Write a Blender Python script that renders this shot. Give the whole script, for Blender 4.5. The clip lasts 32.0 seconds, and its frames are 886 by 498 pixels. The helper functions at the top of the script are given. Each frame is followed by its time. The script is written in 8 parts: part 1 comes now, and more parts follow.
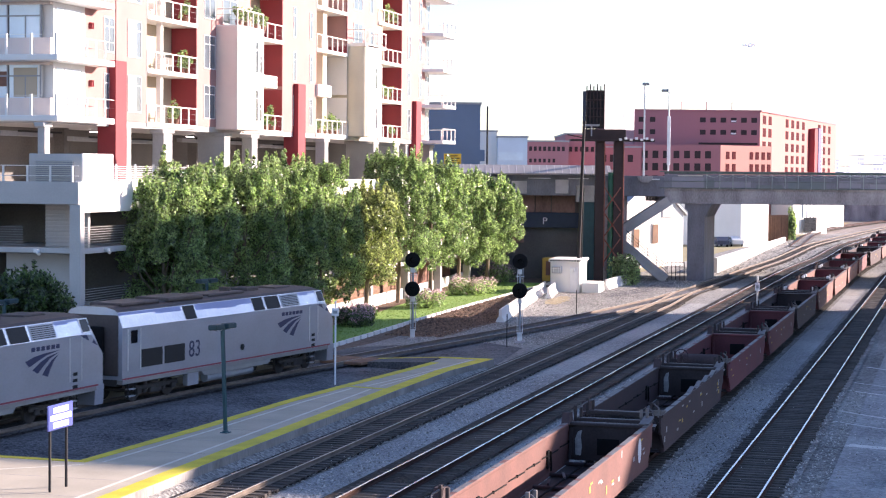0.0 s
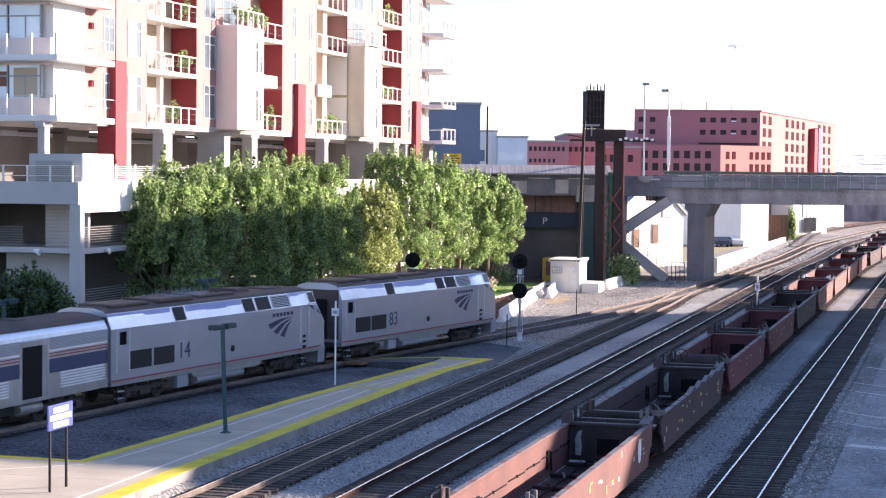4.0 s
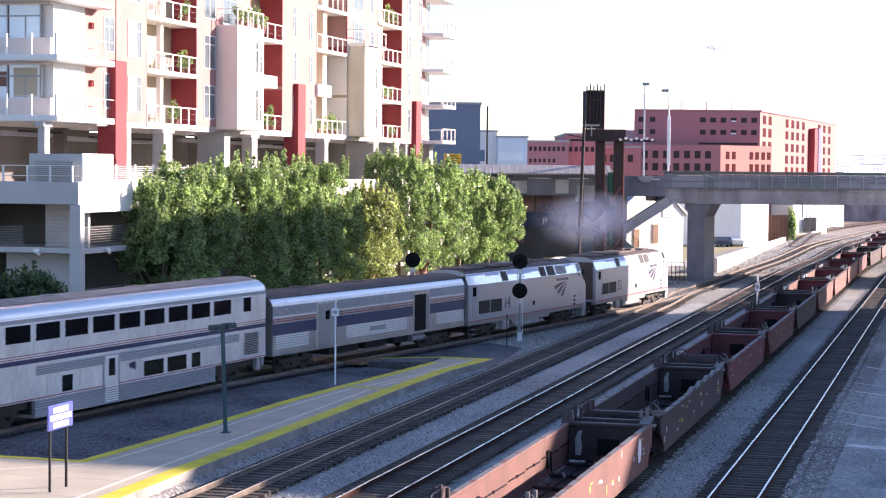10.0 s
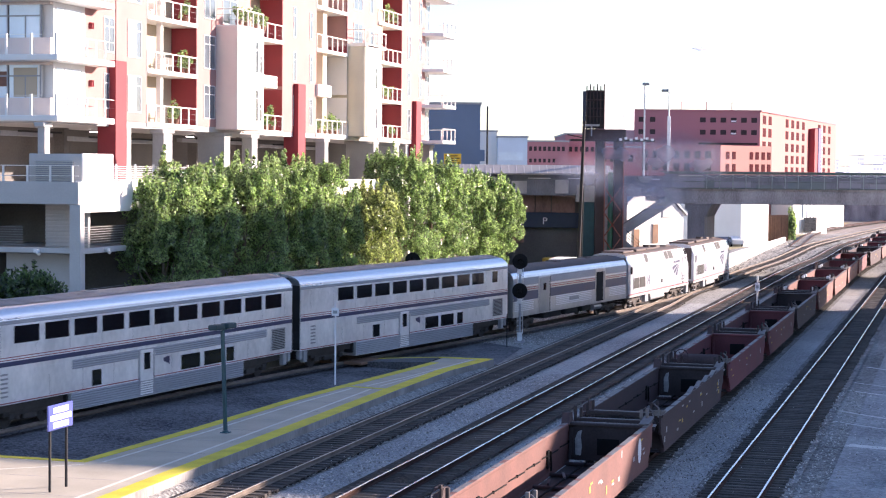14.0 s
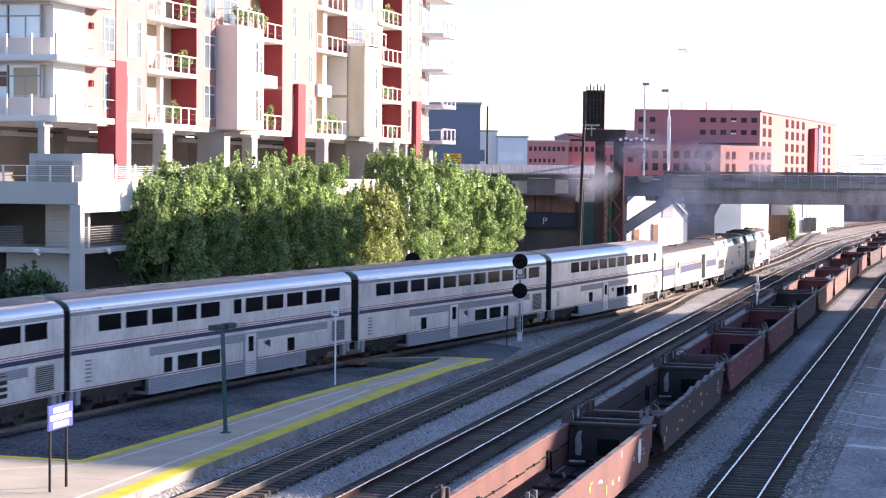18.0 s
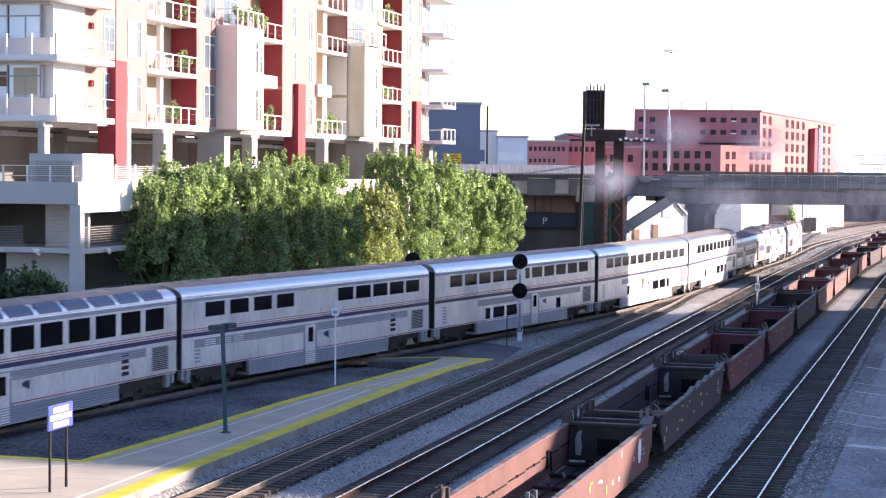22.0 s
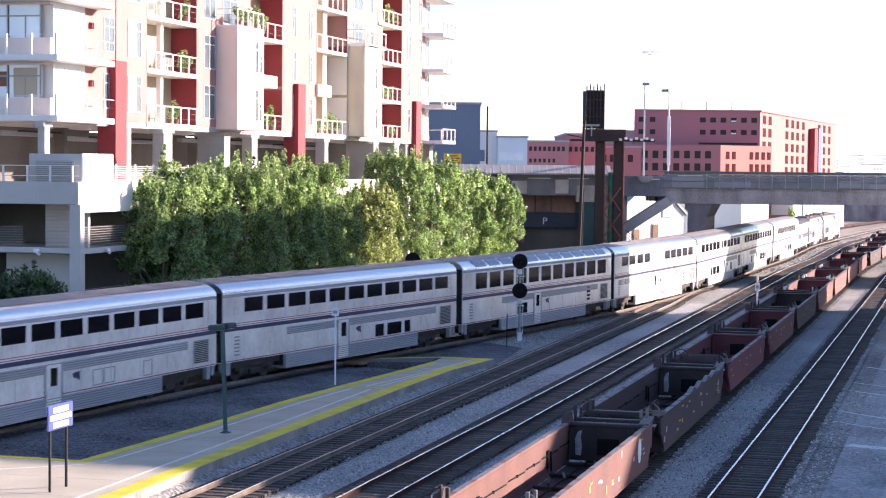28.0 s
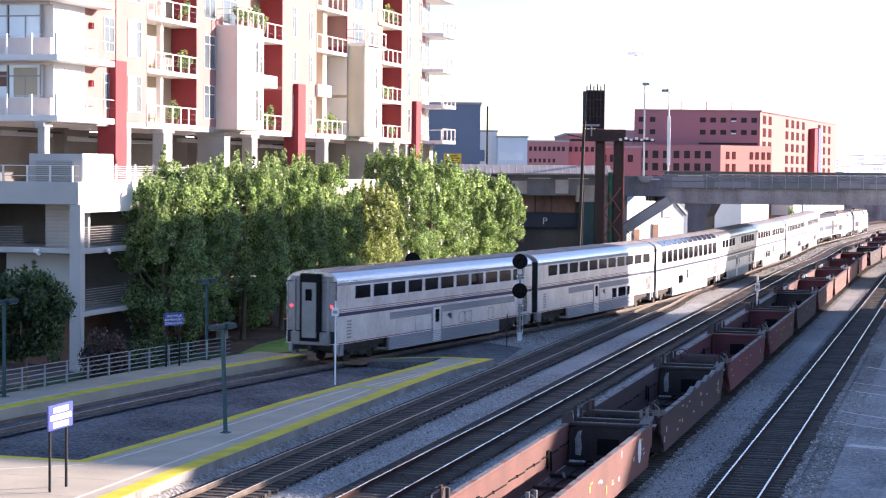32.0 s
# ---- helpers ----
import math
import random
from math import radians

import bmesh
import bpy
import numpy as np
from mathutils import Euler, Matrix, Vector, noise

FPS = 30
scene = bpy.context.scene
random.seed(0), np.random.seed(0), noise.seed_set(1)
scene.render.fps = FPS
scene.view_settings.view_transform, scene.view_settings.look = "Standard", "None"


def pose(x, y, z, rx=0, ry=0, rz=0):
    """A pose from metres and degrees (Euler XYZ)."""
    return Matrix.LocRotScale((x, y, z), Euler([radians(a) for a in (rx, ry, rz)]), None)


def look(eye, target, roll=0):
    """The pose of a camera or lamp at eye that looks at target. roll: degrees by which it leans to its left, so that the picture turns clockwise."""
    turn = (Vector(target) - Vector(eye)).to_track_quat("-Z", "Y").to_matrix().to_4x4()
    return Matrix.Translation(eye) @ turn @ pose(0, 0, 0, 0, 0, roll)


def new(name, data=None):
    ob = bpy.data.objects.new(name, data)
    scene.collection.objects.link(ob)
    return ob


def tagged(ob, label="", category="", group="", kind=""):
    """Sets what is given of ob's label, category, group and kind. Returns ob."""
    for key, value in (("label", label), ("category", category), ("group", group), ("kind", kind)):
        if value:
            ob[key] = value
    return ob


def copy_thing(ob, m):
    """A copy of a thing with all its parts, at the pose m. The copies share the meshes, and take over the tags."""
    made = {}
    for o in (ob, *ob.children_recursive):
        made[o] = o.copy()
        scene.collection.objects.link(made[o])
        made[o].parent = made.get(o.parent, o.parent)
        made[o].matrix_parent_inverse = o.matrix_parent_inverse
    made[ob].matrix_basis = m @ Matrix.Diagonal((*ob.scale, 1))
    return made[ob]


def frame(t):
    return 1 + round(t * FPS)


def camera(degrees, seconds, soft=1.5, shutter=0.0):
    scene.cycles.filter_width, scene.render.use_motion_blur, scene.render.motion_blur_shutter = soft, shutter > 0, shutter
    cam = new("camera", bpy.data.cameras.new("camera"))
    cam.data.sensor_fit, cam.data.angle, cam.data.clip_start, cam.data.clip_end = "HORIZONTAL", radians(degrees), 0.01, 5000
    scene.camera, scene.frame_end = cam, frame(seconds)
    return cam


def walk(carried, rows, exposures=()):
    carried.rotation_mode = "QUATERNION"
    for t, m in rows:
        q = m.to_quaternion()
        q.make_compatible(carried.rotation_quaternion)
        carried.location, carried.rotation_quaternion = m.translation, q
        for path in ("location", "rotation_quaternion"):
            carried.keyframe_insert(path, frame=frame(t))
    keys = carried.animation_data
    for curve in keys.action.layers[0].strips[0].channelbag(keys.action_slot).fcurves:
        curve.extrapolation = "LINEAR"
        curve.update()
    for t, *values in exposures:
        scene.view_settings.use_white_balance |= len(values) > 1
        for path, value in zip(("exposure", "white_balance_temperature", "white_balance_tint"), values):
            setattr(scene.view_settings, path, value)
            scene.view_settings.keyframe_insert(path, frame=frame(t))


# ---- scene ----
# World: +Y runs along the straight tracks away from the camera, +X to the right, z = 0 at the rail tops.
cam = camera(26.684, 32.0, soft=1.15, shutter=0.5)
VIEW = 15.6  # degrees by which the camera looks to the left of the tracks
EYE = (0.0, 0.0, 10.19)
CAM_POSE = pose(*EYE, 87.607, 0, VIEW) @ pose(0, 0, 0, 0, 0, 0.532)
walk(cam, [(0.0, CAM_POSE), (32.0, CAM_POSE)], exposures=[(0.0, 1.70, 6030, 25), (32.0, 1.70, 6030, 25)])

# ---- light ----
SUN_AZ, SUN_EL = 35.0, 17.5  # degrees from +X towards +Y, and above the ground
world = bpy.data.worlds.new("sky")
scene.world = world
world.use_nodes = True
wn = world.node_tree
sky = wn.nodes.new("ShaderNodeTexSky")
sky.sky_type = "NISHITA"
sky.sun_disc = False
sky.sun_elevation = radians(SUN_EL)
sky.sun_rotation = radians(90.0 - SUN_AZ)
sky.air_density, sky.dust_density, sky.ozone_density = 1.0, 0.4, 2.5
wn.links.new(sky.outputs[0], wn.nodes["Background"].inputs[0])
wn.nodes["Background"].inputs[1].default_value = 0.086
sun = new("sun", bpy.data.lights.new("sun", "SUN"))
sun.data.energy, sun.data.angle, sun.data.color = 5.0, radians(0.6), (1.0, 0.83, 0.63)
_az, _el = radians(SUN_AZ), radians(SUN_EL)
sun.matrix_world = look((60 * math.cos(_az) * math.cos(_el), 60 * math.sin(_az) * math.cos(_el), 60 * math.sin(_el)), (0, 0, 0))


# ---- mesh and material helpers ----
class Mesh:
    """Collects vertices and faces and makes one mesh of them."""

    def __init__(self):
        self.v, self.f, self.mi, self.cur = [], [], [], 0

    def add(self, vs, fs):
        o = len(self.v)
        self.v += [tuple(p) for p in vs]
        self.f += [tuple(i + o for i in f) for f in fs]
        self.mi += [self.cur] * len(fs)
        return self

    def box(self, x0, x1, y0, y1, z0, z1, m=None, bev=0.0):
        if bev > 0:
            b = min(bev, abs(x1 - x0) * .45, abs(y1 - y0) * .45, abs(z1 - z0) * .45)
            return self.bevbox(x0, x1, y0, y1, z0, z1, b, m)
        vs = [(x, y, z) for z in (z0, z1) for y in (y0, y1) for x in (x0, x1)]
        if m is not None:
            vs = [m @ Vector(p) for p in vs]
        return self.add(vs, [(0, 2, 3, 1), (4, 5, 7, 6), (0, 1, 5, 4), (2, 6, 7, 3), (0, 4, 6, 2), (1, 3, 7, 5)])

    def bevbox(self, x0, x1, y0, y1, z0, z1, b, m=None):
        c = ((x0 + x1) / 2, (y0 + y1) / 2, (z0 + z1) / 2)
        h = (abs(x1 - x0) / 2, abs(y1 - y0) / 2, abs(z1 - z0) / 2)
        vs, ix = [], {}
        for sx in (-1, 1):
            for sy in (-1, 1):
                for sz in (-1, 1):
                    for k in range(3):
                        s = (sx, sy, sz)
                        p = [c[i] + s[i] * (h[i] - (b if i != k else 0)) for i in range(3)]
                        ix[(sx, sy, sz, k)] = len(vs)
                        vs.append(p)
        fs = []
        for k in range(3):
            i, j = (k + 1) % 3, (k + 2) % 3
            for s in (-1, 1):
                q = []
                for a, d in ((-1, -1), (1, -1), (1, 1), (-1, 1)):
                    t = [0, 0, 0]
                    t[k], t[i], t[j] = s, a, d
                    q.append(ix[(*t, k)])
                fs.append(q if s > 0 else q[::-1])
        for k in range(3):
            i, j = (k + 1) % 3, (k + 2) % 3
            for a in (-1, 1):
                for d in (-1, 1):
                    def g(s, w):
                        t = [0, 0, 0]
                        t[k], t[i], t[j] = s, a, d
                        return ix[(*t, w)]
                    q = [g(-1, i), g(1, i), g(1, j), g(-1, j)]
                    fs.append(q if a * d < 0 else q[::-1])
        for sx in (-1, 1):
            for sy in (-1, 1):
                for sz in (-1, 1):
                    q = [ix[(sx, sy, sz, k)] for k in range(3)]
                    fs.append(q if sx * sy * sz > 0 else q[::-1])
        if m is not None:
            vs = [m @ Vector(p) for p in vs]
        return self.add(vs, fs)

    def cyl(self, p0, p1, r0, r1=None, n=10, caps=True):
        p0, p1 = Vector(p0), Vector(p1)
        r1 = r0 if r1 is None else r1
        d = (p1 - p0).normalized()
        a = d.orthogonal().normalized()
        b = d.cross(a)
        vs = [p0 + (a * math.cos(2 * math.pi * i / n) + b * math.sin(2 * math.pi * i / n)) * r0 for i in range(n)]
        vs += [p1 + (a * math.cos(2 * math.pi * i / n) + b * math.sin(2 * math.pi * i / n)) * r1 for i in range(n)]
        fs = [(i, (i + 1) % n, n + (i + 1) % n, n + i) for i in range(n)]
        if caps:
            fs += [tuple(range(n - 1, -1, -1)), tuple(range(n, 2 * n))]
        return self.add(vs, fs)

    def bar(self, p0, p1, w, h=None):
        """A square bar from p0 to p1."""
        h = w if h is None else h
        p0, p1 = Vector(p0), Vector(p1)
        d = (p1 - p0)
        q = d.to_track_quat("Y", "Z").to_matrix().to_4x4()
        return self.box(-w / 2, w / 2, 0, d.length, -h / 2, h / 2, Matrix.Translation(p0) @ q)

    def prism(self, poly, a0, a1, axis="y"):
        """Extrudes a closed profile (u, w), counter-clockwise, along an axis: y takes (x, z), x takes (y, z), z takes (x, y)."""
        def at(u, w, a):
            return (u, a, w) if axis == "y" else (a, u, w) if axis == "x" else (u, w, a)
        n = len(poly)
        vs = [at(u, w, a0) for u, w in poly] + [at(u, w, a1) for u, w in poly]
        fs = [(i, (i + 1) % n, n + (i + 1) % n, n + i) for i in range(n)]
        fs += [tuple(range(n - 1, -1, -1)), tuple(range(n, 2 * n))]
        if axis == "y":
            fs = [f[::-1] for f in fs]
        return self.add(vs, fs)

    def sheet(self, profile, a0, a1, axis="y"):
        """An open profile swept along an axis, one face thick."""
        def at(u, w, a):
            return (u, a, w) if axis == "y" else (a, u, w)
        n = len(profile)
        vs = [at(u, w, a0) for u, w in profile] + [at(u, w, a1) for u, w in profile]
        return self.add(vs, [(i, i + 1, n + i + 1, n + i) for i in range(n - 1)])

    def ring(self, x0, x1, y0, y1, z0, z1, w, sill=0.0):
        """A frame in the y-z plane, one closed piece, w wide."""
        o = [(y0 - w, z0 - w - sill), (y1 + w, z0 - w - sill), (y1 + w, z1 + w), (y0 - w, z1 + w)]
        i = [(y0, z0), (y1, z0), (y1, z1), (y0, z1)]
        vs = [(x, *p) for x in (x0, x1) for p in o + i]
        fs = []
        for k in range(4):
            n = (k + 1) % 4
            fs += [(8 + k, 8 + n, 12 + n, 12 + k), (k, 4 + k, 4 + n, n), (k, n, 8 + n, 8 + k), (4 + k, 12 + k, 12 + n, 4 + n)]
        return self.add(vs, fs)

    def quad(self, a, b, c, d):
        return self.add([a, b, c, d], [(0, 1, 2, 3)])

    def poly(self, pts, z):
        return self.add([(x, y, z) for x, y in pts], [tuple(range(len(pts)))])

    def data(self, name, *mats, smooth=0.0):
        me = bpy.data.meshes.new(name)
        me.from_pydata(self.v, [], self.f)
        for m in mats:
            me.materials.append(m)
        if len(mats) > 1:
            me.polygons.foreach_set("material_index", self.mi)
        if smooth:
            me.polygons.foreach_set("use_smooth", [True] * len(self.f))
            me.set_sharp_from_angle(angle=radians(smooth))
        me.update()
        return me


def part(name, mesh, material, parent=None, label="", at=None, smooth=0.0):
    """Links a Mesh as one object under a thing or a part."""
    mats = material if isinstance(material, (list, tuple)) else [material]
    ob = new(name, mesh.data(name, *mats, smooth=smooth) if isinstance(mesh, Mesh) else mesh)
    ob.parent = parent
    if at is not None:
        ob.matrix_basis = at
    if label:
        ob["label"] = label
    return ob


def thing(name, label, category, m=None, group="", kind=""):
    ob = new(name)
    if m is not None:
        ob.matrix_basis = m
    return tagged(ob, label, category, group, kind)


def single(name, mesh, material, label, category="", group="", kind="", m=None, smooth=0.0):
    ob = part(name, mesh, material, None, smooth=smooth)
    if m is not None:
        ob.matrix_basis = m
    return tagged(ob, label, category, group, kind)


def mat(name, col, rough=0.7, metal=0.0, var=0.25, scale=1.5, fine=25.0, bump=0.15, tint=None, obj_var=0.0, island=0.0,
        spec=0.5, stretch=(1, 1, 1), stain=0.0, coat=0.0):
    """A surface with variation at two scales, grain and relief, in object space."""
    m = bpy.data.materials.new(name)
    m.use_nodes = True
    nt = m.node_tree
    N, Lk = nt.nodes, nt.links
    bs = N["Principled BSDF"]
    tc = N.new("ShaderNodeTexCoord")
    mp = N.new("ShaderNodeMapping")
    mp.inputs["Scale"].default_value = stretch
    Lk.new(tc.outputs["Object"], mp.inputs[0])
    n1, n2 = N.new("ShaderNodeTexNoise"), N.new("ShaderNodeTexNoise")
    n1.inputs["Scale"].default_value, n1.inputs["Detail"].default_value = scale, 5
    n2.inputs["Scale"].default_value, n2.inputs["Detail"].default_value = fine, 3
    Lk.new(mp.outputs[0], n1.inputs["Vector"])
    Lk.new(mp.outputs[0], n2.inputs["Vector"])
    add = N.new("ShaderNodeMath")
    add.operation = "MULTIPLY_ADD"
    Lk.new(n2.outputs["Fac"], add.inputs[0])
    add.inputs[1].default_value = 0.5
    Lk.new(n1.outputs["Fac"], add.inputs[2])
    ramp = N.new("ShaderNodeMapRange")
    ramp.inputs["From Min"].default_value, ramp.inputs["From Max"].default_value = 0.45, 1.05
    Lk.new(add.outputs[0], ramp.inputs["Value"])
    mix = N.new("ShaderNodeMix")
    mix.data_type = "RGBA"
    c2 = tint if tint else tuple(c * (1 - var) for c in col)
    c1 = col if tint else tuple(min(1.0, c * (1 + var * 0.6)) for c in col)
    mix.inputs["A"].default_value, mix.inputs["B"].default_value = (*c2, 1), (*c1, 1)
    Lk.new(ramp.outputs[0], mix.inputs["Factor"])
    out = mix.outputs["Result"]
    if obj_var or island:
        src = N.new("ShaderNodeObjectInfo").outputs["Random"] if obj_var else N.new("ShaderNodeNewGeometry").outputs["Random Per Island"]
        k = obj_var or island
        mr = N.new("ShaderNodeMapRange")
        mr.inputs["To Min"].default_value, mr.inputs["To Max"].default_value = 1 - k, 1 + k
        Lk.new(src, mr.inputs["Value"])
        vm = N.new("ShaderNodeVectorMath")
        vm.operation = "SCALE"
        Lk.new(out, vm.inputs[0])
        Lk.new(mr.outputs[0], vm.inputs["Scale"])
        out = vm.outputs[0]
    Lk.new(out, bs.inputs["Base Color"])
    rr = N.new("ShaderNodeMapRange")
    rr.inputs["To Min"].default_value, rr.inputs["To Max"].default_value = max(0.02, rough - 0.12), min(1, rough + 0.12)
    Lk.new(n1.outputs["Fac"], rr.inputs["Value"])
    Lk.new(rr.outputs[0], bs.inputs["Roughness"])
    bs.inputs["Metallic"].default_value = metal
    bs.inputs["Specular IOR Level"].default_value = spec
    bs.inputs["Coat Weight"].default_value = coat
    if bump:
        b = N.new("ShaderNodeBump")
        b.inputs["Strength"].default_value, b.inputs["Distance"].default_value = bump, 0.02
        Lk.new(add.outputs[0], b.inputs["Height"])
        Lk.new(b.outputs[0], bs.inputs["Normal"])
    return m


def gravel(name, c_dark, c_light, size=14.0, bump=0.6, patch=0.08):
    """Loose stones: cells with their own tone over wide patches."""
    m = bpy.data.materials.new(name)
    m.use_nodes = True
    N, Lk = m.node_tree.nodes, m.node_tree.links
    bs = N["Principled BSDF"]
    geo = N.new("ShaderNodeNewGeometry")
    vo = N.new("ShaderNodeTexVoronoi")
    vo.inputs["Scale"].default_value = size
    Lk.new(geo.outputs["Position"], vo.inputs["Vector"])
    sep = N.new("ShaderNodeSeparateColor")
    Lk.new(vo.outputs["Color"], sep.inputs[0])
    no = N.new("ShaderNodeTexNoise")
    no.inputs["Scale"].default_value, no.inputs["Detail"].default_value = patch, 6
    Lk.new(geo.outputs["Position"], no.inputs["Vector"])
    ad = N.new("ShaderNodeMath")
    ad.operation = "MULTIPLY_ADD"
    Lk.new(sep.outputs[0], ad.inputs[0])
    ad.inputs[1].default_value = 0.55
    Lk.new(no.outputs["Fac"], ad.inputs[2])
    mr = N.new("ShaderNodeMapRange")
    mr.inputs["From Min"].default_value, mr.inputs["From Max"].default_value = 0.35, 1.15
    Lk.new(ad.outputs[0], mr.inputs["Value"])
    mix = N.new("ShaderNodeMix")
    mix.data_type = "RGBA"
    mix.inputs["A"].default_value, mix.inputs["B"].default_value = (*c_dark, 1), (*c_light, 1)
    Lk.new(mr.outputs[0], mix.inputs["Factor"])
    Lk.new(mix.outputs["Result"], bs.inputs["Base Color"])
    bs.inputs["Roughness"].default_value = 0.92
    bs.inputs["Specular IOR Level"].default_value = 0.2
    b = N.new("ShaderNodeBump")
    b.inputs["Strength"].default_value, b.inputs["Distance"].default_value = bump, 0.05
    Lk.new(vo.outputs["Distance"], b.inputs["Height"])
    Lk.new(b.outputs[0], bs.inputs["Normal"])
    return m


def leaf_mat(name, col, tint):
    m = mat(name, col, rough=0.30, var=0.3, scale=0.6, fine=6, bump=0, tint=tint, island=0.85, spec=0.9)
    bs = m.node_tree.nodes["Principled BSDF"]
    nt = m.node_tree
    tr, mx = nt.nodes.new("ShaderNodeBsdfTranslucent"), nt.nodes.new("ShaderNodeMixShader")
    vm = nt.nodes.new("ShaderNodeVectorMath")
    vm.operation = "MULTIPLY"
    vm.inputs[1].default_value = (2.9, 3.0, 2.0)
    nt.links.new(bs.inputs["Base Color"].links[0].from_socket, vm.inputs[0])
    nt.links.new(vm.outputs[0], tr.inputs["Color"])
    mx.inputs[0].default_value = 0.42
    nt.links.new(bs.outputs[0], mx.inputs[1])
    nt.links.new(tr.outputs[0], mx.inputs[2])
    nt.links.new(mx.outputs[0], nt.nodes["Material Output"].inputs["Surface"])
    return m


def glow(name, col, strength):
    m = bpy.data.materials.new(name)
    m.use_nodes = True
    bs = m.node_tree.nodes["Principled BSDF"]
    bs.inputs["Base Color"].default_value = (*col, 1)
    bs.inputs["Emission Color"].default_value = (*col, 1)
    bs.inputs["Emission Strength"].default_value = strength
    return m


M_BALLAST = gravel("ballast_grey", (0.085, 0.08, 0.08), (0.42, 0.415, 0.39), 9.0, 1.0)
M_BALLAST_PALE = gravel("ballast_pale", (0.13, 0.13, 0.14), (0.51, 0.515, 0.505), 16.0, 0.8)
M_BALLAST_DARK = gravel("ballast_oily", (0.017, 0.014, 0.012), (0.072, 0.059, 0.049), 8.0, 0.6, 0.3)
M_BALLAST_MID = gravel("ballast_dusty", (0.05, 0.048, 0.046), (0.34, 0.33, 0.32), 6.5, 0.9, 0.9)
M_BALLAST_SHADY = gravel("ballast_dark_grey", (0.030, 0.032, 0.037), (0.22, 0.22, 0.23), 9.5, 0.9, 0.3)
M_DIRT = gravel("dirt_brown", (0.10, 0.075, 0.06), (0.22, 0.17, 0.14), 6.0, 0.5, 0.15)
M_MULCH = gravel("mulch", (0.055, 0.036, 0.027), (0.25, 0.165, 0.12), 15.0, 0.9, 0.5)
M_GROUND = gravel("ground_far", (0.16, 0.15, 0.14), (0.30, 0.28, 0.26), 2.0, 0.2, 0.02)
M_ASPHALT = gravel("gravel_road", (0.17, 0.17, 0.175), (0.42, 0.42, 0.42), 9.0, 0.6, 0.25)
M_RAIL_TOP = mat("rail_top_steel", (0.75, 0.75, 0.76), 0.28, 0.9, var=0.15, scale=0.4, bump=0.02)
M_RAIL_DULL = mat("rail_top_dull", (0.34, 0.31, 0.28), 0.45, 0.5, var=0.25, scale=0.5, bump=0.03)
M_RUST = mat("rail_rust", (0.06, 0.032, 0.026), 0.9, 0.0, var=0.4, scale=2.0, bump=0.2, spec=0.15)
M_RAIL_TAN = mat("rail_dusty_tan", (0.19, 0.158, 0.132), 0.85, 0.0, var=0.4, scale=2.0, bump=0.2, spec=0.15)
M_CHIP = mat("bark_chip", (0.20, 0.13, 0.09), 0.9, var=0.3, scale=3, fine=20, bump=0, island=0.7)
M_TIE = mat("tie_wood", (0.078, 0.068, 0.06), 0.9, var=0.5, scale=3.0, fine=40, bump=0.4, obj_var=0.35)
M_TIE_STUFF = mat("tie_wood_far", (0.078, 0.068, 0.06), 0.9, var=0.5, scale=3.0, fine=40, bump=0.4, island=0.35)
M_CONCRETE = mat("concrete_grey", (0.42, 0.415, 0.41), 0.85, var=0.35, scale=0.35, fine=18, bump=0.25)
M_CONC_DARK = mat("concrete_weathered", (0.37, 0.35, 0.355), 0.88, var=0.68, scale=0.5, fine=10, bump=0.3, stretch=(1, 1, 0.35))
M_PLATFORM = mat("platform_concrete", (0.43, 0.385, 0.30), 0.85, var=0.22, scale=0.6, fine=22, bump=0.2)
M_YELLOW = mat("yellow_tactile", (0.62, 0.53, 0.03), 0.75, var=0.3, scale=1.2, fine=30, bump=0.4)
M_PLAT_SIDE = mat("platform_wall_concrete", (0.30, 0.28, 0.26), 0.9, var=0.5, scale=0.8, fine=9, bump=0.3, stretch=(1, 1, .35))
M_WHITE_LINE = mat("white_line_paint", (0.62, 0.60, 0.52), 0.7, var=0.2, scale=2, bump=0.05)
M_WHITE = mat("white_stucco", (0.80, 0.78, 0.74), 0.8, var=0.08, scale=0.4, fine=30, bump=0.12)
M_CREAM = mat("cream_stucco", (0.46, 0.39, 0.29), 0.8, var=0.12, scale=0.5, fine=30, bump=0.12)
M_PINK = mat("salmon_stucco", (0.39, 0.215, 0.195), 0.82, var=0.2, scale=0.45, fine=28, bump=0.15)
M_BAY = mat("bay_cream_stucco", (0.66, 0.60, 0.46), 0.8, var=0.12, scale=0.5, fine=28, bump=0.12)
M_GREYPINK = mat("pale_grey_panel", (0.74, 0.635, 0.58), 0.8, var=0.10, scale=0.5, fine=28, bump=0.12)
M_RED = mat("red_stucco", (0.26, 0.032, 0.04), 0.75, var=0.15, scale=0.5, fine=30, bump=0.12)
M_GARAGE = mat("garage_concrete", (0.50, 0.48, 0.46), 0.85, var=0.18, scale=0.35, fine=15, bump=0.2)
# Concrete with the shade of deep recesses put into its dark colour.
M_SHADE_CONC = mat("shade_dark_concrete", (0.16, 0.15, 0.14), 0.9, var=0.4, scale=0.25, fine=8, bump=0.2)
M_DARK = mat("dark_metal", (0.026, 0.026, 0.028), 0.65, 0.1, var=0.3, scale=3, bump=0.1, spec=0.25)
M_BLACK = mat("black_rubber", (0.012, 0.012, 0.013), 0.8, var=0.3, scale=4, bump=0.1, spec=0.12)
M_ALU = mat("painted_aluminium", (0.74, 0.74, 0.74), 0.45, 0.2, var=0.1, scale=2, bump=0.03)
M_GREY_PAINT = mat("grey_paint", (0.33, 0.34, 0.36), 0.55, 0.2, var=0.2, scale=2, bump=0.05)
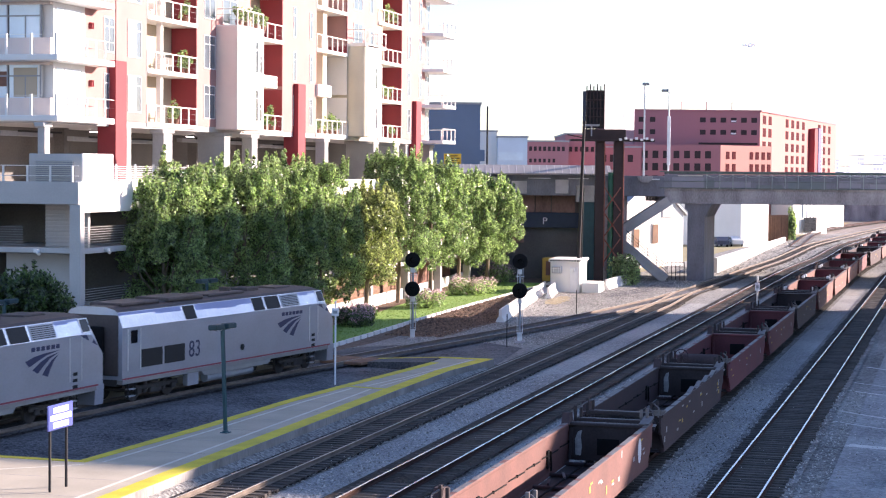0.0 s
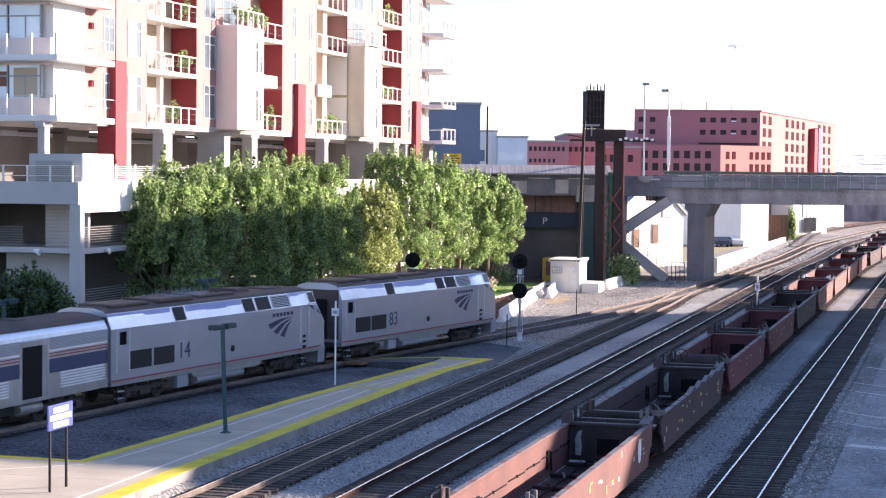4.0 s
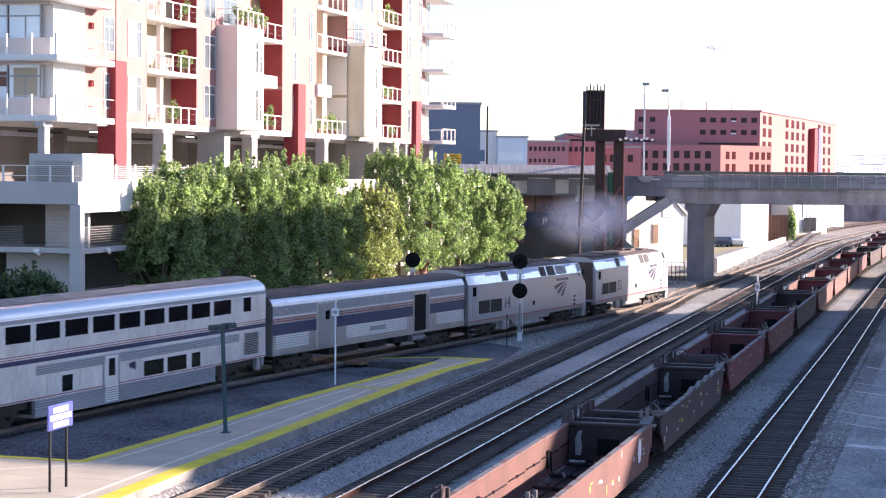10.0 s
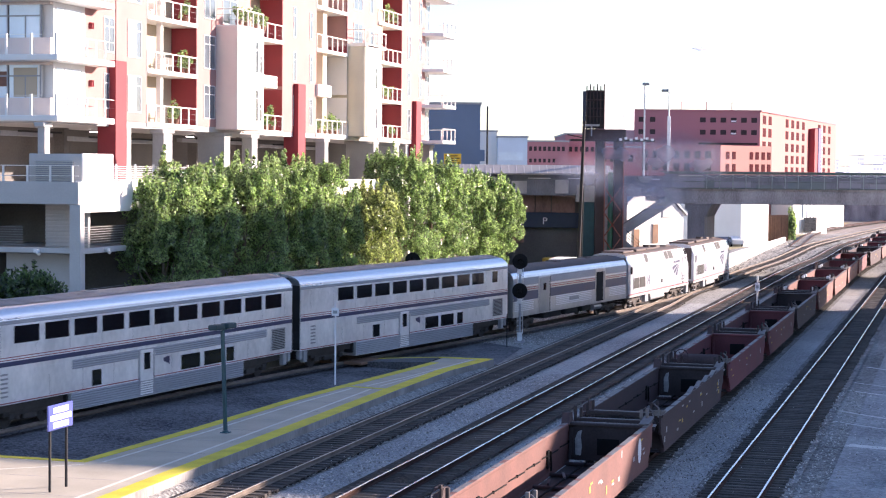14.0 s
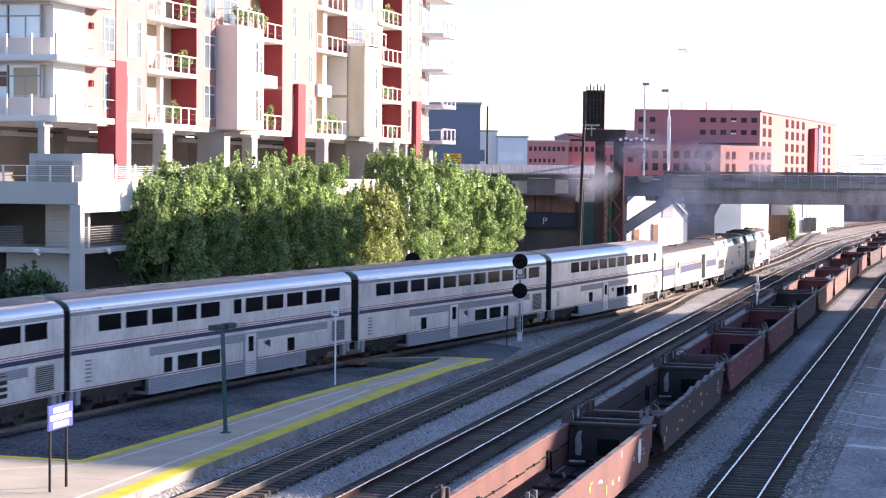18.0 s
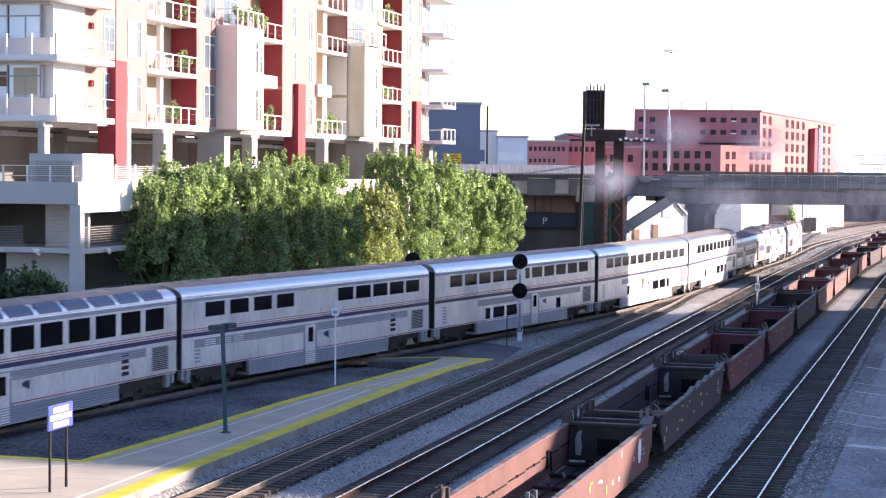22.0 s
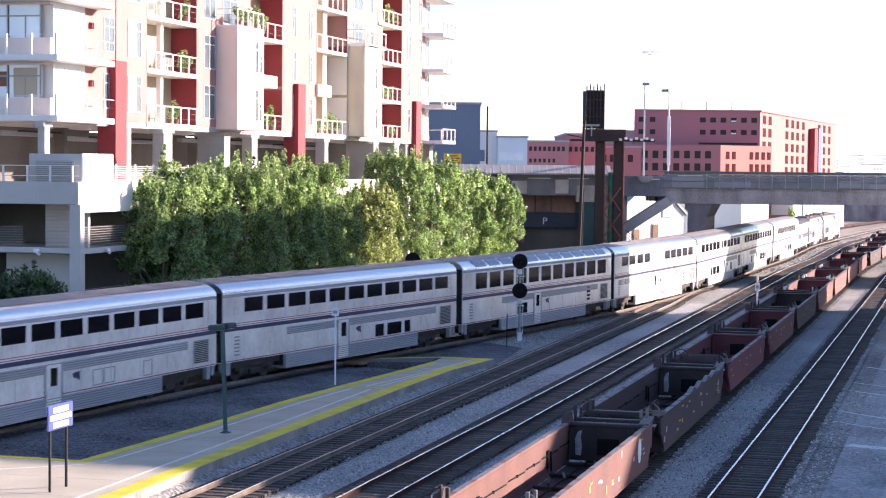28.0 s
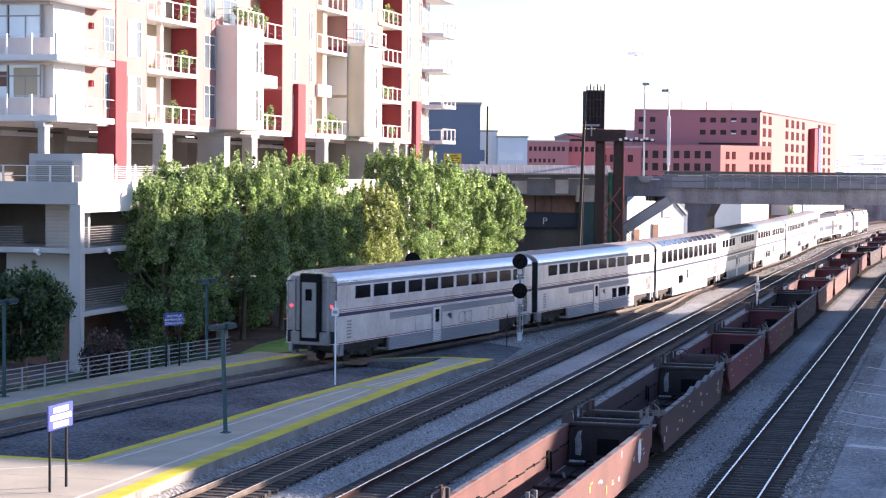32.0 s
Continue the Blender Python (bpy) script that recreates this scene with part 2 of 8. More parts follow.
M_TEAL = mat("teal_paint", (0.022, 0.075, 0.09), 0.45, 0.1, var=0.2, scale=2.5, bump=0.05)
M_TEAL_DARK = mat("teal_lamp_head", (0.015, 0.045, 0.055), 0.6, 0.1, var=0.25, scale=2.5, bump=0.05)
M_STEEL = mat("stainless_steel", (0.95, 0.97, 0.99), 0.46, 0.74, var=0.34, scale=0.7, fine=7, bump=0.03, stretch=(1, .8, 0.5))
M_STEEL_ROOF = mat("stainless_roof", (0.66, 0.65, 0.65), 0.30, 0.92, var=0.16, scale=0.5, fine=9, bump=0.03, stretch=(1, 0.3, 1))
M_ROOF_DIRT = mat("grimy_roof", (0.33, 0.28, 0.25), 0.6, 0.25, var=0.45, scale=0.8, fine=8, bump=0.15)
M_STEEL_FLUTE = mat("stainless_fluted", (0.33, 0.342, 0.365), 0.48, 0.48, var=0.28, scale=0.9, fine=18, bump=0.03, stretch=(1, 0.35, 1.6))
M_OFFICE = mat("office_panel", (0.60, 0.63, 0.68), 0.7, var=0.15, scale=0.3, fine=12, bump=0.1)
M_ROOF_SOOT = mat("sooty_roof", (0.085, 0.068, 0.064), 0.75, 0.1, var=0.5, scale=0.7, fine=8, bump=0.15)
M_DOOR_STEEL = mat("dull_door_steel", (0.36, 0.36, 0.36), 0.5, 0.4, var=0.3, scale=1.2, fine=9, bump=0.04, stretch=(1, 1, .4))
M_BAG_STEEL = mat("dull_stainless", (0.56, 0.555, 0.55), 0.36, 0.72, var=0.3, scale=0.7, fine=7, bump=0.03, stretch=(1, .8, 0.5))
M_STRIPE = mat("faded_blue_stripe", (0.035, 0.05, 0.115), 0.45, var=0.2, scale=1.5, bump=0.02)
M_TARMAC = gravel("worn_tarmac", (0.06, 0.06, 0.065), (0.17, 0.17, 0.175), 14.0, 0.3, 0.5)
M_STONE = mat("loose_stone", (0.39, 0.375, 0.345), 0.9, var=0.3, scale=3, fine=20, bump=0, island=0.75)
M_BLUE = mat("blue_stripe", (0.028, 0.036, 0.10), 0.4, var=0.15, scale=2, bump=0.02)
M_REDSTRIPE = mat("red_stripe", (0.30, 0.05, 0.075), 0.4, var=0.15, scale=2, bump=0.02)
M_LOCO = mat("loco_silver_paint", (0.47, 0.485, 0.54), 0.38, 0.55, var=0.14, scale=0.8, fine=10, bump=0.03, stretch=(1, .6, 1))
# Sky reflection on the sloped upper side is put into this lighter colour.
M_LOCO_BAND = mat("loco_band_sky_sheen", (0.80, 0.81, 0.85), 0.22, 0.55, var=0.2, scale=0.7, fine=8, bump=0.03)
M_LAVENDER = mat("loco_blue_grey_flash", (0.20, 0.235, 0.42), 0.4, 0.3, var=0.15, scale=0.8, bump=0.02)
M_LOCO_ROOF = mat("loco_dark_roof", (0.10, 0.075, 0.065), 0.7, 0.2, var=0.45, scale=0.9, fine=9, bump=0.15)
M_TRUCK = mat("truck_steel", (0.062, 0.053, 0.048), 0.75, 0.3, var=0.45, scale=3, bump=0.2)
M_WELL_RED = mat("well_car_red", (0.17, 0.074, 0.062), 0.75, 0.05, var=0.45, scale=0.7, fine=12, bump=0.15, obj_var=0.12)
M_WELL_BROWN = mat("well_car_brown", (0.062, 0.038, 0.040), 0.8, 0.05, var=0.5, scale=0.8, fine=12, bump=0.15)
M_WELL_DARK = mat("well_car_dark_brown", (0.050, 0.036, 0.036), 0.85, 0.05, var=0.5, scale=0.9, fine=12, bump=0.15)
M_BRICK_PAINT = mat("hotel_red_paint", (0.38, 0.165, 0.185), 0.8, var=0.12, scale=0.12, fine=6, bump=0.1)
# Warmer copy of the hotel red that carries the sunlight.
M_HOTEL_LIT = mat("hotel_lit_side", (0.36, 0.16, 0.14), 0.8, var=0.1, scale=0.12, fine=6, bump=0.1)
M_BLUEWALL = mat("blue_cladding", (0.13, 0.19, 0.29), 0.5, 0.1, var=0.12, scale=0.3, fine=8, bump=0.05)
M_TRUNK = mat("bark", (0.22, 0.17, 0.12), 0.9, var=0.4, scale=4, fine=30, bump=0.5, stretch=(1, 1, .3))
M_LEAF = leaf_mat("leaf_green", (0.235, 0.31, 0.145), (0.056, 0.092, 0.046))
M_LEAF_YELLOW = leaf_mat("leaf_olive", (0.26, 0.29, 0.13), (0.07, 0.095, 0.045))
M_LEAF_DARK = leaf_mat("leaf_dark", (0.055, 0.09, 0.03), (0.025, 0.045, 0.018))
M_FLOWER = leaf_mat("flower_mauve", (0.40, 0.26, 0.42), (0.26, 0.20, 0.26))
M_PURPLE = leaf_mat("leaf_purple", (0.09, 0.04, 0.045), (0.04, 0.03, 0.025))
M_GRASS = mat("lawn_green", (0.235, 0.37, 0.068), 0.85, var=0.3, scale=0.5, fine=60, bump=0.3, tint=(0.17, 0.29, 0.05))
# Darker copy of the lawn colour that carries the shade.
M_GRASS_SHADE = mat("lawn_shade_green", (0.065, 0.105, 0.03), 0.9, var=0.4, scale=0.8, fine=40, bump=0.4, tint=(0.03, 0.05, 0.018))
M_GLASS = mat("window_glass", (0.05, 0.055, 0.06), 0.08, 0.0, var=0.3, scale=1.0, bump=0, spec=0.8)
M_GLASS_FRONT = mat("window_glass_grey", (0.115, 0.14, 0.165), 0.08, 0.0, var=0.35, scale=0.9, bump=0, spec=0.8)
# Glass with the bright sky reflection put into its base colour.
M_GLASS_SKY = mat("glass_sky_reflection", (0.70, 0.80, 0.90), 0.06, 0.0, var=0.15, scale=0.6, bump=0, spec=0.9)
M_TRAIN_GLASS = mat("train_glass", (0.008, 0.009, 0.012), 0.10, 0.0, var=0.3, scale=1.0, bump=0, spec=0.2)
M_ROOF_GLASS = mat("tinted_roof_glass", (0.055, 0.06, 0.10), 0.12, 0.2, var=0.2, scale=1.0, bump=0, spec=0.8)
M_SIGN_BLUE = mat("sign_blue", (0.05, 0.07, 0.28), 0.5, var=0.1, bump=0.02)
M_SIGN_WHITE = mat("sign_white", (0.80, 0.80, 0.82), 0.5, var=0.06, bump=0.02)
M_LOUVRE = mat("louvre_grey", (0.30, 0.29, 0.28), 0.6, 0.1, var=0.2, bump=0.05)
M_BRICK = mat("brown_brick", (0.22, 0.11, 0.08), 0.85, var=0.35, scale=1.5, fine=14, bump=0.3)
M_WOOD = mat("plank_brown", (0.23, 0.13, 0.08), 0.85, var=0.35, scale=1.5, fine=25, bump=0.3, obj_var=0.2)
M_TAIL = glow("tail_red", (1.0, 0.03, 0.03), 2.2)
M_END_DARK = mat("end_wall_soot", (0.045, 0.045, 0.05), 0.8, 0.1, var=0.4, scale=1.5, fine=9, bump=0.1, spec=0.2)
M_END = mat("car_end_grime", (0.33, 0.305, 0.30), 0.6, 0.35, var=0.45, scale=1.4, fine=9, bump=0.08, stretch=(1, 1, .4))


# ---- the line the passenger train runs on ----
KNOT_S = np.array([-45, -28, -12, 0, 25, 50, 75, 100, 125, 150, 175, 200, 235, 270, 310], float)
KNOT_H = np.array([.0296, .0785, .1274, .1854, .1888, .1111, .0396, .0117, .0349, -.004, -.0024, .0612, .0694, .0741, .0789])
_S = np.arange(-330.0, 900.0, 0.5)
_H = np.interp(_S, KNOT_S, KNOT_H)
_i0 = int(np.argmin(abs(_S)))
_X = np.concatenate([[0], np.cumsum((np.sin(_H)[1:] + np.sin(_H)[:-1]) * 0.25)])
_Y = np.concatenate([[0], np.cumsum((np.cos(_H)[1:] + np.cos(_H)[:-1]) * 0.25)])
_X += -33.35 - _X[_i0]
_Y += 89.86 - _Y[_i0]


def line_at(s, off=0.0):
    """x, y and heading (from +Y towards +X) of the passenger line, off metres to its right."""
    x, y, h = np.interp(s, _S, _X), np.interp(s, _S, _Y), np.interp(s, _S, _H)
    return x + off * math.cos(h), y - off * math.sin(h), h


S_MERGE = 108.0


def straight(x, y_end=198.0, off=None):
    """A track parallel to the passenger line's far end: straight, then following it."""
    pts = [(x, y) for y in np.arange(-60, y_end - 25, 6.0)]
    o = off if off is not None else x + 22.35
    for s in np.arange(S_MERGE - 10 + 12, 700, 6.0):
        px, py, _ = line_at(s, o)
        k = min(1.0, max(0.0, (py - y_end + 25) / 60))
        pts.append((x * (1 - k) + px * k if k < 1 else px, py))
    return pts


LINE_1 = [line_at(s)[:2] for s in np.arange(-300, 700, 4.0)]
LINE_2 = [(-22.65, y) for y in np.arange(-60, 150, 6.0)] + [line_at(s)[:2] for s in np.arange(72, 84, 4.0)]
LINE_3 = straight(-17.9)
LINE_4 = straight(-11.5)
LINE_5 = straight(-6.85)


def offset_line(pts, off):
    p = np.array(pts)
    d = np.gradient(p, axis=0)
    d /= np.linalg.norm(d, axis=1)[:, None]
    return p + np.stack([d[:, 1], -d[:, 0]], 1) * off


def ribbon(mesh, pts, profile):
    """Sweeps a closed profile of (offset to the right, z) along a line on the ground."""
    rows = [offset_line(pts, o) for o, _ in profile]
    n, k = len(pts), len(profile)
    vs = [(rows[j][i][0], rows[j][i][1], profile[j][1]) for i in range(n) for j in range(k)]
    fs = [(i * k + j, i * k + (j + 1) % k, (i + 1) * k + (j + 1) % k, (i + 1) * k + j) for i in range(n - 1) for j in range(k)]
    mesh.add(vs, fs)


def band(mesh, pts, o0, o1, z):
    a, b = offset_line(pts, o0), offset_line(pts, o1)
    n = len(pts)
    vs = [(p[0], p[1], z) for p in a] + [(p[0], p[1], z) for p in b]
    mesh.add(vs, [(i, n + i, n + i + 1, i + 1) for i in range(n - 1)])


# ---- ground ----
g = Mesh()
g.poly([(-3000, -400), (3000, -400), (3000, 4500), (-3000, 4500)], -0.42)
single("ground", g, M_GROUND, "pale dusty open ground reaching to the horizon", kind="structure")
g = Mesh()
g.poly([(-36, -80), (9, -80), (9, 150), (60, 700), (20, 700), (-31, 260), (-32.5, 200), (-36.2, 160), (-34.0, 132), (-34.5, 108), (-36, 92)], -0.30)
single("ballast_bed", g, M_BALLAST, "grey crushed stone ballast under the tracks", "ballast", kind="structure")
g = Mesh()
g.poly([(-52, -80), (-36.0, -80), (-36, 92), (-34.5, 108), (-30, 140), (-28.5, 200), (-31, 260), (-45, 260), (-52, 180)], -0.34)
single("dirt_strip", g, M_DIRT, "brown dirt strip beside the passenger track", "dirt", kind="structure")
# Pale stone, also lightened in colour to offset the shade on this stretch.
for x0, x1, y1 in ((-10.3, -8.1, 165), (-16.3, -12.9, 150), (-21.2, -19.5, 150)):
    g = Mesh()
    g.poly([(x0, 10), (x1, 10), (x1, y1), (x0, y1)], -.288)
    single("pale_ballast", g, M_BALLAST_PALE, "pale crushed stone between two tracks, lightened where shade falls", "ballast", kind="structure")
g = Mesh()
g.poly([(-36.2, 54), (-24.2, 54), (-24.2, 97), (-25.2, 108), (-29.5, 112), (-34.8, 104), (-36.3, 88)], -.292)
single("dark_ballast", g, M_BALLAST_SHADY, "dark grey crushed stone between platform and passenger track", "ballast", kind="structure")
g = Mesh()
g.poly([(-4.3, -80), (9, -80), (9, 150), (-4.3, 150)], -0.28)
g.poly([(-4.3, 150), (9, 150), (40, 400), (20, 400)], -0.28)
single("service_road", g, M_ASPHALT, "grey worn service road beside the tracks", "road", kind="structure")


# pale tyre arcs on the road
M_DUST = mat("pale_road_dust", (0.66, 0.65, 0.62), 0.95, var=0.35, scale=1.5, fine=20, bump=0.2)
for i, (y0, x0, x1, sag, wd) in enumerate(((92.5, -5.4, 2.0, 3.6, .10), (96.0, -5.2, 2.0, 3.6, .07), (84.6, -5.5, 1.6, 4.2, .11), (80.6, -5.2, 1.6, 3.4, .07), (104.0, -5.0, 2.4, 4.0, .10), (73.6, -4.2, .8, .8, .35))):
    g = Mesh()
    arc = [(x0 + (x1 - x0) * f, y0 - sag * (1 - (1 - f) ** 2)) for f in np.linspace(0, 1, 14)]
    band(g, arc, -wd, wd, -.276)
    single("tyre_mark", g, M_DUST, "pale dusty tyre arc on the service road", "tyre mark", kind="structure")


def track(name, pts, y0, y1, label, head, dark=1.15, bed=None, lift=0.0, shoulder=True, web=None):
    """A track: rails and a dark oily strip; the ties are laid further down."""
    tr = thing(name, label, "railway track", kind="structure")
    pts = [p for p in pts if y0 - 1 <= p[1] <= y1]
    m = Mesh()
    band(m, pts, -dark, dark, -0.186 - lift)
    part("stained_ballast", m, bed or M_BALLAST_DARK, tr)
    for e in (-1, 1) if shoulder else ():
        m = Mesh()
        band(m, pts, min(e * dark, e * (dark + .42)), max(e * dark, e * (dark + .42)), -0.235 - lift)
        part("dusty_shoulder", m, M_BALLAST_SHADY if dark > 1.42 else M_BALLAST_MID, tr)
    for side in (-1, 1):
        c = side * 0.7525
        m = Mesh()
        ribbon(m, pts, [(c - .07, -.165), (c - .07, -.15), (c - .012, -.13), (c - .012, -.045), (c - .036, -.03), (c - .036, -.008),
                        (c + .036, -.008), (c + .036, -.03), (c + .012, -.045), (c + .012, -.13), (c + .07, -.15), (c + .07, -.165)])
        r = part("rail", m, web or M_RUST, tr)
        m = Mesh()
        ribbon(m, pts, [(c - .034, -.0075), (c - .030, 0.0), (c + .030, 0.0), (c + .034, -.0075)])
        part("rail_head", m, head, r)
    return tr


TRACKS = [
    track("track_passenger", LINE_1, -60, 660, "railway track curving out of the station onto the main line", M_RAIL_DULL, 1.15, M_BALLAST_SHADY, shoulder=False, web=M_RAIL_TAN),
    track("track_siding", LINE_2, -60, 172, "railway track beside the concrete platform", M_RAIL_DULL, 1.35, None, .006, False, M_RAIL_TAN),
    track("track_main", LINE_3, -60, 660, "polished main line railway track on dark stained ballast", M_RAIL_TOP, 1.5, None, -.014, False),
    track("track_freight", LINE_4, -60, 660, "railway track under the empty well cars", M_RUST),
    track("track_outer", LINE_5, -60, 660, "outermost railway track with bright polished rails", M_RAIL_TOP),
]

SPUR = [(-23.2, 268.0), (-23.7, 282.0), (-25.2, 320.0), (-25.5, 346.0), (-24.1, 371.0), (-21.3, 399.5), (-15.0, 450.0)]
spur = [(float(np.interp(y, [p[1] for p in SPUR], [p[0] for p in SPUR])), y) for y in np.arange(272.0, 450.0, 4.0)]
track("track_spur", spur, 270, 450, "rusty spur track leaving the line beyond the bridge", M_RUST, 1.15, M_BALLAST_MID, -.02, False)

# ---- platforms ----
PLAT_Z = 0.20
isl = thing("island_platform", "long low concrete station platform with yellow edges", "platform", kind="structure")
EDGE_E = [(-24.45, -60), (-24.45, 50), (-24.55, 57.6), (-24.62, 72), (-24.72, 81), (-24.67, 90), (-24.0, 96.3)]
EDGE_W = [(-34.9, 58.0), (-28.95, 57.75), (-28.5, 66), (-28.2, 75.5), (-27.75, 81.8), (-27.1, 89.0), (-26.75, 93.4)]
ISL = EDGE_E + [(-26.75, 96.45)] + EDGE_W[::-1] + [(-36.4, 40), (-37.2, -60)]
m = Mesh()
n = len(ISL)
m.add([(x, y, PLAT_Z) for x, y in ISL] + [(x, y, -0.5) for x, y in ISL], [tuple(range(n))] + [(i, n + i, n + (i + 1) % n, (i + 1) % n) for i in range(n)])
m.mi = [0] + [1] * n
part("slab", m, [M_PLATFORM, M_PLAT_SIDE], isl)


def strip(pts, o0, o1, z):
    m = Mesh()
    a, b = offset_line(pts, o0), offset_line(pts, o1)
    k = len(pts)
    vs = [(*p, z) for p in a] + [(*p, z) for p in b] + [(*p, z - .03) for p in a] + [(*p, z - .03) for p in b]
    fs = []
    for i in range(k - 1):
        fs += [(i, k + i, k + i + 1, i + 1), (k + i, 3 * k + i, 3 * k + i + 1, k + i + 1), (2 * k + i, i, i + 1, 2 * k + i + 1)]
    m.add(vs, fs)
    return m


east, west = EDGE_E, EDGE_W
part("tactile_strip", strip(east, -0.68, -0.03, PLAT_Z + .012), M_YELLOW, isl, "yellow ribbed warning strip")
part("tactile_strip", strip(west, 0.03, 0.5, PLAT_Z + .016), M_YELLOW, isl, "yellow ribbed warning strip")
part("tactile_strip", strip([(-24.05, 96.25), (-26.9, 96.4)], -0.55, -0.05, PLAT_Z + .02), M_YELLOW, isl, "yellow ribbed warning strip")
m = Mesh()
m.add([(-26.9, 93.4, PLAT_Z), (-26.9, 96.42, PLAT_Z), (-30.6, 96.7, -.02), (-30.6, 94.6, -.02), (-26.9, 93.4, -.3), (-26.9, 96.42, -.3), (-30.6, 96.7, -.3), (-30.6, 94.6, -.3)],
      [(0, 1, 2, 3), (0, 3, 7, 4), (3, 2, 6, 7), (2, 1, 5, 6)])
rp = part("ramp", m, M_TARMAC, isl, "ramp sloping from the platform to the track crossing")
m = Mesh()
m.quad((-26.95, 95.95, PLAT_Z + .012), (-26.95, 96.4, PLAT_Z + .012), (-30.5, 96.66, -.005), (-30.5, 96.2, -.005))
part("tactile_strip", m, M_YELLOW, rp)
part("tactile_strip", strip([(-27.5, 81.75), (-25.2, 81.2)], -0.16, 0.16, PLAT_Z + .008), M_YELLOW, isl, "yellow ribbed warning strip")
part("white_line", strip([p for p in east if p[1] < 82], -1.32, -1.2, PLAT_Z + .006), M_WHITE_LINE, isl)
part("white_line", strip([(-28.95, 57.75), (-28.5, 66), (-28.2, 75.5), (-27.8, 81.0)], 0.86, 0.98, PLAT_Z + .006), M_WHITE_LINE, isl)
part("white_line", strip([(-36.2, 50.5), (-28.4, 57.0)], -0.05, 0.05, PLAT_Z + .006), M_WHITE_LINE, isl)
part("white_line", strip([(-26.55, 82.0), (-25.9, 86.3), (-25.35, 91.5), (-25.0, 95.5)], -0.05, 0.05, PLAT_Z + .006), M_WHITE_LINE, isl)
part("white_line", strip([(-25.95, 82.2), (-25.55, 86.5), (-25.0, 92.0)], -0.05, 0.05, PLAT_Z + .006), M_WHITE_LINE, isl)
for yy in np.arange(30, 96, 3.05):
    m = Mesh()
    x0 = -35.2 if yy < 57 else -28.2 + (yy - 57) * 0.035
    m.box(x0, -25.5, yy - .012, yy + .012, PLAT_Z - .02, PLAT_Z + .003)
    part("joint", m, M_CONC_DARK, isl)

side = thing("side_platform", "concrete side platform with yellow edge strip and kerb", "platform", kind="structure")
SP = [line_at(s, -1.72)[:2] for s in np.arange(-130, 7, 3.0)]
SPB = [(p[0] - 3.15, p[1] + 0.6) for p in SP]
m = Mesh()
k = len(SP)
m.add([(*p, PLAT_Z) for p in SP] + [(*p, PLAT_Z) for p in SPB] + [(*p, -.5) for p in SP] + [(*p, -.5) for p in SPB],
      [(i, i + 1, k + i + 1, k + i) for i in range(k - 1)] + [(i, 2 * k + i, 2 * k + i + 1, i + 1) for i in range(k - 1)]
      + [(k + i, k + i + 1, 3 * k + i + 1, 3 * k + i) for i in range(k - 1)] + [(k - 1, 3 * k - 1, 4 * k - 1, 2 * k - 1)])
part("slab", m, M_PLATFORM, side)
part("tactile_strip", strip(SP, -0.72, -0.08, PLAT_Z + .012), M_YELLOW, side, "yellow ribbed warning strip")
part("white_line", strip(SP, -1.02, -0.94, PLAT_Z + .006), M_WHITE_LINE, side)

# stones heaped against the platform's edge
m = Mesh()
ribbon(m, [(float(np.interp(y, [p[1] for p in EDGE_E], [p[0] for p in EDGE_E])), y) for y in np.arange(20, 96.5, 1.5)],
       [(.0, -.34), (.0, -.10), (.16, -.15), (.42, -.27), (.5, -.34)])
single("ballast_bank", m, M_BALLAST, "crushed stone heaped against the platform edge", "ballast", kind="structure")

# timber crossing between the platforms
cr = thing("track_crossing", "worn timber pedestrian crossing over the passenger track", "crossing", kind="structure")
for i in range(9):
    s = 4.6 + i * 0.32
    for o0, o1 in ((-1.7, -0.87), (-0.62, 0.62), (0.87, 1.9)):
        x, y, h = line_at(s)
        m = Mesh()
        m.box(o0, o1, -.15, .15, -.15, -.004, bev=.01)
        part("plank", m, M_WOOD, cr, at=pose(x, y, 0, 0, 0, -math.degrees(h)))


# ---- the passenger train: +Y is forward, z = 0 the rail top ----
def wheelset_truck(parent, y, wheelbase, name="truck"):
    """A two-axle truck with wheels, side frames and springs."""
    m = Mesh()
    for sx in (-1, 1):
        m.box(sx * 1.02 - .09, sx * 1.02 + .09, y - wheelbase / 2 - .45, y + wheelbase / 2 + .45, .50, .72, bev=.04)
        m.box(sx * 1.04 - .10, sx * 1.04 + .10, y - .45, y + .45, .30, .56, bev=.04)
        for e in (-1, 1):
            m.box(sx * 1.05 - .13, sx * 1.05 + .13, y + e * wheelbase / 2 - .18, y + e * wheelbase / 2 + .18, .36, .62, bev=.03)
            m.cyl((sx * 1.0, y + e * .75, .35), (sx * 1.0, y + e * .75, .85), .12, n=8)
    m.box(-1.0, 1.0, y - .35, y + .35, .5, .85)
    t = part(name, m, M_TRUCK, parent, "dark grimy steel truck")
    for e in (-1, 1):
        w = Mesh()
        yy = y + e * wheelbase / 2
        for sx in (-1, 1):
            w.cyl((sx * .69, yy, .46), (sx * .82, yy, .46), .46, n=20)
        w.cyl((-.8, yy, .46), (.8, yy, .46), .08, n=8)
        part("wheelset", w, M_TRUCK, t, smooth=30)
    return t


def coupler(parent, y0, y1):
    m = Mesh()
    m.box(-.12, .12, min(y0, y1), max(y0, y1), .72, .98, bev=.03)
    part("coupler", m, M_TRUCK, parent)


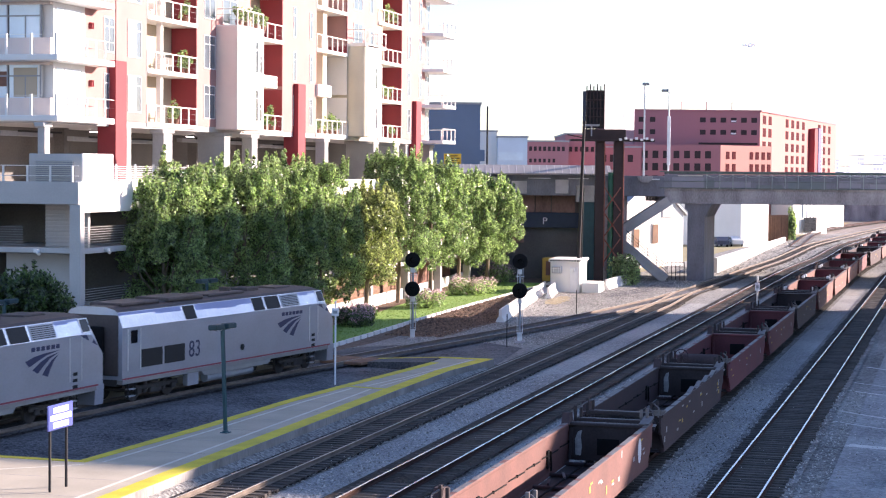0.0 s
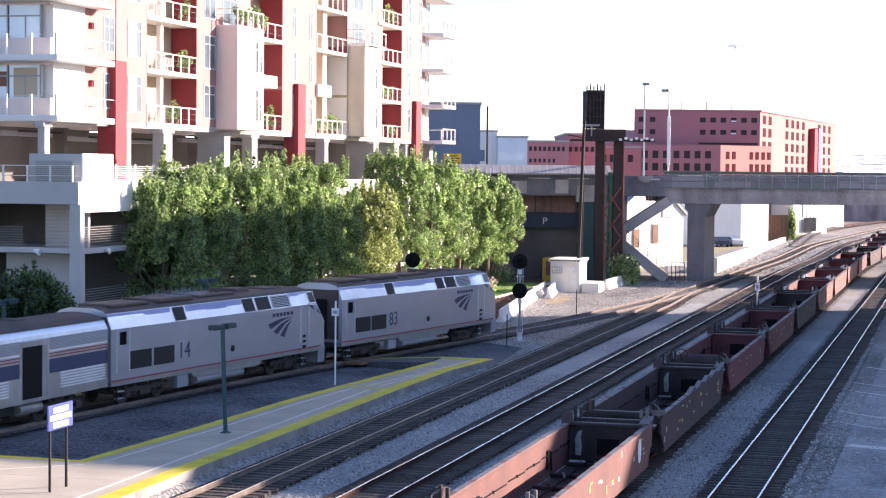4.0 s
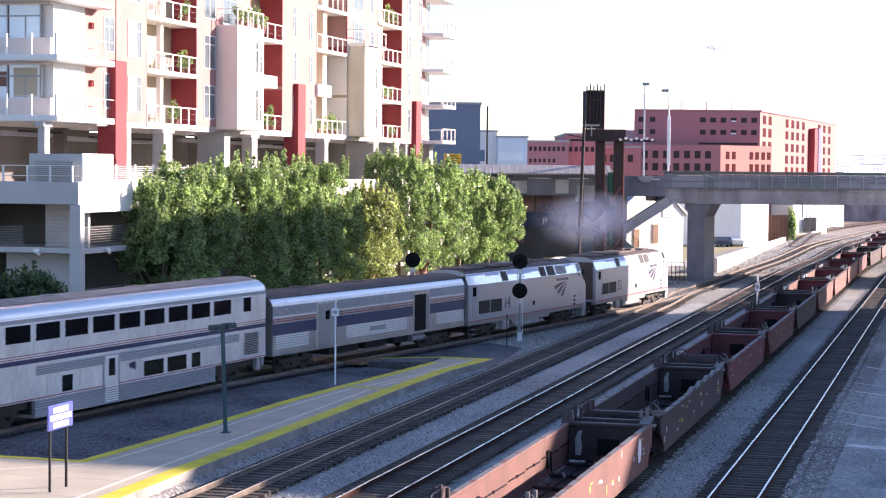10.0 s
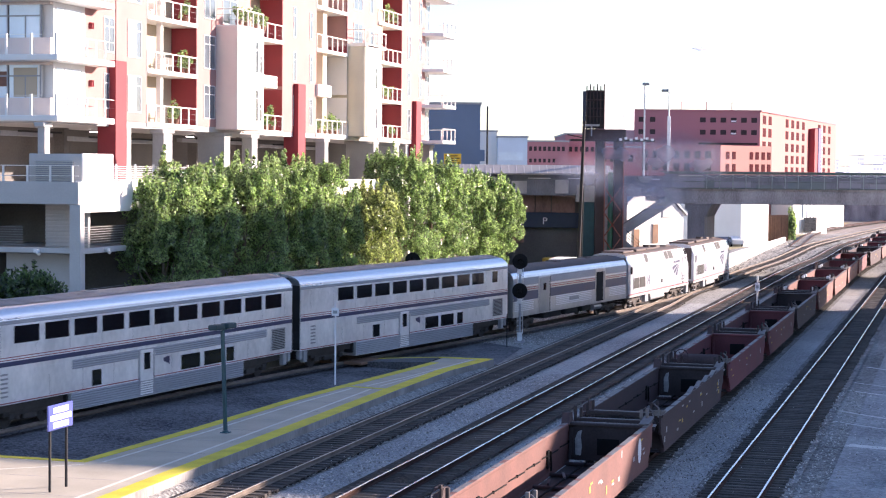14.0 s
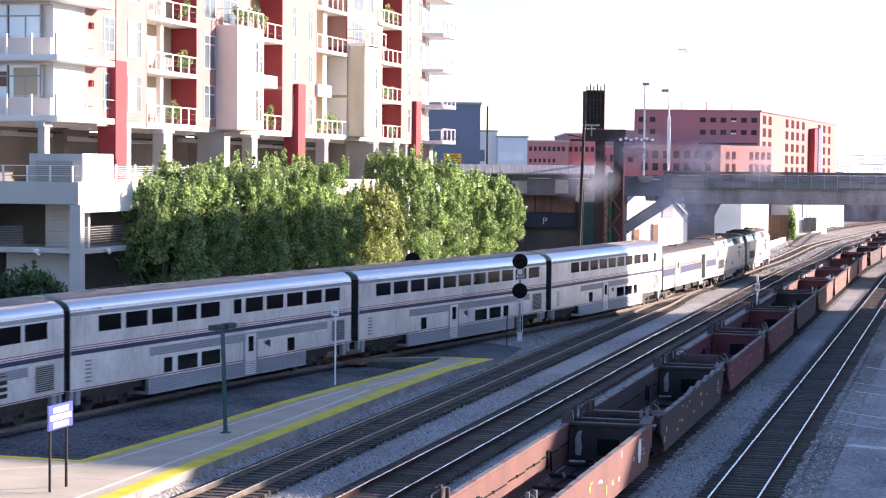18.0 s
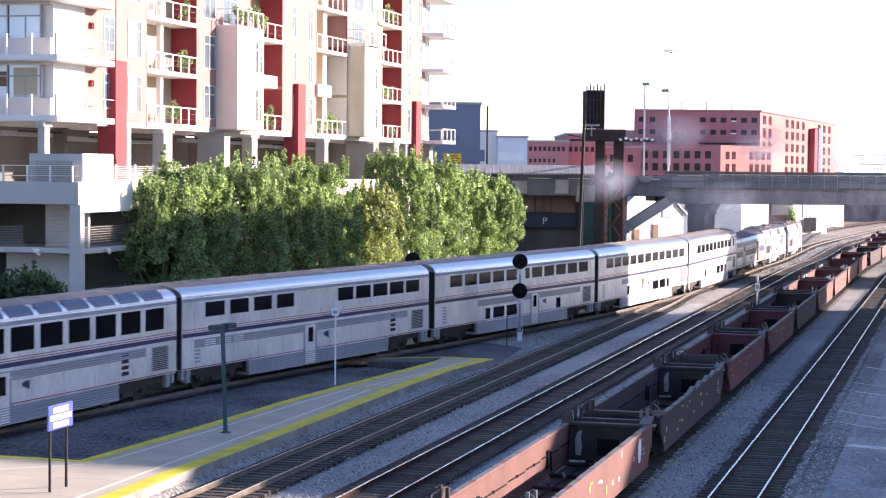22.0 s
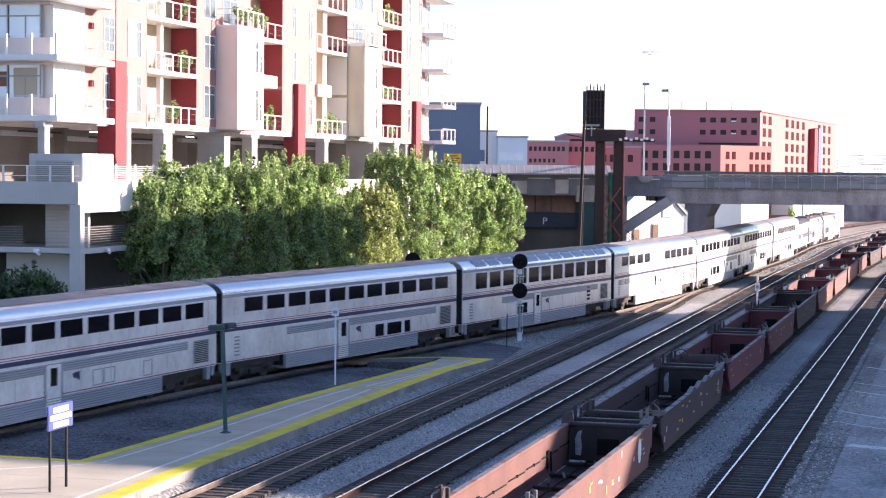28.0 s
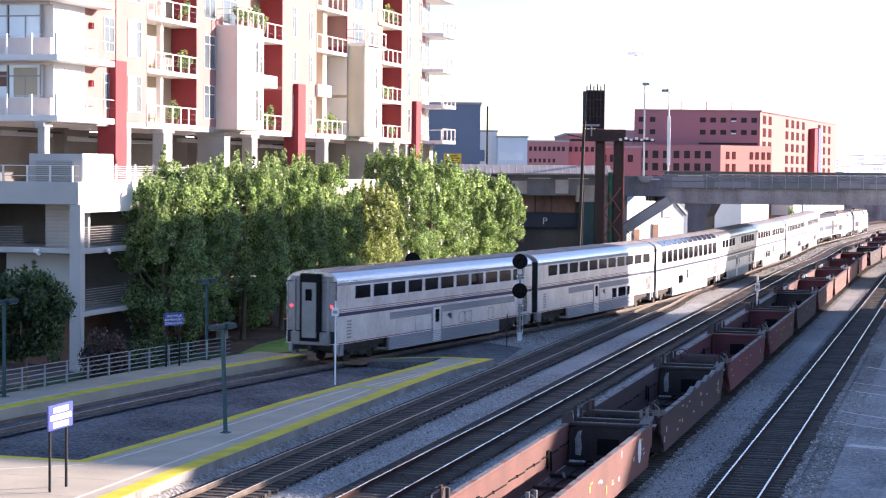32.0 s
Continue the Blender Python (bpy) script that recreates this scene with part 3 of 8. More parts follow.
def panes(parent, wins, x, glass, frame_mat, z0, z1, lip=0.035):
    """Windows on both sides: a frame with a dark pane in it. wins: (centre along the car, width)."""
    for y, w in wins:
        for sx in (-1, 1):
            m = Mesh()
            xo, xi = sx * (x + .012), sx * (x - .05)
            a, b = min(xo, xi), max(xo, xi)
            m.box(a, b, y - w / 2 - lip, y + w / 2 + lip, z0 - lip, z1 + lip, bev=.01)
            f = part("window", m, frame_mat, parent)
            m = Mesh()
            m.box(sx * (x + .004) - .014, sx * (x + .004) + .014, y - w / 2, y + w / 2, z0, z1)
            part("pane", m, glass, f)


def flutes(mesh, x, y0, y1, z0, z1, pitch=0.075, depth=0.012):
    """Horizontal ribs pressed into the side sheet, on both sides."""
    n = max(1, int(round((z1 - z0) / pitch)))
    p = (z1 - z0) / n
    for sx in (-1, 1):
        prof = []
        for i in range(n):
            z = z0 + i * p
            prof += [(sx * (x + .002), z), (sx * (x + depth), z + p * .3), (sx * (x + depth), z + p * .6), (sx * (x + .002), z + p * .9)]
        prof.append((sx * (x + .002), z1))
        mesh.sheet(prof if sx > 0 else prof[::-1], y0, y1)


HW = 1.53
CAR_L = 25.91


def bilevel_car(name, label, upper, lower, door_y, kind="coach", last=False):
    car = thing(name, label, "passenger car", group="cars of the passenger train")
    h = 12.62
    # shell over the full length, and the low part between the trucks
    m = Mesh()
    m.prism([(-HW, 1.06), (HW, 1.06), (HW, 4.28), (1.50, 4.36), (-1.50, 4.36), (-HW, 4.28)], -h, h)
    body = part("body", m, M_STEEL, car)
    m = Mesh()
    m.prism([(-HW, .34), (HW, .34), (HW, 1.07), (-HW, 1.07)], -6.85, 7.6)
    part("low_floor", m, M_STEEL, body)
    roof = [(1.515, 4.33), (1.485, 4.46), (1.36, 4.62), (1.12, 4.76), (.75, 4.87), (.35, 4.93), (0, 4.95)]
    m = Mesh()
    m.prism(roof + [(-a, b) for a, b in roof[-2::-1]], -h, h)
    r = part("roof", m, M_STEEL_ROOF, car, "polished shoulder with a grimy brown crown", smooth=40)
    m = Mesh()
    top = [(1.0, 4.815), (.75, 4.88), (.35, 4.94), (0, 4.96), (-.35, 4.94), (-.75, 4.88), (-1.0, 4.815)]
    m.sheet(top[::-1], -h + .05, h - .05)
    part("roof_grime", m, M_ROOF_DIRT, r, "brown sooty roof crown", smooth=40)
    for yv in (-9.5, -3.5, 3.0, 9.2):
        part("roof_vent", Mesh().box(-.3, .3, yv - .4, yv + .4, 4.9, 4.972, bev=.02), M_ROOF_DIRT, r)
    # ribs below the eaves, below the stripe and on the skirts
    m = Mesh()
    flutes(m, HW, -h, h, 4.14, 4.30, .08)
    part("fluted_band", m, M_STEEL_FLUTE, body)
    m = Mesh()
    flutes(m, HW, -6.8 if kind != "diner" else -h + 1, 9.9, 2.02, 2.40, .085, .022)
    part("fluted_band", m, M_STEEL_FLUTE, body)
    m = Mesh()
    flutes(m, HW, -6.84, 7.58, .36, 1.05, .098, .026)
    part("fluted_skirt", m, M_STEEL_FLUTE, body)
    for z0, z1, mt, nm in ((2.53, 2.71, M_BLUE, "blue_stripe"), (2.76, 2.79, M_REDSTRIPE, "red_stripe"), (2.86, 2.89, M_REDSTRIPE, "red_stripe"),
                           (1.10, 1.14, M_REDSTRIPE, "red_stripe"), (3.22, 3.25, M_STEEL, "ledge")):
        m = Mesh()
        for sx in (-1, 1):
            m.box(sx * (HW + .002) - .007, sx * (HW + .002) + .007, -h + .02, h - .02, z0, z1)
        part(nm, m, mt, body)
    if kind == "lounge":
        panes(body, upper, HW, M_TRAIN_GLASS, M_ALU, 3.10, 4.05, .05)
        for y, w in upper:
            arc = [(1.50, 4.41), (1.45, 4.52), (1.30, 4.68), (1.08, 4.80)]
            for sx in (-1, 1):
                m = Mesh()
                pr = [(sx * (a + .016), b + .014) for a, b in arc]
                m.sheet(pr if sx > 0 else pr[::-1], y - .84, y + .84)
                part("roof_window", m, M_ROOF_GLASS, r, "curved tinted glass along the roof edge", smooth=60)
    else:
        panes(body, upper, HW, M_TRAIN_GLASS, M_ALU, 3.39, 4.06)
    panes(body, lower, HW, M_TRAIN_GLASS, M_ALU, 1.20, 1.85)
    part("underframe", Mesh().box(-1.25, 1.25, -h + .3, h - .3, .72, 1.065), M_TRUCK, car, "dark grimy underframe")
    m = Mesh()
    for sx in (-1, 1):
        for k in range(11):
            ys = -11.6 + k * 2.34
            m.box(sx * (HW + .001) - .004, sx * (HW + .001) + .004, ys, ys + .010, 2.92, 4.13)
            m.box(sx * (HW + .001) - .004, sx * (HW + .001) + .004, ys + .9, ys + .912, 1.15, 2.0)
    part("panel_seam", m, M_STEEL_FLUTE, body)
    # side door with its small window and grab rails
    for sx in (-1, 1):
        part("door_surround", Mesh().box(sx * HW - .018, sx * HW + .018, door_y - .68, door_y + .68, .38, 2.40, bev=.01), M_STEEL_FLUTE, body)
        d = part("side_door", Mesh().box(sx * HW - .025, sx * HW + .025, door_y - .52, door_y + .52, .40, 2.36, bev=.012), M_STEEL, body)
        part("door_window", Mesh().box(sx * (HW + .02) - .012, sx * (HW + .02) + .012, door_y - .24, door_y + .24, 1.50, 2.22), M_TRAIN_GLASS, d)
        for e in (-1, 1):
            part("grab_rail", Mesh().cyl((sx * (HW + .05), door_y + e * .6, 1.2), (sx * (HW + .05), door_y + e * .6, 2.2), .02, n=6), M_ALU, d)
        # equipment grille near the front, ladder holes, access panels
        gr = part("grille", Mesh().box(sx * (HW + .004) - .01, sx * (HW + .004) + .01, 10.45, 11.85, 1.30, 2.36), M_GREY_PAINT, body)
        for i in range(12):
            part("slat", Mesh().box(sx * (HW + .02) - .012, sx * (HW + .02) + .012, 10.5, 11.8, 1.34 + i * .083, 1.375 + i * .083), M_DARK, gr)
        if kind in ("diner", "lounge"):
            for i in range(4):
                # Ladder holes are dark plates that stand for their shaded insides.
                part("ladder_hole", Mesh().box(sx * (HW + .006) - .01, sx * (HW + .006) + .01, 7.85, 8.42, 1.36 + i * .26, 1.52 + i * .26), M_DARK, body)
        for i in range(6):
            part("side_vent", Mesh().box(sx * (HW + .006) - .01, sx * (HW + .006) + .01, -11.6, -11.15, 1.35 + i * .17, 1.42 + i * .17), M_GREY_PAINT, body)
        for yy, ww, zz, hh in ((-10.3, .95, 1.25, 1.1), (-9.0, 1.0, 1.25, 1.1), (-7.8, .9, 1.25, 1.1), (12.2, .5, 1.25, 1.1), (9.3, 1.1, 1.3, .6)):
            part("access_panel", Mesh().box(sx * (HW + .003) - .01, sx * (HW + .003) + .01, yy - ww / 2, yy + ww / 2, zz, zz + hh, bev=.006), M_STEEL, body)
        for i in range(3):
            m = Mesh()
            y0, x = door_y + 1.35 + i * .18, sx * (HW + .012)
            q = [(x, y0, 1.86 - i * .02), (x, y0 + .40 - .1 * i, 1.93), (x, y0 + .2, 1.66 - i * .06), (x, y0 + .06, 1.72 - i * .06)]
            m.quad(*(q if sx > 0 else q[::-1]))
            part("emblem", m, M_BLUE, body)
    # ends: diaphragm, corner steps, couplers
    for e in (-1, 1):
        part("end_wall", Mesh().box(-1.49, 1.49, min(e * h, e * (h + .012)), max(e * h, e * (h + .012)), 1.1, 4.36), M_END_DARK, body, "dark grimy end wall")
        dw = .6 if last and e < 0 else .85
        part("diaphragm", Mesh().box(-dw, dw, min(e * h, e * (h + .31)), max(e * h, e * (h + .31)), 1.2, 4.75, bev=.05), M_BLACK, car, "black rubber gangway diaphragm")
        for sx in (-1, 1):
            part("step_well", Mesh().box(sx * 1.36 - .12, sx * 1.36 + .12, min(e * (h - .8), e * (h - .45)), max(e * (h - .8), e * (h - .45)), .45, 1.08, bev=.03), M_GREY_PAINT, car)
            part("step_well", Mesh().box(sx * 1.36 - .12, sx * 1.36 + .12, min(e * (h - .3), e * (h - .05)), max(e * (h - .3), e * (h - .05)), .6, 1.08, bev=.03), M_GREY_PAINT, car)
        coupler(car, e * (h - .6), e * 12.95)
    for y0, y1 in ((-9.0 + 2.0, -6.86), (7.62, 7.75)):
        part("skirt_end", Mesh().box(-1.4, 1.4, y0, y1, .5, 1.06), M_DARK, car)
    if last:
        for y0, y1 in ((1.95, 2.65), (2.8, 3.6), (6.0, 6.7)):
            for sx in (-1, 1):
                xr = sx * (HW + .006)
                part("blank_window", Mesh().ring(min(xr - .008, xr + .008), max(xr - .008, xr + .008), y0, y1, 1.24, 1.84, .03), M_STEEL_FLUTE, body)
        for x0, x1 in ((-1.44, -.62), (.62, 1.44)):
            part("end_panel", Mesh().box(x0, x1, -h - .05, -h - .005, 1.75, 4.32, bev=.015), M_END, body, "grimy grey end panel")
        part("end_panel", Mesh().box(-1.3, 1.3, -h - .04, -h - .005, 4.34, 4.62, bev=.015), M_END, body, "grimy grey end panel")
        ed = part("end_door", Mesh().box(-.42, .42, -h - .36, -h - .29, 1.4, 4.3, bev=.02), M_LOUVRE, car)
        part("door_window", Mesh().box(-.2, .2, -h - .38, -h - .35, 3.35, 3.95), M_TRAIN_GLASS, ed)
        for sx in (-1, 1):
            part("tail_lamp", Mesh().cyl((sx * 1.22, -h - .09, 3.05), (sx * 1.22, -h - .02, 3.05), .065, n=12), M_TAIL, car, "lit red marker lamp")
            part("end_post", Mesh().box(sx * 1.02 - .06, sx * 1.02 + .06, -h - .12, -h, 1.2, 4.5, bev=.02), M_GREY_PAINT, car)
        part("end_apron", Mesh().box(-1.15, 1.15, -h - .25, -h, 1.0, 1.7, bev=.04), M_END, car)
    wheelset_truck(car, 9.07, 2.59)
    wheelset_truck(car, -9.07, 2.59)
    return car


def spread(y0, y1, n, w):
    return [(y0 + (y1 - y0) * i / (n - 1), w) for i in range(n)]


def digits(parent, text, m, size, material):
    """Lettering from the built-in font, turned into a mesh."""
    cu = bpy.data.curves.new("lettering", "FONT")
    cu.body, cu.size, cu.align_x, cu.extrude = text, size, "CENTER", 0.004
    tmp = bpy.data.objects.new("lettering", cu)
    scene.collection.objects.link(tmp)
    me = bpy.data.meshes.new_from_object(tmp.evaluated_get(bpy.context.evaluated_depsgraph_get()))
    bpy.data.objects.remove(tmp)
    me.materials.clear()
    me.materials.append(material)
    return part("lettering", me, material, parent, at=m)


def locomotive(name, label, number):
    lo = thing(name, label, "locomotive", group="locomotives of the passenger train")
    rear, xo = -10.3, 1.50
    sec = [(-xo, 1.12), (xo, 1.12), (xo, 3.36), (1.24, 4.02), (1.10, 4.12), (.6, 4.24), (-.6, 4.24), (-1.10, 4.12), (-1.24, 4.02), (-xo, 3.36)]
    # body with a raked nose: sections from the rear to the nose
    stations = [(rear, 1, 1), (7.25, 1, 1), (8.05, .995, .97), (8.75, .97, .74), (9.15, .93, .60), (9.3, .84, .54)]
    m = Mesh()
    rings = []
    for y, k, dz in stations:
        rings.append(len(m.v))
        m.v += [(x * k, y, z if z < 1.2 else 1.0 + (z - 1.0) * dz) for x, z in sec]
    n = len(sec)
    for a, b in zip(rings, rings[1:]):
        for i in range(n):
            m.f.append((a + i, b + i, b + (i + 1) % n, a + (i + 1) % n))
            m.mi.append(1 if i in (3, 4, 5, 6, 7) and b <= rings[2] else 0)
    m.f += [tuple(rings[0] + i for i in range(n)), tuple(rings[-1] + i for i in range(n - 1, -1, -1))]
    m.mi += [0, 0]
    body = part("body", m, [M_LOCO, M_LOCO_ROOF], lo, smooth=20)
    for y0, y1, w, z1 in ((-9.4, -6.4, .85, 4.34), (-5.8, -2.8, .9, 4.38), (-2.1, 1.2, .75, 4.33), (1.8, 3.0, .5, 4.42), (4.4, 6.0, .6, 4.32)):
        part("roof_hatch", Mesh().box(-w, w, y0, y1, 4.18, z1, bev=.05), M_LOCO_ROOF, lo, "sooty brown roof hatch")
    part("exhaust_stack", Mesh().cyl((0, .6, 4.25), (0, .6, 4.5), .3, n=12), M_LOCO_ROOF, lo)
    part("rear_wall", Mesh().box(-1.3, 1.3, rear - .04, rear + .02, 1.3, 3.9, bev=.02), M_LOCO_ROOF, lo)
    for sx in (-1, 1):
        def up(y0, y1, f0, f1, mt, nm, par, o=.012):
            """A panel on the sloped upper side between fractions f0 and f1 of its height."""
            a, b = (xo, 3.36), (1.24, 4.02)
            nx, nz = .93 * o, .37 * o
            pt = lambda y, f: (sx * (a[0] + (b[0] - a[0]) * f + nx), y, a[1] + (b[1] - a[1]) * f + nz)
            q = [pt(y0, f0), pt(y1, f0), pt(y1, f1), pt(y0, f1)]
            mm = Mesh()
            mm.quad(*(q if sx > 0 else q[::-1]))
            return part(nm, mm, mt, par)
        up(rear + .02, 8.0, .0, .96, M_LOCO_BAND, "upper_band", body, .006)
        for y0, y1, f0 in ((rear + .02, -7.5, .80), (-7.5, -5.4, .66), (-4.2, -2.4, .56), (-2.4, -.6, .50), (-.6, .8, .60), (5.5, 6.5, .74), (6.5, 7.3, .84)):
            up(y0, y1, f0, .955, M_LAVENDER, "roof_edge_flash", body, .009)
        w1 = up(7.40, 8.0, .14, .88, M_TRAIN_GLASS, "cab_window", body, .024)
        up(7.32, 8.05, .06, .95, M_ALU, "window_frame", w1, .016)
        for y0, y1 in ((2.10, 3.44), (.87, 1.90), (-5.25, -4.3)):
            up(y0, y1, .04, .94, M_DARK, "intake_screen", body, .02)
        lv = up(3.62, 5.42, .06, .92, M_GREY_PAINT, "louvre", body, .018)
        for k in range(7):
            up(3.7, 5.34, .1 + k * .115, .14 + k * .115, M_DARK, "louvre_slot", lv, .024)
        for y0, y1 in ((-8.88, -7.18), (-7.02, -5.36)):
            gr = part("radiator_grille", Mesh().box(sx * (xo + .006) - .014, sx * (xo + .006) + .014, y0, y1, 1.56, 2.34, bev=.01), M_DARK, body, "dark square side grille")
        part("rear_door_window", Mesh().box(sx * (xo + .006) - .012, sx * (xo + .006) + .012, -9.65, -9.15, 2.66, 3.22, bev=.02), M_TRAIN_GLASS, body)
        for y in (6.3, 7.2, -9.95, -8.98):
            part("grab_rail", Mesh().cyl((sx * (xo + .06), y, 1.5), (sx * (xo + .06), y, 3.3), .022, n=6), M_ALU, body)
        part("cab_door", Mesh().box(sx * (xo + .005) - .012, sx * (xo + .005) + .012, 6.45, 7.05, 1.4, 3.3, bev=.01), M_LOCO, body)
        for k in range(3):
            # Dark plate in place of the hole's shaded inside.
            part("foot_hole", Mesh().box(sx * (xo + .012) - .012, sx * (xo + .012) + .012, 6.6, 6.95, 1.2 + k * .26, 1.34 + k * .26, bev=.01), M_DARK, body)
        for y in (6.75, -9.5):
            st = part("step_frame", Mesh().box(sx * 1.44 - .02, sx * 1.44 + .02, y - .3, y - .25, .3, 1.2), M_DARK, lo)
            part("step_frame", Mesh().box(sx * 1.44 - .02, sx * 1.44 + .02, y + .25, y + .3, .3, 1.2), M_DARK, lo)
            for i in range(3):
                part("step", Mesh().box(sx * 1.38 - .1, sx * 1.38 + .1, y - .25, y + .25, .35 + i * .3, .40 + i * .3), M_GREY_PAINT, st)
        x = sx * (xo + .012)
        for pts in (((5.62, 2.88), (4.5, 2.84), (3.75, 2.76), (3.1, 2.62), (3.38, 2.38), (3.95, 2.55), (4.6, 2.74)),
                    ((5.55, 2.80), (4.72, 2.68), (4.2, 2.52), (3.62, 2.24), (4.0, 2.08), (4.42, 2.34), (4.9, 2.6)),
                    ((5.5, 2.72), (5.0, 2.52), (4.62, 2.27), (4.3, 2.0), (4.72, 1.88), (4.9, 2.15), (5.15, 2.45))):
            mm = Mesh()
            pp = [(x, y, z) for y, z in pts]
            mm.add(pp if sx < 0 else pp[::-1], [tuple(range(len(pp)))])
            part("emblem", mm, M_BLUE, body, "dark blue swooping blade")
        for i in range(6):
            part("name_bar", Mesh().box(sx * (xo + .01) - .006, sx * (xo + .01) + .006, 3.55 + i * .36, 3.80 + i * .36, 2.96, 3.13), M_BLUE, body)
        part("red_stripe", Mesh().box(sx * (xo + .004) - .006, sx * (xo + .004) + .006, rear + .02, 8.6, 1.13, 1.20), M_REDSTRIPE, body)
        digits(body, number, pose(x, -4.52, 1.68, 90, 0, 90 if sx > 0 else -90), 1.05, M_BLUE)
        mm = Mesh()
        q = [(sx * (xo + .012), 7.2, 3.34), (sx * (xo + .012), 7.2, 3.30), (sx * 1.475, 8.62, 2.80), (sx * 1.485, 8.05, 3.29)]
        mm.quad(*(q if sx > 0 else q[::-1]))
        part("nose_flash", mm, M_BLUE, body)
        part("filler_cap", Mesh().cyl((sx * (xo - .02), -.3, 1.75), (sx * (xo + .05), -.3, 1.75), .15, n=10), M_DARK, body)
        part("side_tank", Mesh().cyl((sx * 1.2, -3.2, .55), (sx * 1.2, 1.0, .55), .2, n=10), M_GREY_PAINT, lo, smooth=40)
        part("battery_box", Mesh().box(sx * 1.25 - .15, sx * 1.25 + .15, -4.9, -4.0, .35, 1.1, bev=.03), M_LOCO, lo)
    mm = Mesh()
    for sx in (-1, 1):
        q = [(sx * .08, 8.12, 3.93), (sx * 1.0, 8.12, 3.86), (sx * 1.2, 8.7, 3.28), (sx * .08, 8.72, 3.36)]
        mm.quad(*(q if sx < 0 else q[::-1]))
    part("windscreen", mm, M_TRAIN_GLASS, body)
    # belly between the trucks, pilot and couplers
    part("belly", Mesh().prism([(-4.1, 1.14), (-3.6, .72), (2.3, .72), (2.85, 1.14)], -1.46, 1.46, "x"), M_LOUVRE, lo, "grimy slanting fuel tank side")
    part("pilot", Mesh().prism([(-1.35, .3), (1.35, .3), (1.4, 1.14), (-1.4, 1.14)], 8.55, 9.25), M_LOCO, lo)
    part("underframe", Mesh().box(-1.2, 1.2, rear, 8.6, .85, 1.13), M_TRUCK, lo)
    part("side_sill", Mesh().box(-1.485, 1.485, rear + .05, 8.5, .93, 1.13, bev=.02), M_LOUVRE, lo, "grimy grey sill below the red stripe")
    part("diaphragm", Mesh().box(-.62, .62, rear - .25, rear, 1.3, 3.4, bev=.05), M_BLACK, lo)
    coupler(lo, rear, -10.5)
    coupler(lo, 9.2, 10.5)
    wheelset_truck(lo, 5.9, 2.75)
    wheelset_truck(lo, -7.1, 2.75)
    return lo


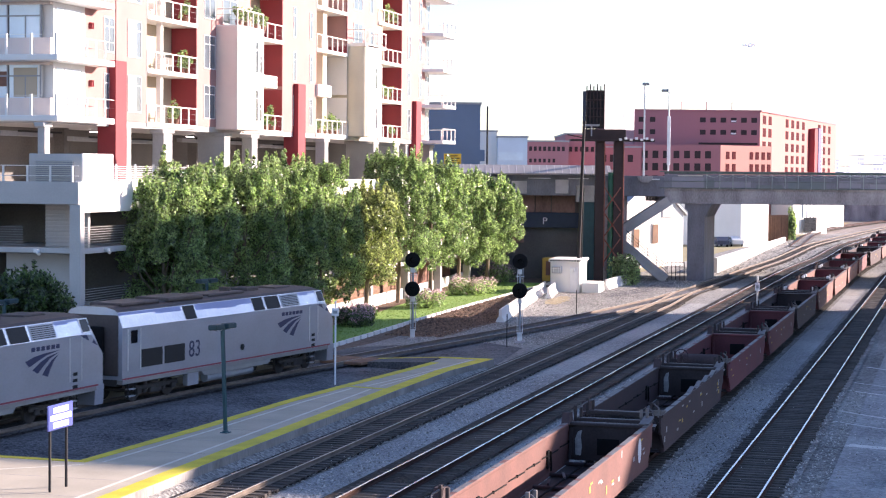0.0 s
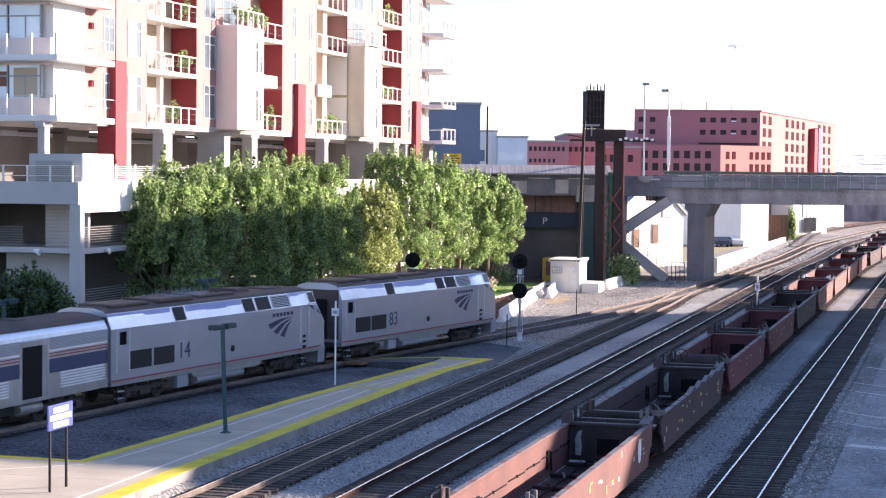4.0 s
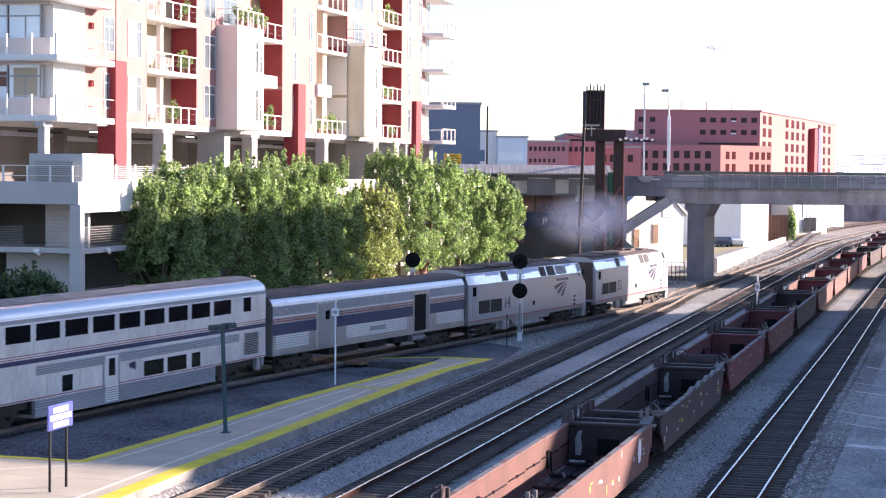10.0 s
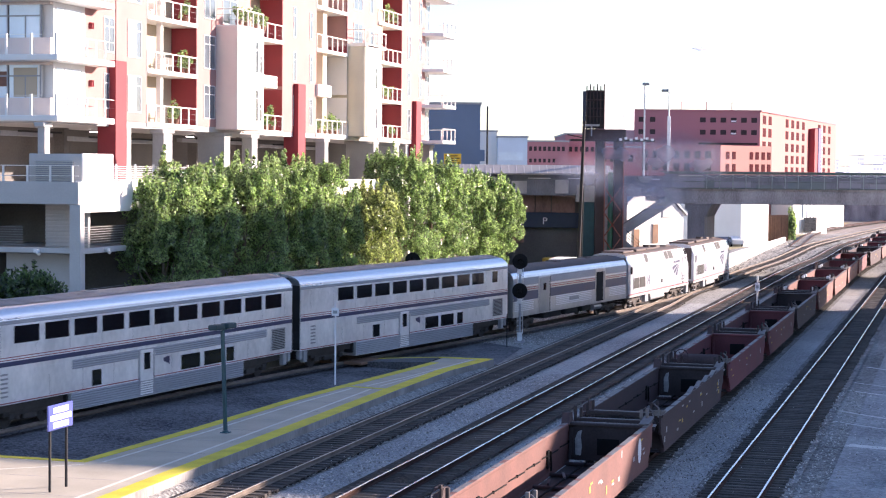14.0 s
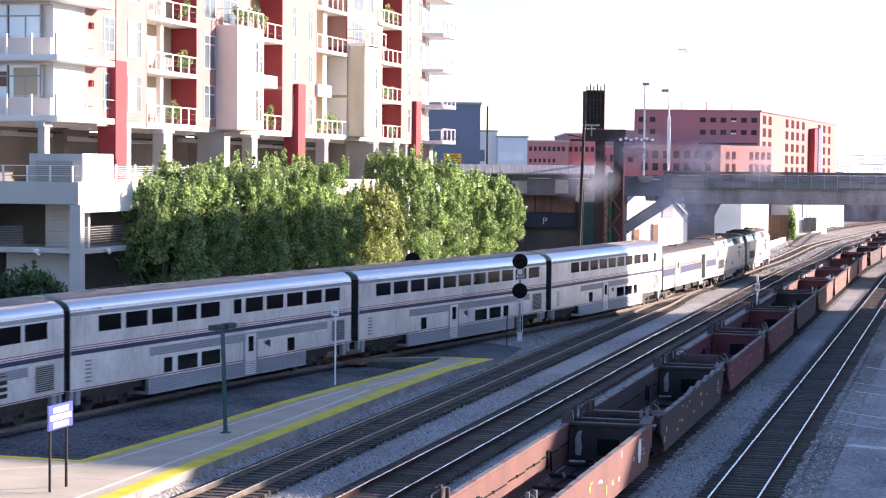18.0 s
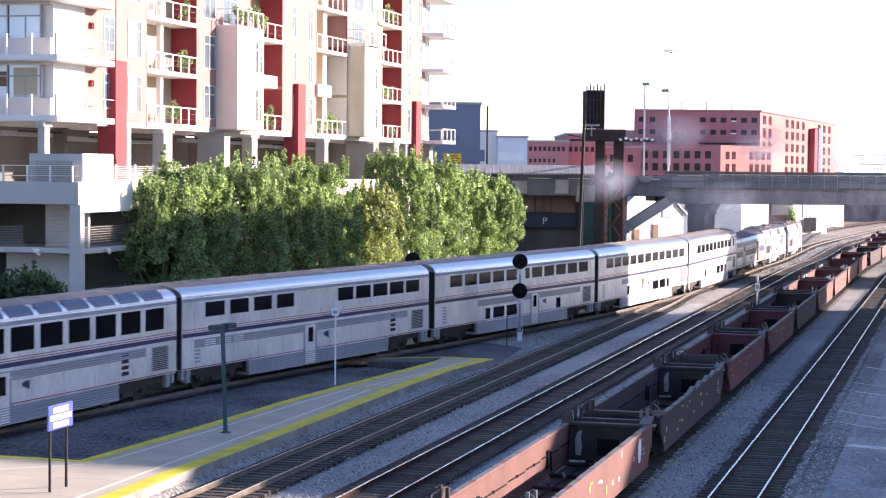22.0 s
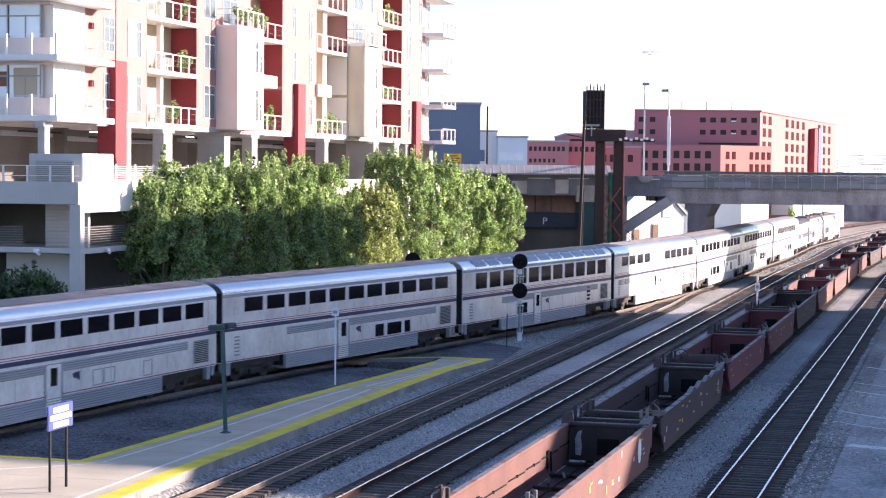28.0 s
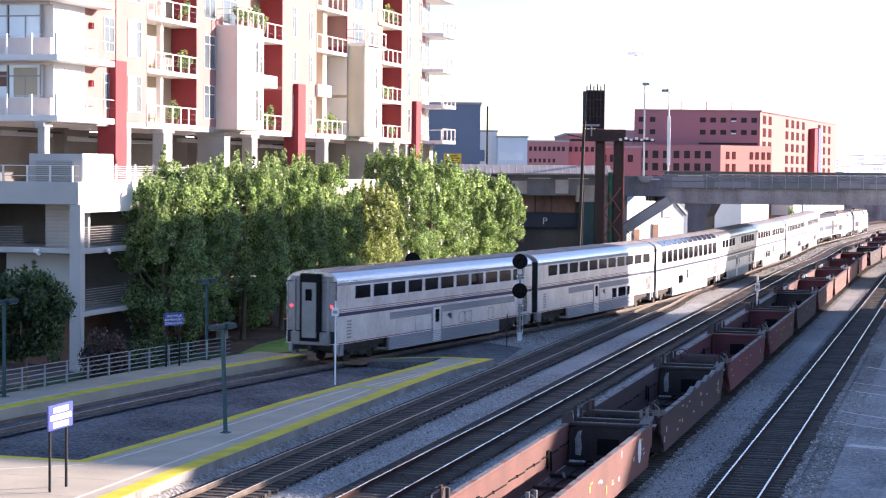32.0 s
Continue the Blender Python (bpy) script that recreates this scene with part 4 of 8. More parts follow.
def baggage_car():
    car = thing("baggage_car", "stainless single-level baggage car with one door standing open", "baggage car", group="cars of the passenger train")
    h = 10.85
    m = Mesh()
    m.prism([(-HW, 1.0), (HW, 1.0), (HW, 3.45), (1.46, 3.6), (-1.46, 3.6), (-HW, 3.45)], -h, h)
    part("body", m, M_BAG_STEEL, car)
    roof = [(1.47, 3.59), (1.36, 3.78), (1.1, 3.95), (.7, 4.06), (0, 4.11)]
    m = Mesh()
    m.prism(roof + [(-a, b) for a, b in roof[-2::-1]], -h, h)
    r = part("roof", m, M_STEEL_ROOF, car, smooth=40)
    m = Mesh()
    top = [(1.345, 3.81), (1.12, 3.96), (.7, 4.07), (0, 4.12), (-.7, 4.07), (-1.12, 3.96), (-1.345, 3.81)]
    m.sheet(top[::-1], -h + .05, h - .05)
    part("roof_grime", m, M_ROOF_SOOT, r, "dark sooty roof crown", smooth=40)
    for yv in (-6, 0, 6):
        part("roof_vent", Mesh().box(-.4, .4, yv - .4, yv + .4, 4.05, 4.16, bev=.04), M_ROOF_SOOT, r)
    m = Mesh()
    flutes(m, HW, -h, h, 2.98, 3.44, .058)
    part("fluted_band", m, M_STEEL_FLUTE, car)
    for z0, z1, mt, nm in ((2.02, 2.58, M_STRIPE, "blue_stripe"), (2.66, 2.71, M_REDSTRIPE, "red_stripe"), (2.78, 2.82, M_REDSTRIPE, "red_stripe"), (2.88, 2.94, M_SIGN_WHITE, "white_stripe")):
        m = Mesh()
        for sx in (-1, 1):
            m.box(sx * (HW + .002) - .006, sx * (HW + .002) + .006, -h + .02, h - .02, z0, z1)
        part(nm, m, mt, car)
    for sx in (-1, 1):
        for yd, openn in ((5.22, sx > 0), (-5.55, False)):
            m = Mesh()
            m.box(sx * HW - .03, sx * HW + .03, yd - 1.05, yd + 1.05, 1.02, 3.42, bev=.015)
            fr = part("door_frame", m, M_BAG_STEEL, car)
            m = Mesh()
            if openn:
                # The car's dark inside is put on as a black sheet.
                m.box(sx * (HW + .032) - .012, sx * (HW + .032) + .012, yd - .88, yd + .5, 1.16, 3.2)
                part("door_opening", m, M_BLACK, fr, "black sheet standing for the dark inside of the open doorway")
                m = Mesh()
                m.box(sx * (HW + .03) - .02, sx * (HW + .03) + .02, yd + .52, yd + .92, 1.16, 3.2, bev=.015)
                part("sliding_door", m, M_DOOR_STEEL, fr)
            else:
                m.box(sx * (HW + .03) - .02, sx * (HW + .03) + .02, yd - .9, yd + .9, 1.08, 3.34, bev=.015)
                sd = part("sliding_door", m, M_DOOR_STEEL, fr)
                part("door_gap", Mesh().box(sx * (HW + .03) - .012, sx * (HW + .03) + .012, yd + .91, yd + 1.03, 1.08, 3.34), M_DARK, fr)
                m = Mesh()
                m.box(sx * (HW + .055) - .01, sx * (HW + .055) + .01, yd - .22, yd + .22, 2.5, 2.95)
                part("door_window", m, M_TRAIN_GLASS, sd)
        for y0, y1 in ((-3.45, 3.4), (7.15, 10.6), (-10.6, -7.4)):
            for k in range(6):
                part("bright_rib", Mesh().box(sx * (HW + .012) - .016, sx * (HW + .012) + .016, y0, y1, 1.36 + k * .115, 1.42 + k * .115, bev=.01), M_SIGN_WHITE, car)
        part("number_plate_bar", Mesh().box(sx * (HW + .02) - .016, sx * (HW + .02) + .016, -.9, .9, 1.55, 1.8), M_GREY_PAINT, car)
    for e in (-1, 1):
        m = Mesh()
        m.box(-.55, .55, min(e * h, e * (h + .28)), max(e * h, e * (h + .28)), 1.2, 3.6, bev=.05)
        part("diaphragm", m, M_BLACK, car)
        coupler(car, e * (h - .5), e * 11.12)
    m = Mesh()
    for y0, y1 in ((-4.6, -1.4), (-.6, 1.8), (2.6, 4.4)):
        m.box(-1.15, 1.15, y0, y1, .55, 1.0, bev=.05)
    part("underfloor_box", m, M_DARK, car)
    part("air_tank", Mesh().cyl((1.1, 4.6, .72), (1.1, 6.2, .72), .22, n=12), M_DOOR_STEEL, car, smooth=40)
    wheelset_truck(car, 7.9, 2.44)
    wheelset_truck(car, -7.9, 2.44)
    return car


W = 1.66
TRAIN = []  # each with its distance behind the front coupler and its half spacing of trucks
LOCO_L, BAG_L = 21.03, 22.25
TRAIN.append((locomotive("locomotive", "silver diesel locomotive with a raked nose, number 83", "83"), LOCO_L * .5, 6.55))
TRAIN.append((locomotive("locomotive", "silver diesel locomotive with a raked nose, number 14", "14"), LOCO_L * 1.5, 6.55))
TRAIN.append((baggage_car(), LOCO_L * 2 + BAG_L / 2, 7.9))
_o = LOCO_L * 2 + BAG_L
_A5 = spread(-9.83, -1.73, 5, W) + [(.75, .70)]
CARS = [
    ("bilevel_sleeping_car", "stainless bilevel crew sleeping car behind the baggage car", spread(-8.0, 8.25, 9, W) + [(10.7, .76)],
     [(2.1, W), (4.1, W), (5.8, .76), (-4.6, .76)], -1.3, "sleeper"),
    ("bilevel_sleeping_car", "stainless bilevel sleeping car with two rows of windows", spread(-9.9, 10.6, 11, W),
     [(2.64, W), (4.69, W), (6.28, .72), (-5.0, .7)], -1.09, "sleeper"),
    ("bilevel_sleeping_car", "stainless bilevel sleeping car with grey equipment grilles", _A5 + spread(2.33, 10.45, 5, W),
     [(-5.3, .68), (-3.67, W), (-1.65, W), (6.0, .72)], 2.0, "sleeper"),
    ("bilevel_dining_car", "stainless bilevel dining car with two groups of upper windows", spread(-9.9, -3.5, 4, W) + spread(2.7, 10.5, 5, W), [], -1.0, "diner"),
    ("bilevel_lounge_car", "stainless bilevel lounge car with tall windows curving into the roof", spread(-9.95, 10.65, 11, 1.62), [(-3.6, 1.65)], -1.05, "lounge"),
    ("bilevel_coach", "stainless bilevel coach with a row of upper windows", spread(-9.9, 10.6, 11, W), [(3.0, .97), (4.74, W), (6.3, .67)], -1.02, "coach"),
    ("bilevel_coach", "last stainless bilevel coach of the train with red marker lamps", spread(-9.9, 10.5, 11, W), [], -1.0, "coach"),
]
for i, (nm, lb, up, low, dy, kd) in enumerate(CARS):
    TRAIN.append((bilevel_car(nm, lb, up, low, dy, kd, last=i == 6), _o + CAR_L * (i + .5), 9.07))

SPEED = (3.7562, 148.1714, 106.4322, -52.1226, 198.4617, -233.9763, 77.1537)


def front_at(t):
    u = t / 32.0
    return sum(c * u ** k for k, c in enumerate(SPEED))


def train_pose(t, back, half):
    s = front_at(t) - back
    x0, y0, _ = line_at(s - half)
    x1, y1, _ = line_at(s + half)
    return pose((x0 + x1) / 2, (y0 + y1) / 2, 0, 0, 0, -math.degrees(math.atan2(x1 - x0, y1 - y0)))


def motions():
    for ob, back, half in TRAIN:
        walk(ob, [(t, train_pose(t, back, half)) for t in np.arange(0.0, 32.5, 1.0)])
    # exhaust wisps ride inside the second locomotive, come out of its roof and spread downwind
    eng, back, half = TRAIN[1]
    tt = np.arange(0.0, 33.0, 1.0)
    for i, w in enumerate(WISPS):
        u, v, dd, te = SMOKE_SEED[i]
        rows = []
        for t in tt:
            if t < te:
                rows.append((t, train_pose(t, back, half) @ pose(.3 * v, -3.0 + .8 * dd, 2.55, 0, 0, 90)))
            else:
                sx = np.interp(t, SMOKE_T, SMOKE_SX) * u + np.interp(t, SMOKE_T, SMOKE_X)
                sz = np.interp(t, SMOKE_T, SMOKE_SZ) * v + np.interp(t, SMOKE_T, SMOKE_Z)
                rows.append((t, pose(*ahead(sx, 166 + 2.2 * dd, max(sz, 4.2)), 14 * v + (t - te), 0, VIEW + 20 * dd + 2 * (t - te))))
        walk(w, rows)
    # the airship drifts to the left, far away
    walk(AIRSHIP, [(t, airship_pose(t)) for t in (0.0, 8.0, 16.0, 24.0, 32.0)])


# ---- frame of the view: x across the picture, d metres ahead of the camera ----
VC, VS = math.cos(radians(VIEW)), math.sin(radians(VIEW))


def ahead(x, d, z=0.0):
    return (x * VC - d * VS, x * VS + d * VC, z)


VIEW_POSE = pose(0, 0, 0, 0, 0, VIEW)

# ---- the office block across the tracks, out of view, which shades the middle of the yard ----
ob_ = thing("office_block", "pale office block across the tracks with rows of windows", "office building")
m = Mesh()
m.box(13.5, 95, 108.8, 162.5, -.45, 28.4)
wl = part("wall", m, M_OFFICE, ob_)
m = Mesh()
m.box(13.4, 95.1, 108.7, 162.6, 28.4, 28.7)
part("roof", m, M_CONCRETE, ob_)
# Unseen box added to keep the sun off the train's near end.
part("plant_room", Mesh().box(18.0, 36.0, 108.85, 122.0, 28.7, 32.2), M_OFFICE, ob_)
for k in range(6):
    for j in range(9):
        m = Mesh()
        y0 = 111.5 + j * 5.1
        m.box(13.44, 13.55, y0, y0 + 3.2, 1.5 + k * 3.8, 3.5 + k * 3.8)
        part("window", m, M_GLASS, wl)

# ---- apartment house on pillars ----
FX = -47.0
FLOOR = [12.9 + 3.2 * k for k in range(6)]
apt = thing("apartment_building", "salmon, white and red apartment building raised on pillars", "apartment building")
m = Mesh()
m.box(-78, FX - 1.75, 90.6, 162.0, 12.9, 28.9)
part("back_wall", m, M_CREAM, apt)
m = Mesh()
m.box(-78, FX - .05, 90.2, 161.9, 12.55, 12.9)
part("soffit", m, M_GARAGE, apt)
m = Mesh()
m.box(-78, FX - .2, 90.4, 162.0, 28.9, 29.3)
part("roof", m, M_CONCRETE, apt)
# Back wall: the shade under the house is put into its colour.
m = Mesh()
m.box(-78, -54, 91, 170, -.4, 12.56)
part("lower_wall", m, M_SHADE_CONC, apt, "recessed wall behind the pillars, the shade there put into its colour")


def wall(y0, y1, z0, z1, mt, x1=FX, x0=FX - 1.8, nm="wall_panel"):
    m = Mesh()
    m.box(x0, x1, y0, y1, z0, z1)
    return part(nm, m, mt, apt)


def window(y0, y1, z0, z1, x=FX, bars=1, mt=None, trans=True):
    """A framed window on the track side, with a transom."""
    f = part("window", Mesh().ring(x - .06, x + .04, y0, y1, z0, z1, .055), M_ALU, apt)
    for i in range(1, bars + 1):
        yy = y0 + (y1 - y0) * i / (bars + 1)
        part("mullion", Mesh().box(x - .05, x + .03, yy - .025, yy + .025, z0, z1), M_ALU, f)
    if trans:
        zz = z0 + (z1 - z0) * .74
        part("transom", Mesh().box(x - .05, x + .028, y0, y1, zz - .025, zz + .025), M_ALU, f)
    m = Mesh()
    m.box(x - .03, x + .012, y0, y1, z0, z1)
    part("pane", m, mt or M_GLASS_FRONT, f)
    return f


def balcony(y0, y1, z, x0=FX - 1.7, x1=FX + .06, posts=6, ends=False, mt=None, rail=M_WHITE, north=False):
    """A slab with a fascia, posts and rails."""
    m = Mesh()
    m.box(x0, x1, y0, y1, z - .24, z + .03, bev=.02)
    b = part("balcony", m, mt or M_WHITE, apt)
    for i in range(posts):
        yy = y0 + .04 + (y1 - y0 - .08) * i / (posts - 1)
        m = Mesh()
        m.box(x1 - .09, x1 - .02, yy - .04, yy + .04, z, z + 1.06)
        part("post", m, rail, b)
    for zz, hh in ((z + 1.06, .07), (z + .36, .008), (z + .7, .008)):
        m = Mesh()
        wd = .045 if hh > .05 else .006
        m.box(x1 - .055 - wd, x1 - .055 + wd, y0, y1, zz - hh / 2, zz + hh / 2)
        if ends:
            m.box(x0, x1, y0, y0 + .07, zz - hh / 2, zz + hh / 2)
        if ends or north:
            m.box(x0, x1, y1 - .07, y1, zz - hh / 2, zz + hh / 2)
        part("rail", m, rail if hh > .05 else M_GREY_PAINT, b)
    return b


def red_side(y, z0, z1, x0=FX - 1.72, x1=FX - .02, mt=None):
    m = Mesh()
    m.box(x0, x1, y - .05, y - .004, z0, z1)
    part("side_wall", m, mt or M_RED, apt)


TOP = 28.9
# solid stretches of the front, from the near end to the far end
wall(90.7, 94.4, 12.9, TOP, M_WHITE)
wall(94.4, 98.35, 12.9, TOP, M_PINK, FX - .05)
wall(98.35, 102.5, 12.9, TOP, M_PINK)
wall(110.0, 113.2, 12.9, TOP, M_PINK)
wall(113.2, 119.9, 19.4, TOP, M_PINK, FX - .3)
wall(125.4, 132.6, 12.9, TOP, M_PINK)
wall(139.8, 148.0, 19.9, TOP, M_PINK, FX - .1)
wall(154.6, 161.8, 12.9, TOP, M_PINK)
# white and beige bays standing proud, a white sheet painting each sunlit face
m = Mesh()
m.box(-48.7, -45.55, 113.15, 117.85, 12.75, 19.45, bev=.03)
part("bay", m, [M_GREYPINK], apt, "white bay standing proud of the front, shade tinted into its sides")
m = Mesh()
m.box(-45.56, -45.5, 113.17, 117.83, 12.8, 19.42)
part("bay_face", m, M_WHITE, apt)
m = Mesh()
xr = 1.35
prof = [(-48.6, 140.0)] + [(-46.95 + xr * math.sin(a), 140.0 + .45 * (1 - math.cos(a))) for a in np.linspace(-.9, 1.57, 9)] + [(-45.6, 143.6), (-48.6, 143.6)]
m.prism(prof, 12.85, 20.1, "z")
part("bay", m, M_BAY, apt, "beige rounded bay standing proud of the front", smooth=35)
m = Mesh()
m.box(-45.61, -45.55, 140.5, 143.58, 12.9, 20.05)
part("bay_face", m, M_WHITE, apt)
wall(143.6, 148.0, 12.9, 19.9, M_WHITE)
# red fins
for y0, y1, zt in ((97.5, 98.95, 16.3), (127.7, 129.25, 16.4), (157.9, 159.4, 16.3)):
    m = Mesh()
    m.prism([(FX - .75, 5.0), (FX + .38, 5.0), (FX + .38, zt), (FX - .1, zt), (FX - .1, 12.54), (FX - .75, 12.54)], y0, y1)
    part("fin", m, M_RED, apt, "tall red fin running down past the soffit")
part("fin_wall", Mesh().box(-47.5, -46.66, 97.48, 97.9, 5.0, 12.54), M_RED, apt, "red wall behind the fin under the soffit")
part("pillar", Mesh().box(-47.3, -46.6, 98.97, 99.5, 9.0, 12.56, bev=.02), M_WHITE, apt)
# recesses with balconies
for k in range(5):
    z = FLOOR[k]
    # corner: slab wrapping round the near end
    m = Mesh()
    m.box(-62, -46.0, 89.2, 90.6, z - .28, z + .04, bev=.03)
    m.box(-47.3, -46.0, 90.6, 96.1, z - .28, z + .04, bev=.03)
    cb = part("balcony", m, M_WHITE, apt)
    for xx in (-46.13, -47.58, -49.03, -50.48, -51.93):
        m = Mesh()
        m.box(xx - .06, xx + .06, 89.25, 89.35, z, z + 1.15)
        part("post", m, M_WHITE, cb)
    for yy in np.arange(90.6, 96.1, 1.1):
        m = Mesh()
        m.box(-46.12, -46.04, yy - .035, yy + .035, z, z + 1.08)
        part("post", m, M_WHITE, cb)
    for zz in (.6, 1.08):
        m = Mesh()
        e = .03 if zz > 1 else .006
        m.box(-46.08 - e, -46.08 + e, 90.6, 96.1, z + zz - e / 2, z + zz + e / 2)
        if zz > 1:
            m.box(-62, -46.05, 89.29, 89.31, z + zz - .01, z + zz + .01)
        part("rail", m, M_WHITE if zz > 1 else M_GREY_PAINT, cb)
    # near end wall: glass over a grey spandrel
    m = Mesh()
    m.box(-62, -47.02, 90.38, 90.68, z + .05, z + 1.0)
    part("spandrel", m, M_GREYPINK, apt)
    m = Mesh()
    m.box(-62, -47.02, 90.37, 90.68, z + 2.75, z + 2.90)
    part("lintel", m, M_GREYPINK, apt)
    for i in range(6):
        x1 = -47.55 - i * 1.95
        f = part("window", Mesh().box(x1 - .08, x1, 90.34, 90.5, z + 1.0, z + 2.75), M_GREY_PAINT, apt)
        part("transom", Mesh().box(x1 - 1.95, x1 - .08, 90.36, 90.48, z + 2.12, z + 2.2), M_GREY_PAINT, f)
        part("mullion", Mesh().box(x1 - .97, x1 - .91, 90.36, 90.48, z + 1.0, z + 2.12), M_GREY_PAINT, f)
        m = Mesh()
        m.box(x1 - 1.9, x1 - .05, 90.41, 90.44, z + 1.0, z + 2.75)
        part("pane", m, M_GLASS_SKY, f)
    if k == 0:
        for i, (xa, xb, za, zb, mt_) in enumerate(((-49.2, -47.8, 1.05, 2.6, M_CREAM), (-51.0, -49.6, 1.6, 2.4, M_BRICK), (-50.9, -50.3, 1.02, 1.5, M_PLATFORM), (-47.75, -47.5, 1.05, 2.7, M_WHITE))):
            part("room_glimpse", Mesh().box(xa, xb, 90.395, 90.412 + .001 * i, z + za, z + zb), mt_, apt, "curtain or furniture close behind the glass")
    window(91.0, 93.9, z + .9, z + 2.6, FX, 2, M_GLASS_SKY)
    window(96.9, 98.1, z + .7, z + 2.6, FX - .05, 1)
    for yy in (95.1,):
        m = Mesh()
        m.box(FX - .06, FX + .14, yy - .1, yy - .04, z + 1.8, z + 2.15, bev=.01)
        m.box(FX - .06, FX + .14, yy + .1, yy + .16, z + 1.8, z + 2.15, bev=.01)
        m.box(FX - .06, FX + .10, yy - .04, yy + .1, z + 1.93, z + 2.03, bev=.01)
        part("wall_lamp", m, M_RED, apt)
    window(99.9, 100.95, z + .6, z + 2.65, FX, 0, M_GLASS_SKY)
    window(100.95, 101.6, z + .6, z + 2.65, FX, 0)
    # first recess
    balcony(102.5, 110.0, z, posts=7)
    red_side(110.0, z, z + 2.95)
    wall(105.5, 105.85, z, z + 2.96, M_WHITE, FX - .45, FX - .75, "pier")
    window(102.9, 104.4, z + 1.2, z + 2.4, FX - 1.74, 0, M_GLASS)
    m = Mesh()
    m.box(FX - 1.3, FX - .75, 102.55, 104.2, z + 1.35, z + 1.95, bev=.03)
    part("cooling_unit", m, M_WHITE, apt)
    window(111.2, 112.9, z + .55, z + 2.6, FX, 1)
    if k < 2:
        window(116.3, 116.7, z + .5, z + 2.5, -45.5, 0, M_GLASS)
        window(117.05, 117.4, z + .5, z + 1.6, -45.5, 0, M_GLASS)
        window(142.6, 143.0, z + .6, z + 2.2, -45.55, 0, M_GLASS)
    else:
        window(115.0, 117.4, z + .5, z + 2.6, FX - .3, 1)
        window(141.7, 143.9, z + .5, z + 2.6, FX - .1, 1)
        window(145.9, 146.6, z + .5, z + 2.4, FX - .1, 0)
    # second recess
    red_side(125.4, z, z + 2.95)
    if k in (0, 2, 3, 4):
        balcony(117.9, 125.4, z, posts=6)
    else:
        m = Mesh()
        m.box(FX - 1.7, FX + .3, 118.0, 123.6, z - .25, z + .6, bev=.03)
        part("planter", m, M_WHITE, apt)
    window(127.6, 128.1, z + .5, z + 2.6, FX, 0)
    window(131.1, 131.6, z + .6, z + 2.5, FX, 0)
    # third recess
    if k in (0, 2, 3, 4):
        balcony(132.6, 139.9, z, posts=7)
    else:
        m = Mesh()
        m.box(FX - 1.7, FX + .25, 132.4, 135.4, z - .4, z + .5, bev=.03)
        part("planter", m, M_WHITE, apt)
    red_side(139.9, z, z + 2.95, mt=M_RED if k > 1 else M_WHITE)
    wall(135.2, 136.1, z, z + 2.96, M_BAY, FX - .4, FX - 1.2, "pier")
    part("drain_pipe", Mesh().cyl((FX - .9, 137.3, z), (FX - .9, 137.3, z + 2.95), .07, n=8), M_GREY_PAINT, apt)
    window(138.55, 139.7, z + .4, z + 2.6, FX - 1.74, 0)
    # fourth recess
    balcony(148.0, 154.6, z, posts=6)
    red_side(154.6, z, z + 2.95)
    wall(148.0, 149.6, z, z + 2.96, M_WHITE if k < 2 else M_CREAM, FX - .2, FX - 1.7, "pier")
    window(156.3, 157.1, z + .6, z + 2.6, FX, 0)
    window(159.9, 160.6, z + .6, z + 2.6, FX, 0)
    # far corner balconies stick out past the end wall
    m = Mesh()
    m.prism([(-47.2, 160.6), (-45.3, 161.9), (-45.3, 166.2), (-48, 166.6), (-50.2, 165.4), (-50.2, 161.5)], z - .25, z + .04, "z")
    fb = part("balcony", m, M_WHITE, apt)
    for px, py in ((-45.35, 162.0), (-45.35, 163.4), (-45.35, 164.8), (-45.35, 166.1), (-46.7, 166.35), (-48, 166.5)):
        m = Mesh()
        m.box(px - .04, px + .04, py - .04, py + .04, z, z + 1.06)
        part("post", m, M_WHITE, fb)
    m = Mesh()
    m.bar((-45.35, 161.9, z + 1.06), (-45.35, 166.15, z + 1.06), .06)
    m.bar((-45.35, 166.15, z + 1.06), (-48, 166.55, z + 1.06), .06)
    part("rail", m, M_WHITE, fb)
    m = Mesh()
    m.box(-49.9, -47.3, 161.8, 164.2, z + .04, z + 2.95)
    part("corner_room", m, M_WHITE, apt)
    window(162.1, 162.9, z + .4, z + 2.6, -47.3, 0)
    window(163.2, 164.0, z + .4, z + 2.6, -47.3, 0)
# white chairs and small tables on some balconies
for k, y in ((0, 103.6), (0, 105.9), (1, 106.6), (1, 107.3), (0, 119.6), (0, 134.2), (2, 104.4)):
    z = FLOOR[k] + .03
    ch = part("balcony_chair", Mesh().box(FX - .95, FX - .5, y - .22, y + .22, z + .38, z + .43, bev=.01), M_WHITE, apt, "white plastic balcony chair")
    part("chair_back", Mesh().box(FX - .95, FX - .5, y + .18, y + .23, z + .43, z + .9, bev=.01), M_WHITE, ch)
    for dx in (-.92, -.56):
        for dy in (-.18, .16):
            part("chair_leg", Mesh().box(FX + dx, FX + dx + .035, y + dy, y + dy + .035, z, z + .38), M_WHITE, ch)
# terraces on the bays
balcony(113.3, 118.0, 19.5, FX - 1.6, -45.55, posts=6, ends=True)
balcony(140.0, 145.5, 20.15, FX - 1.6, -45.55, posts=6, ends=True)
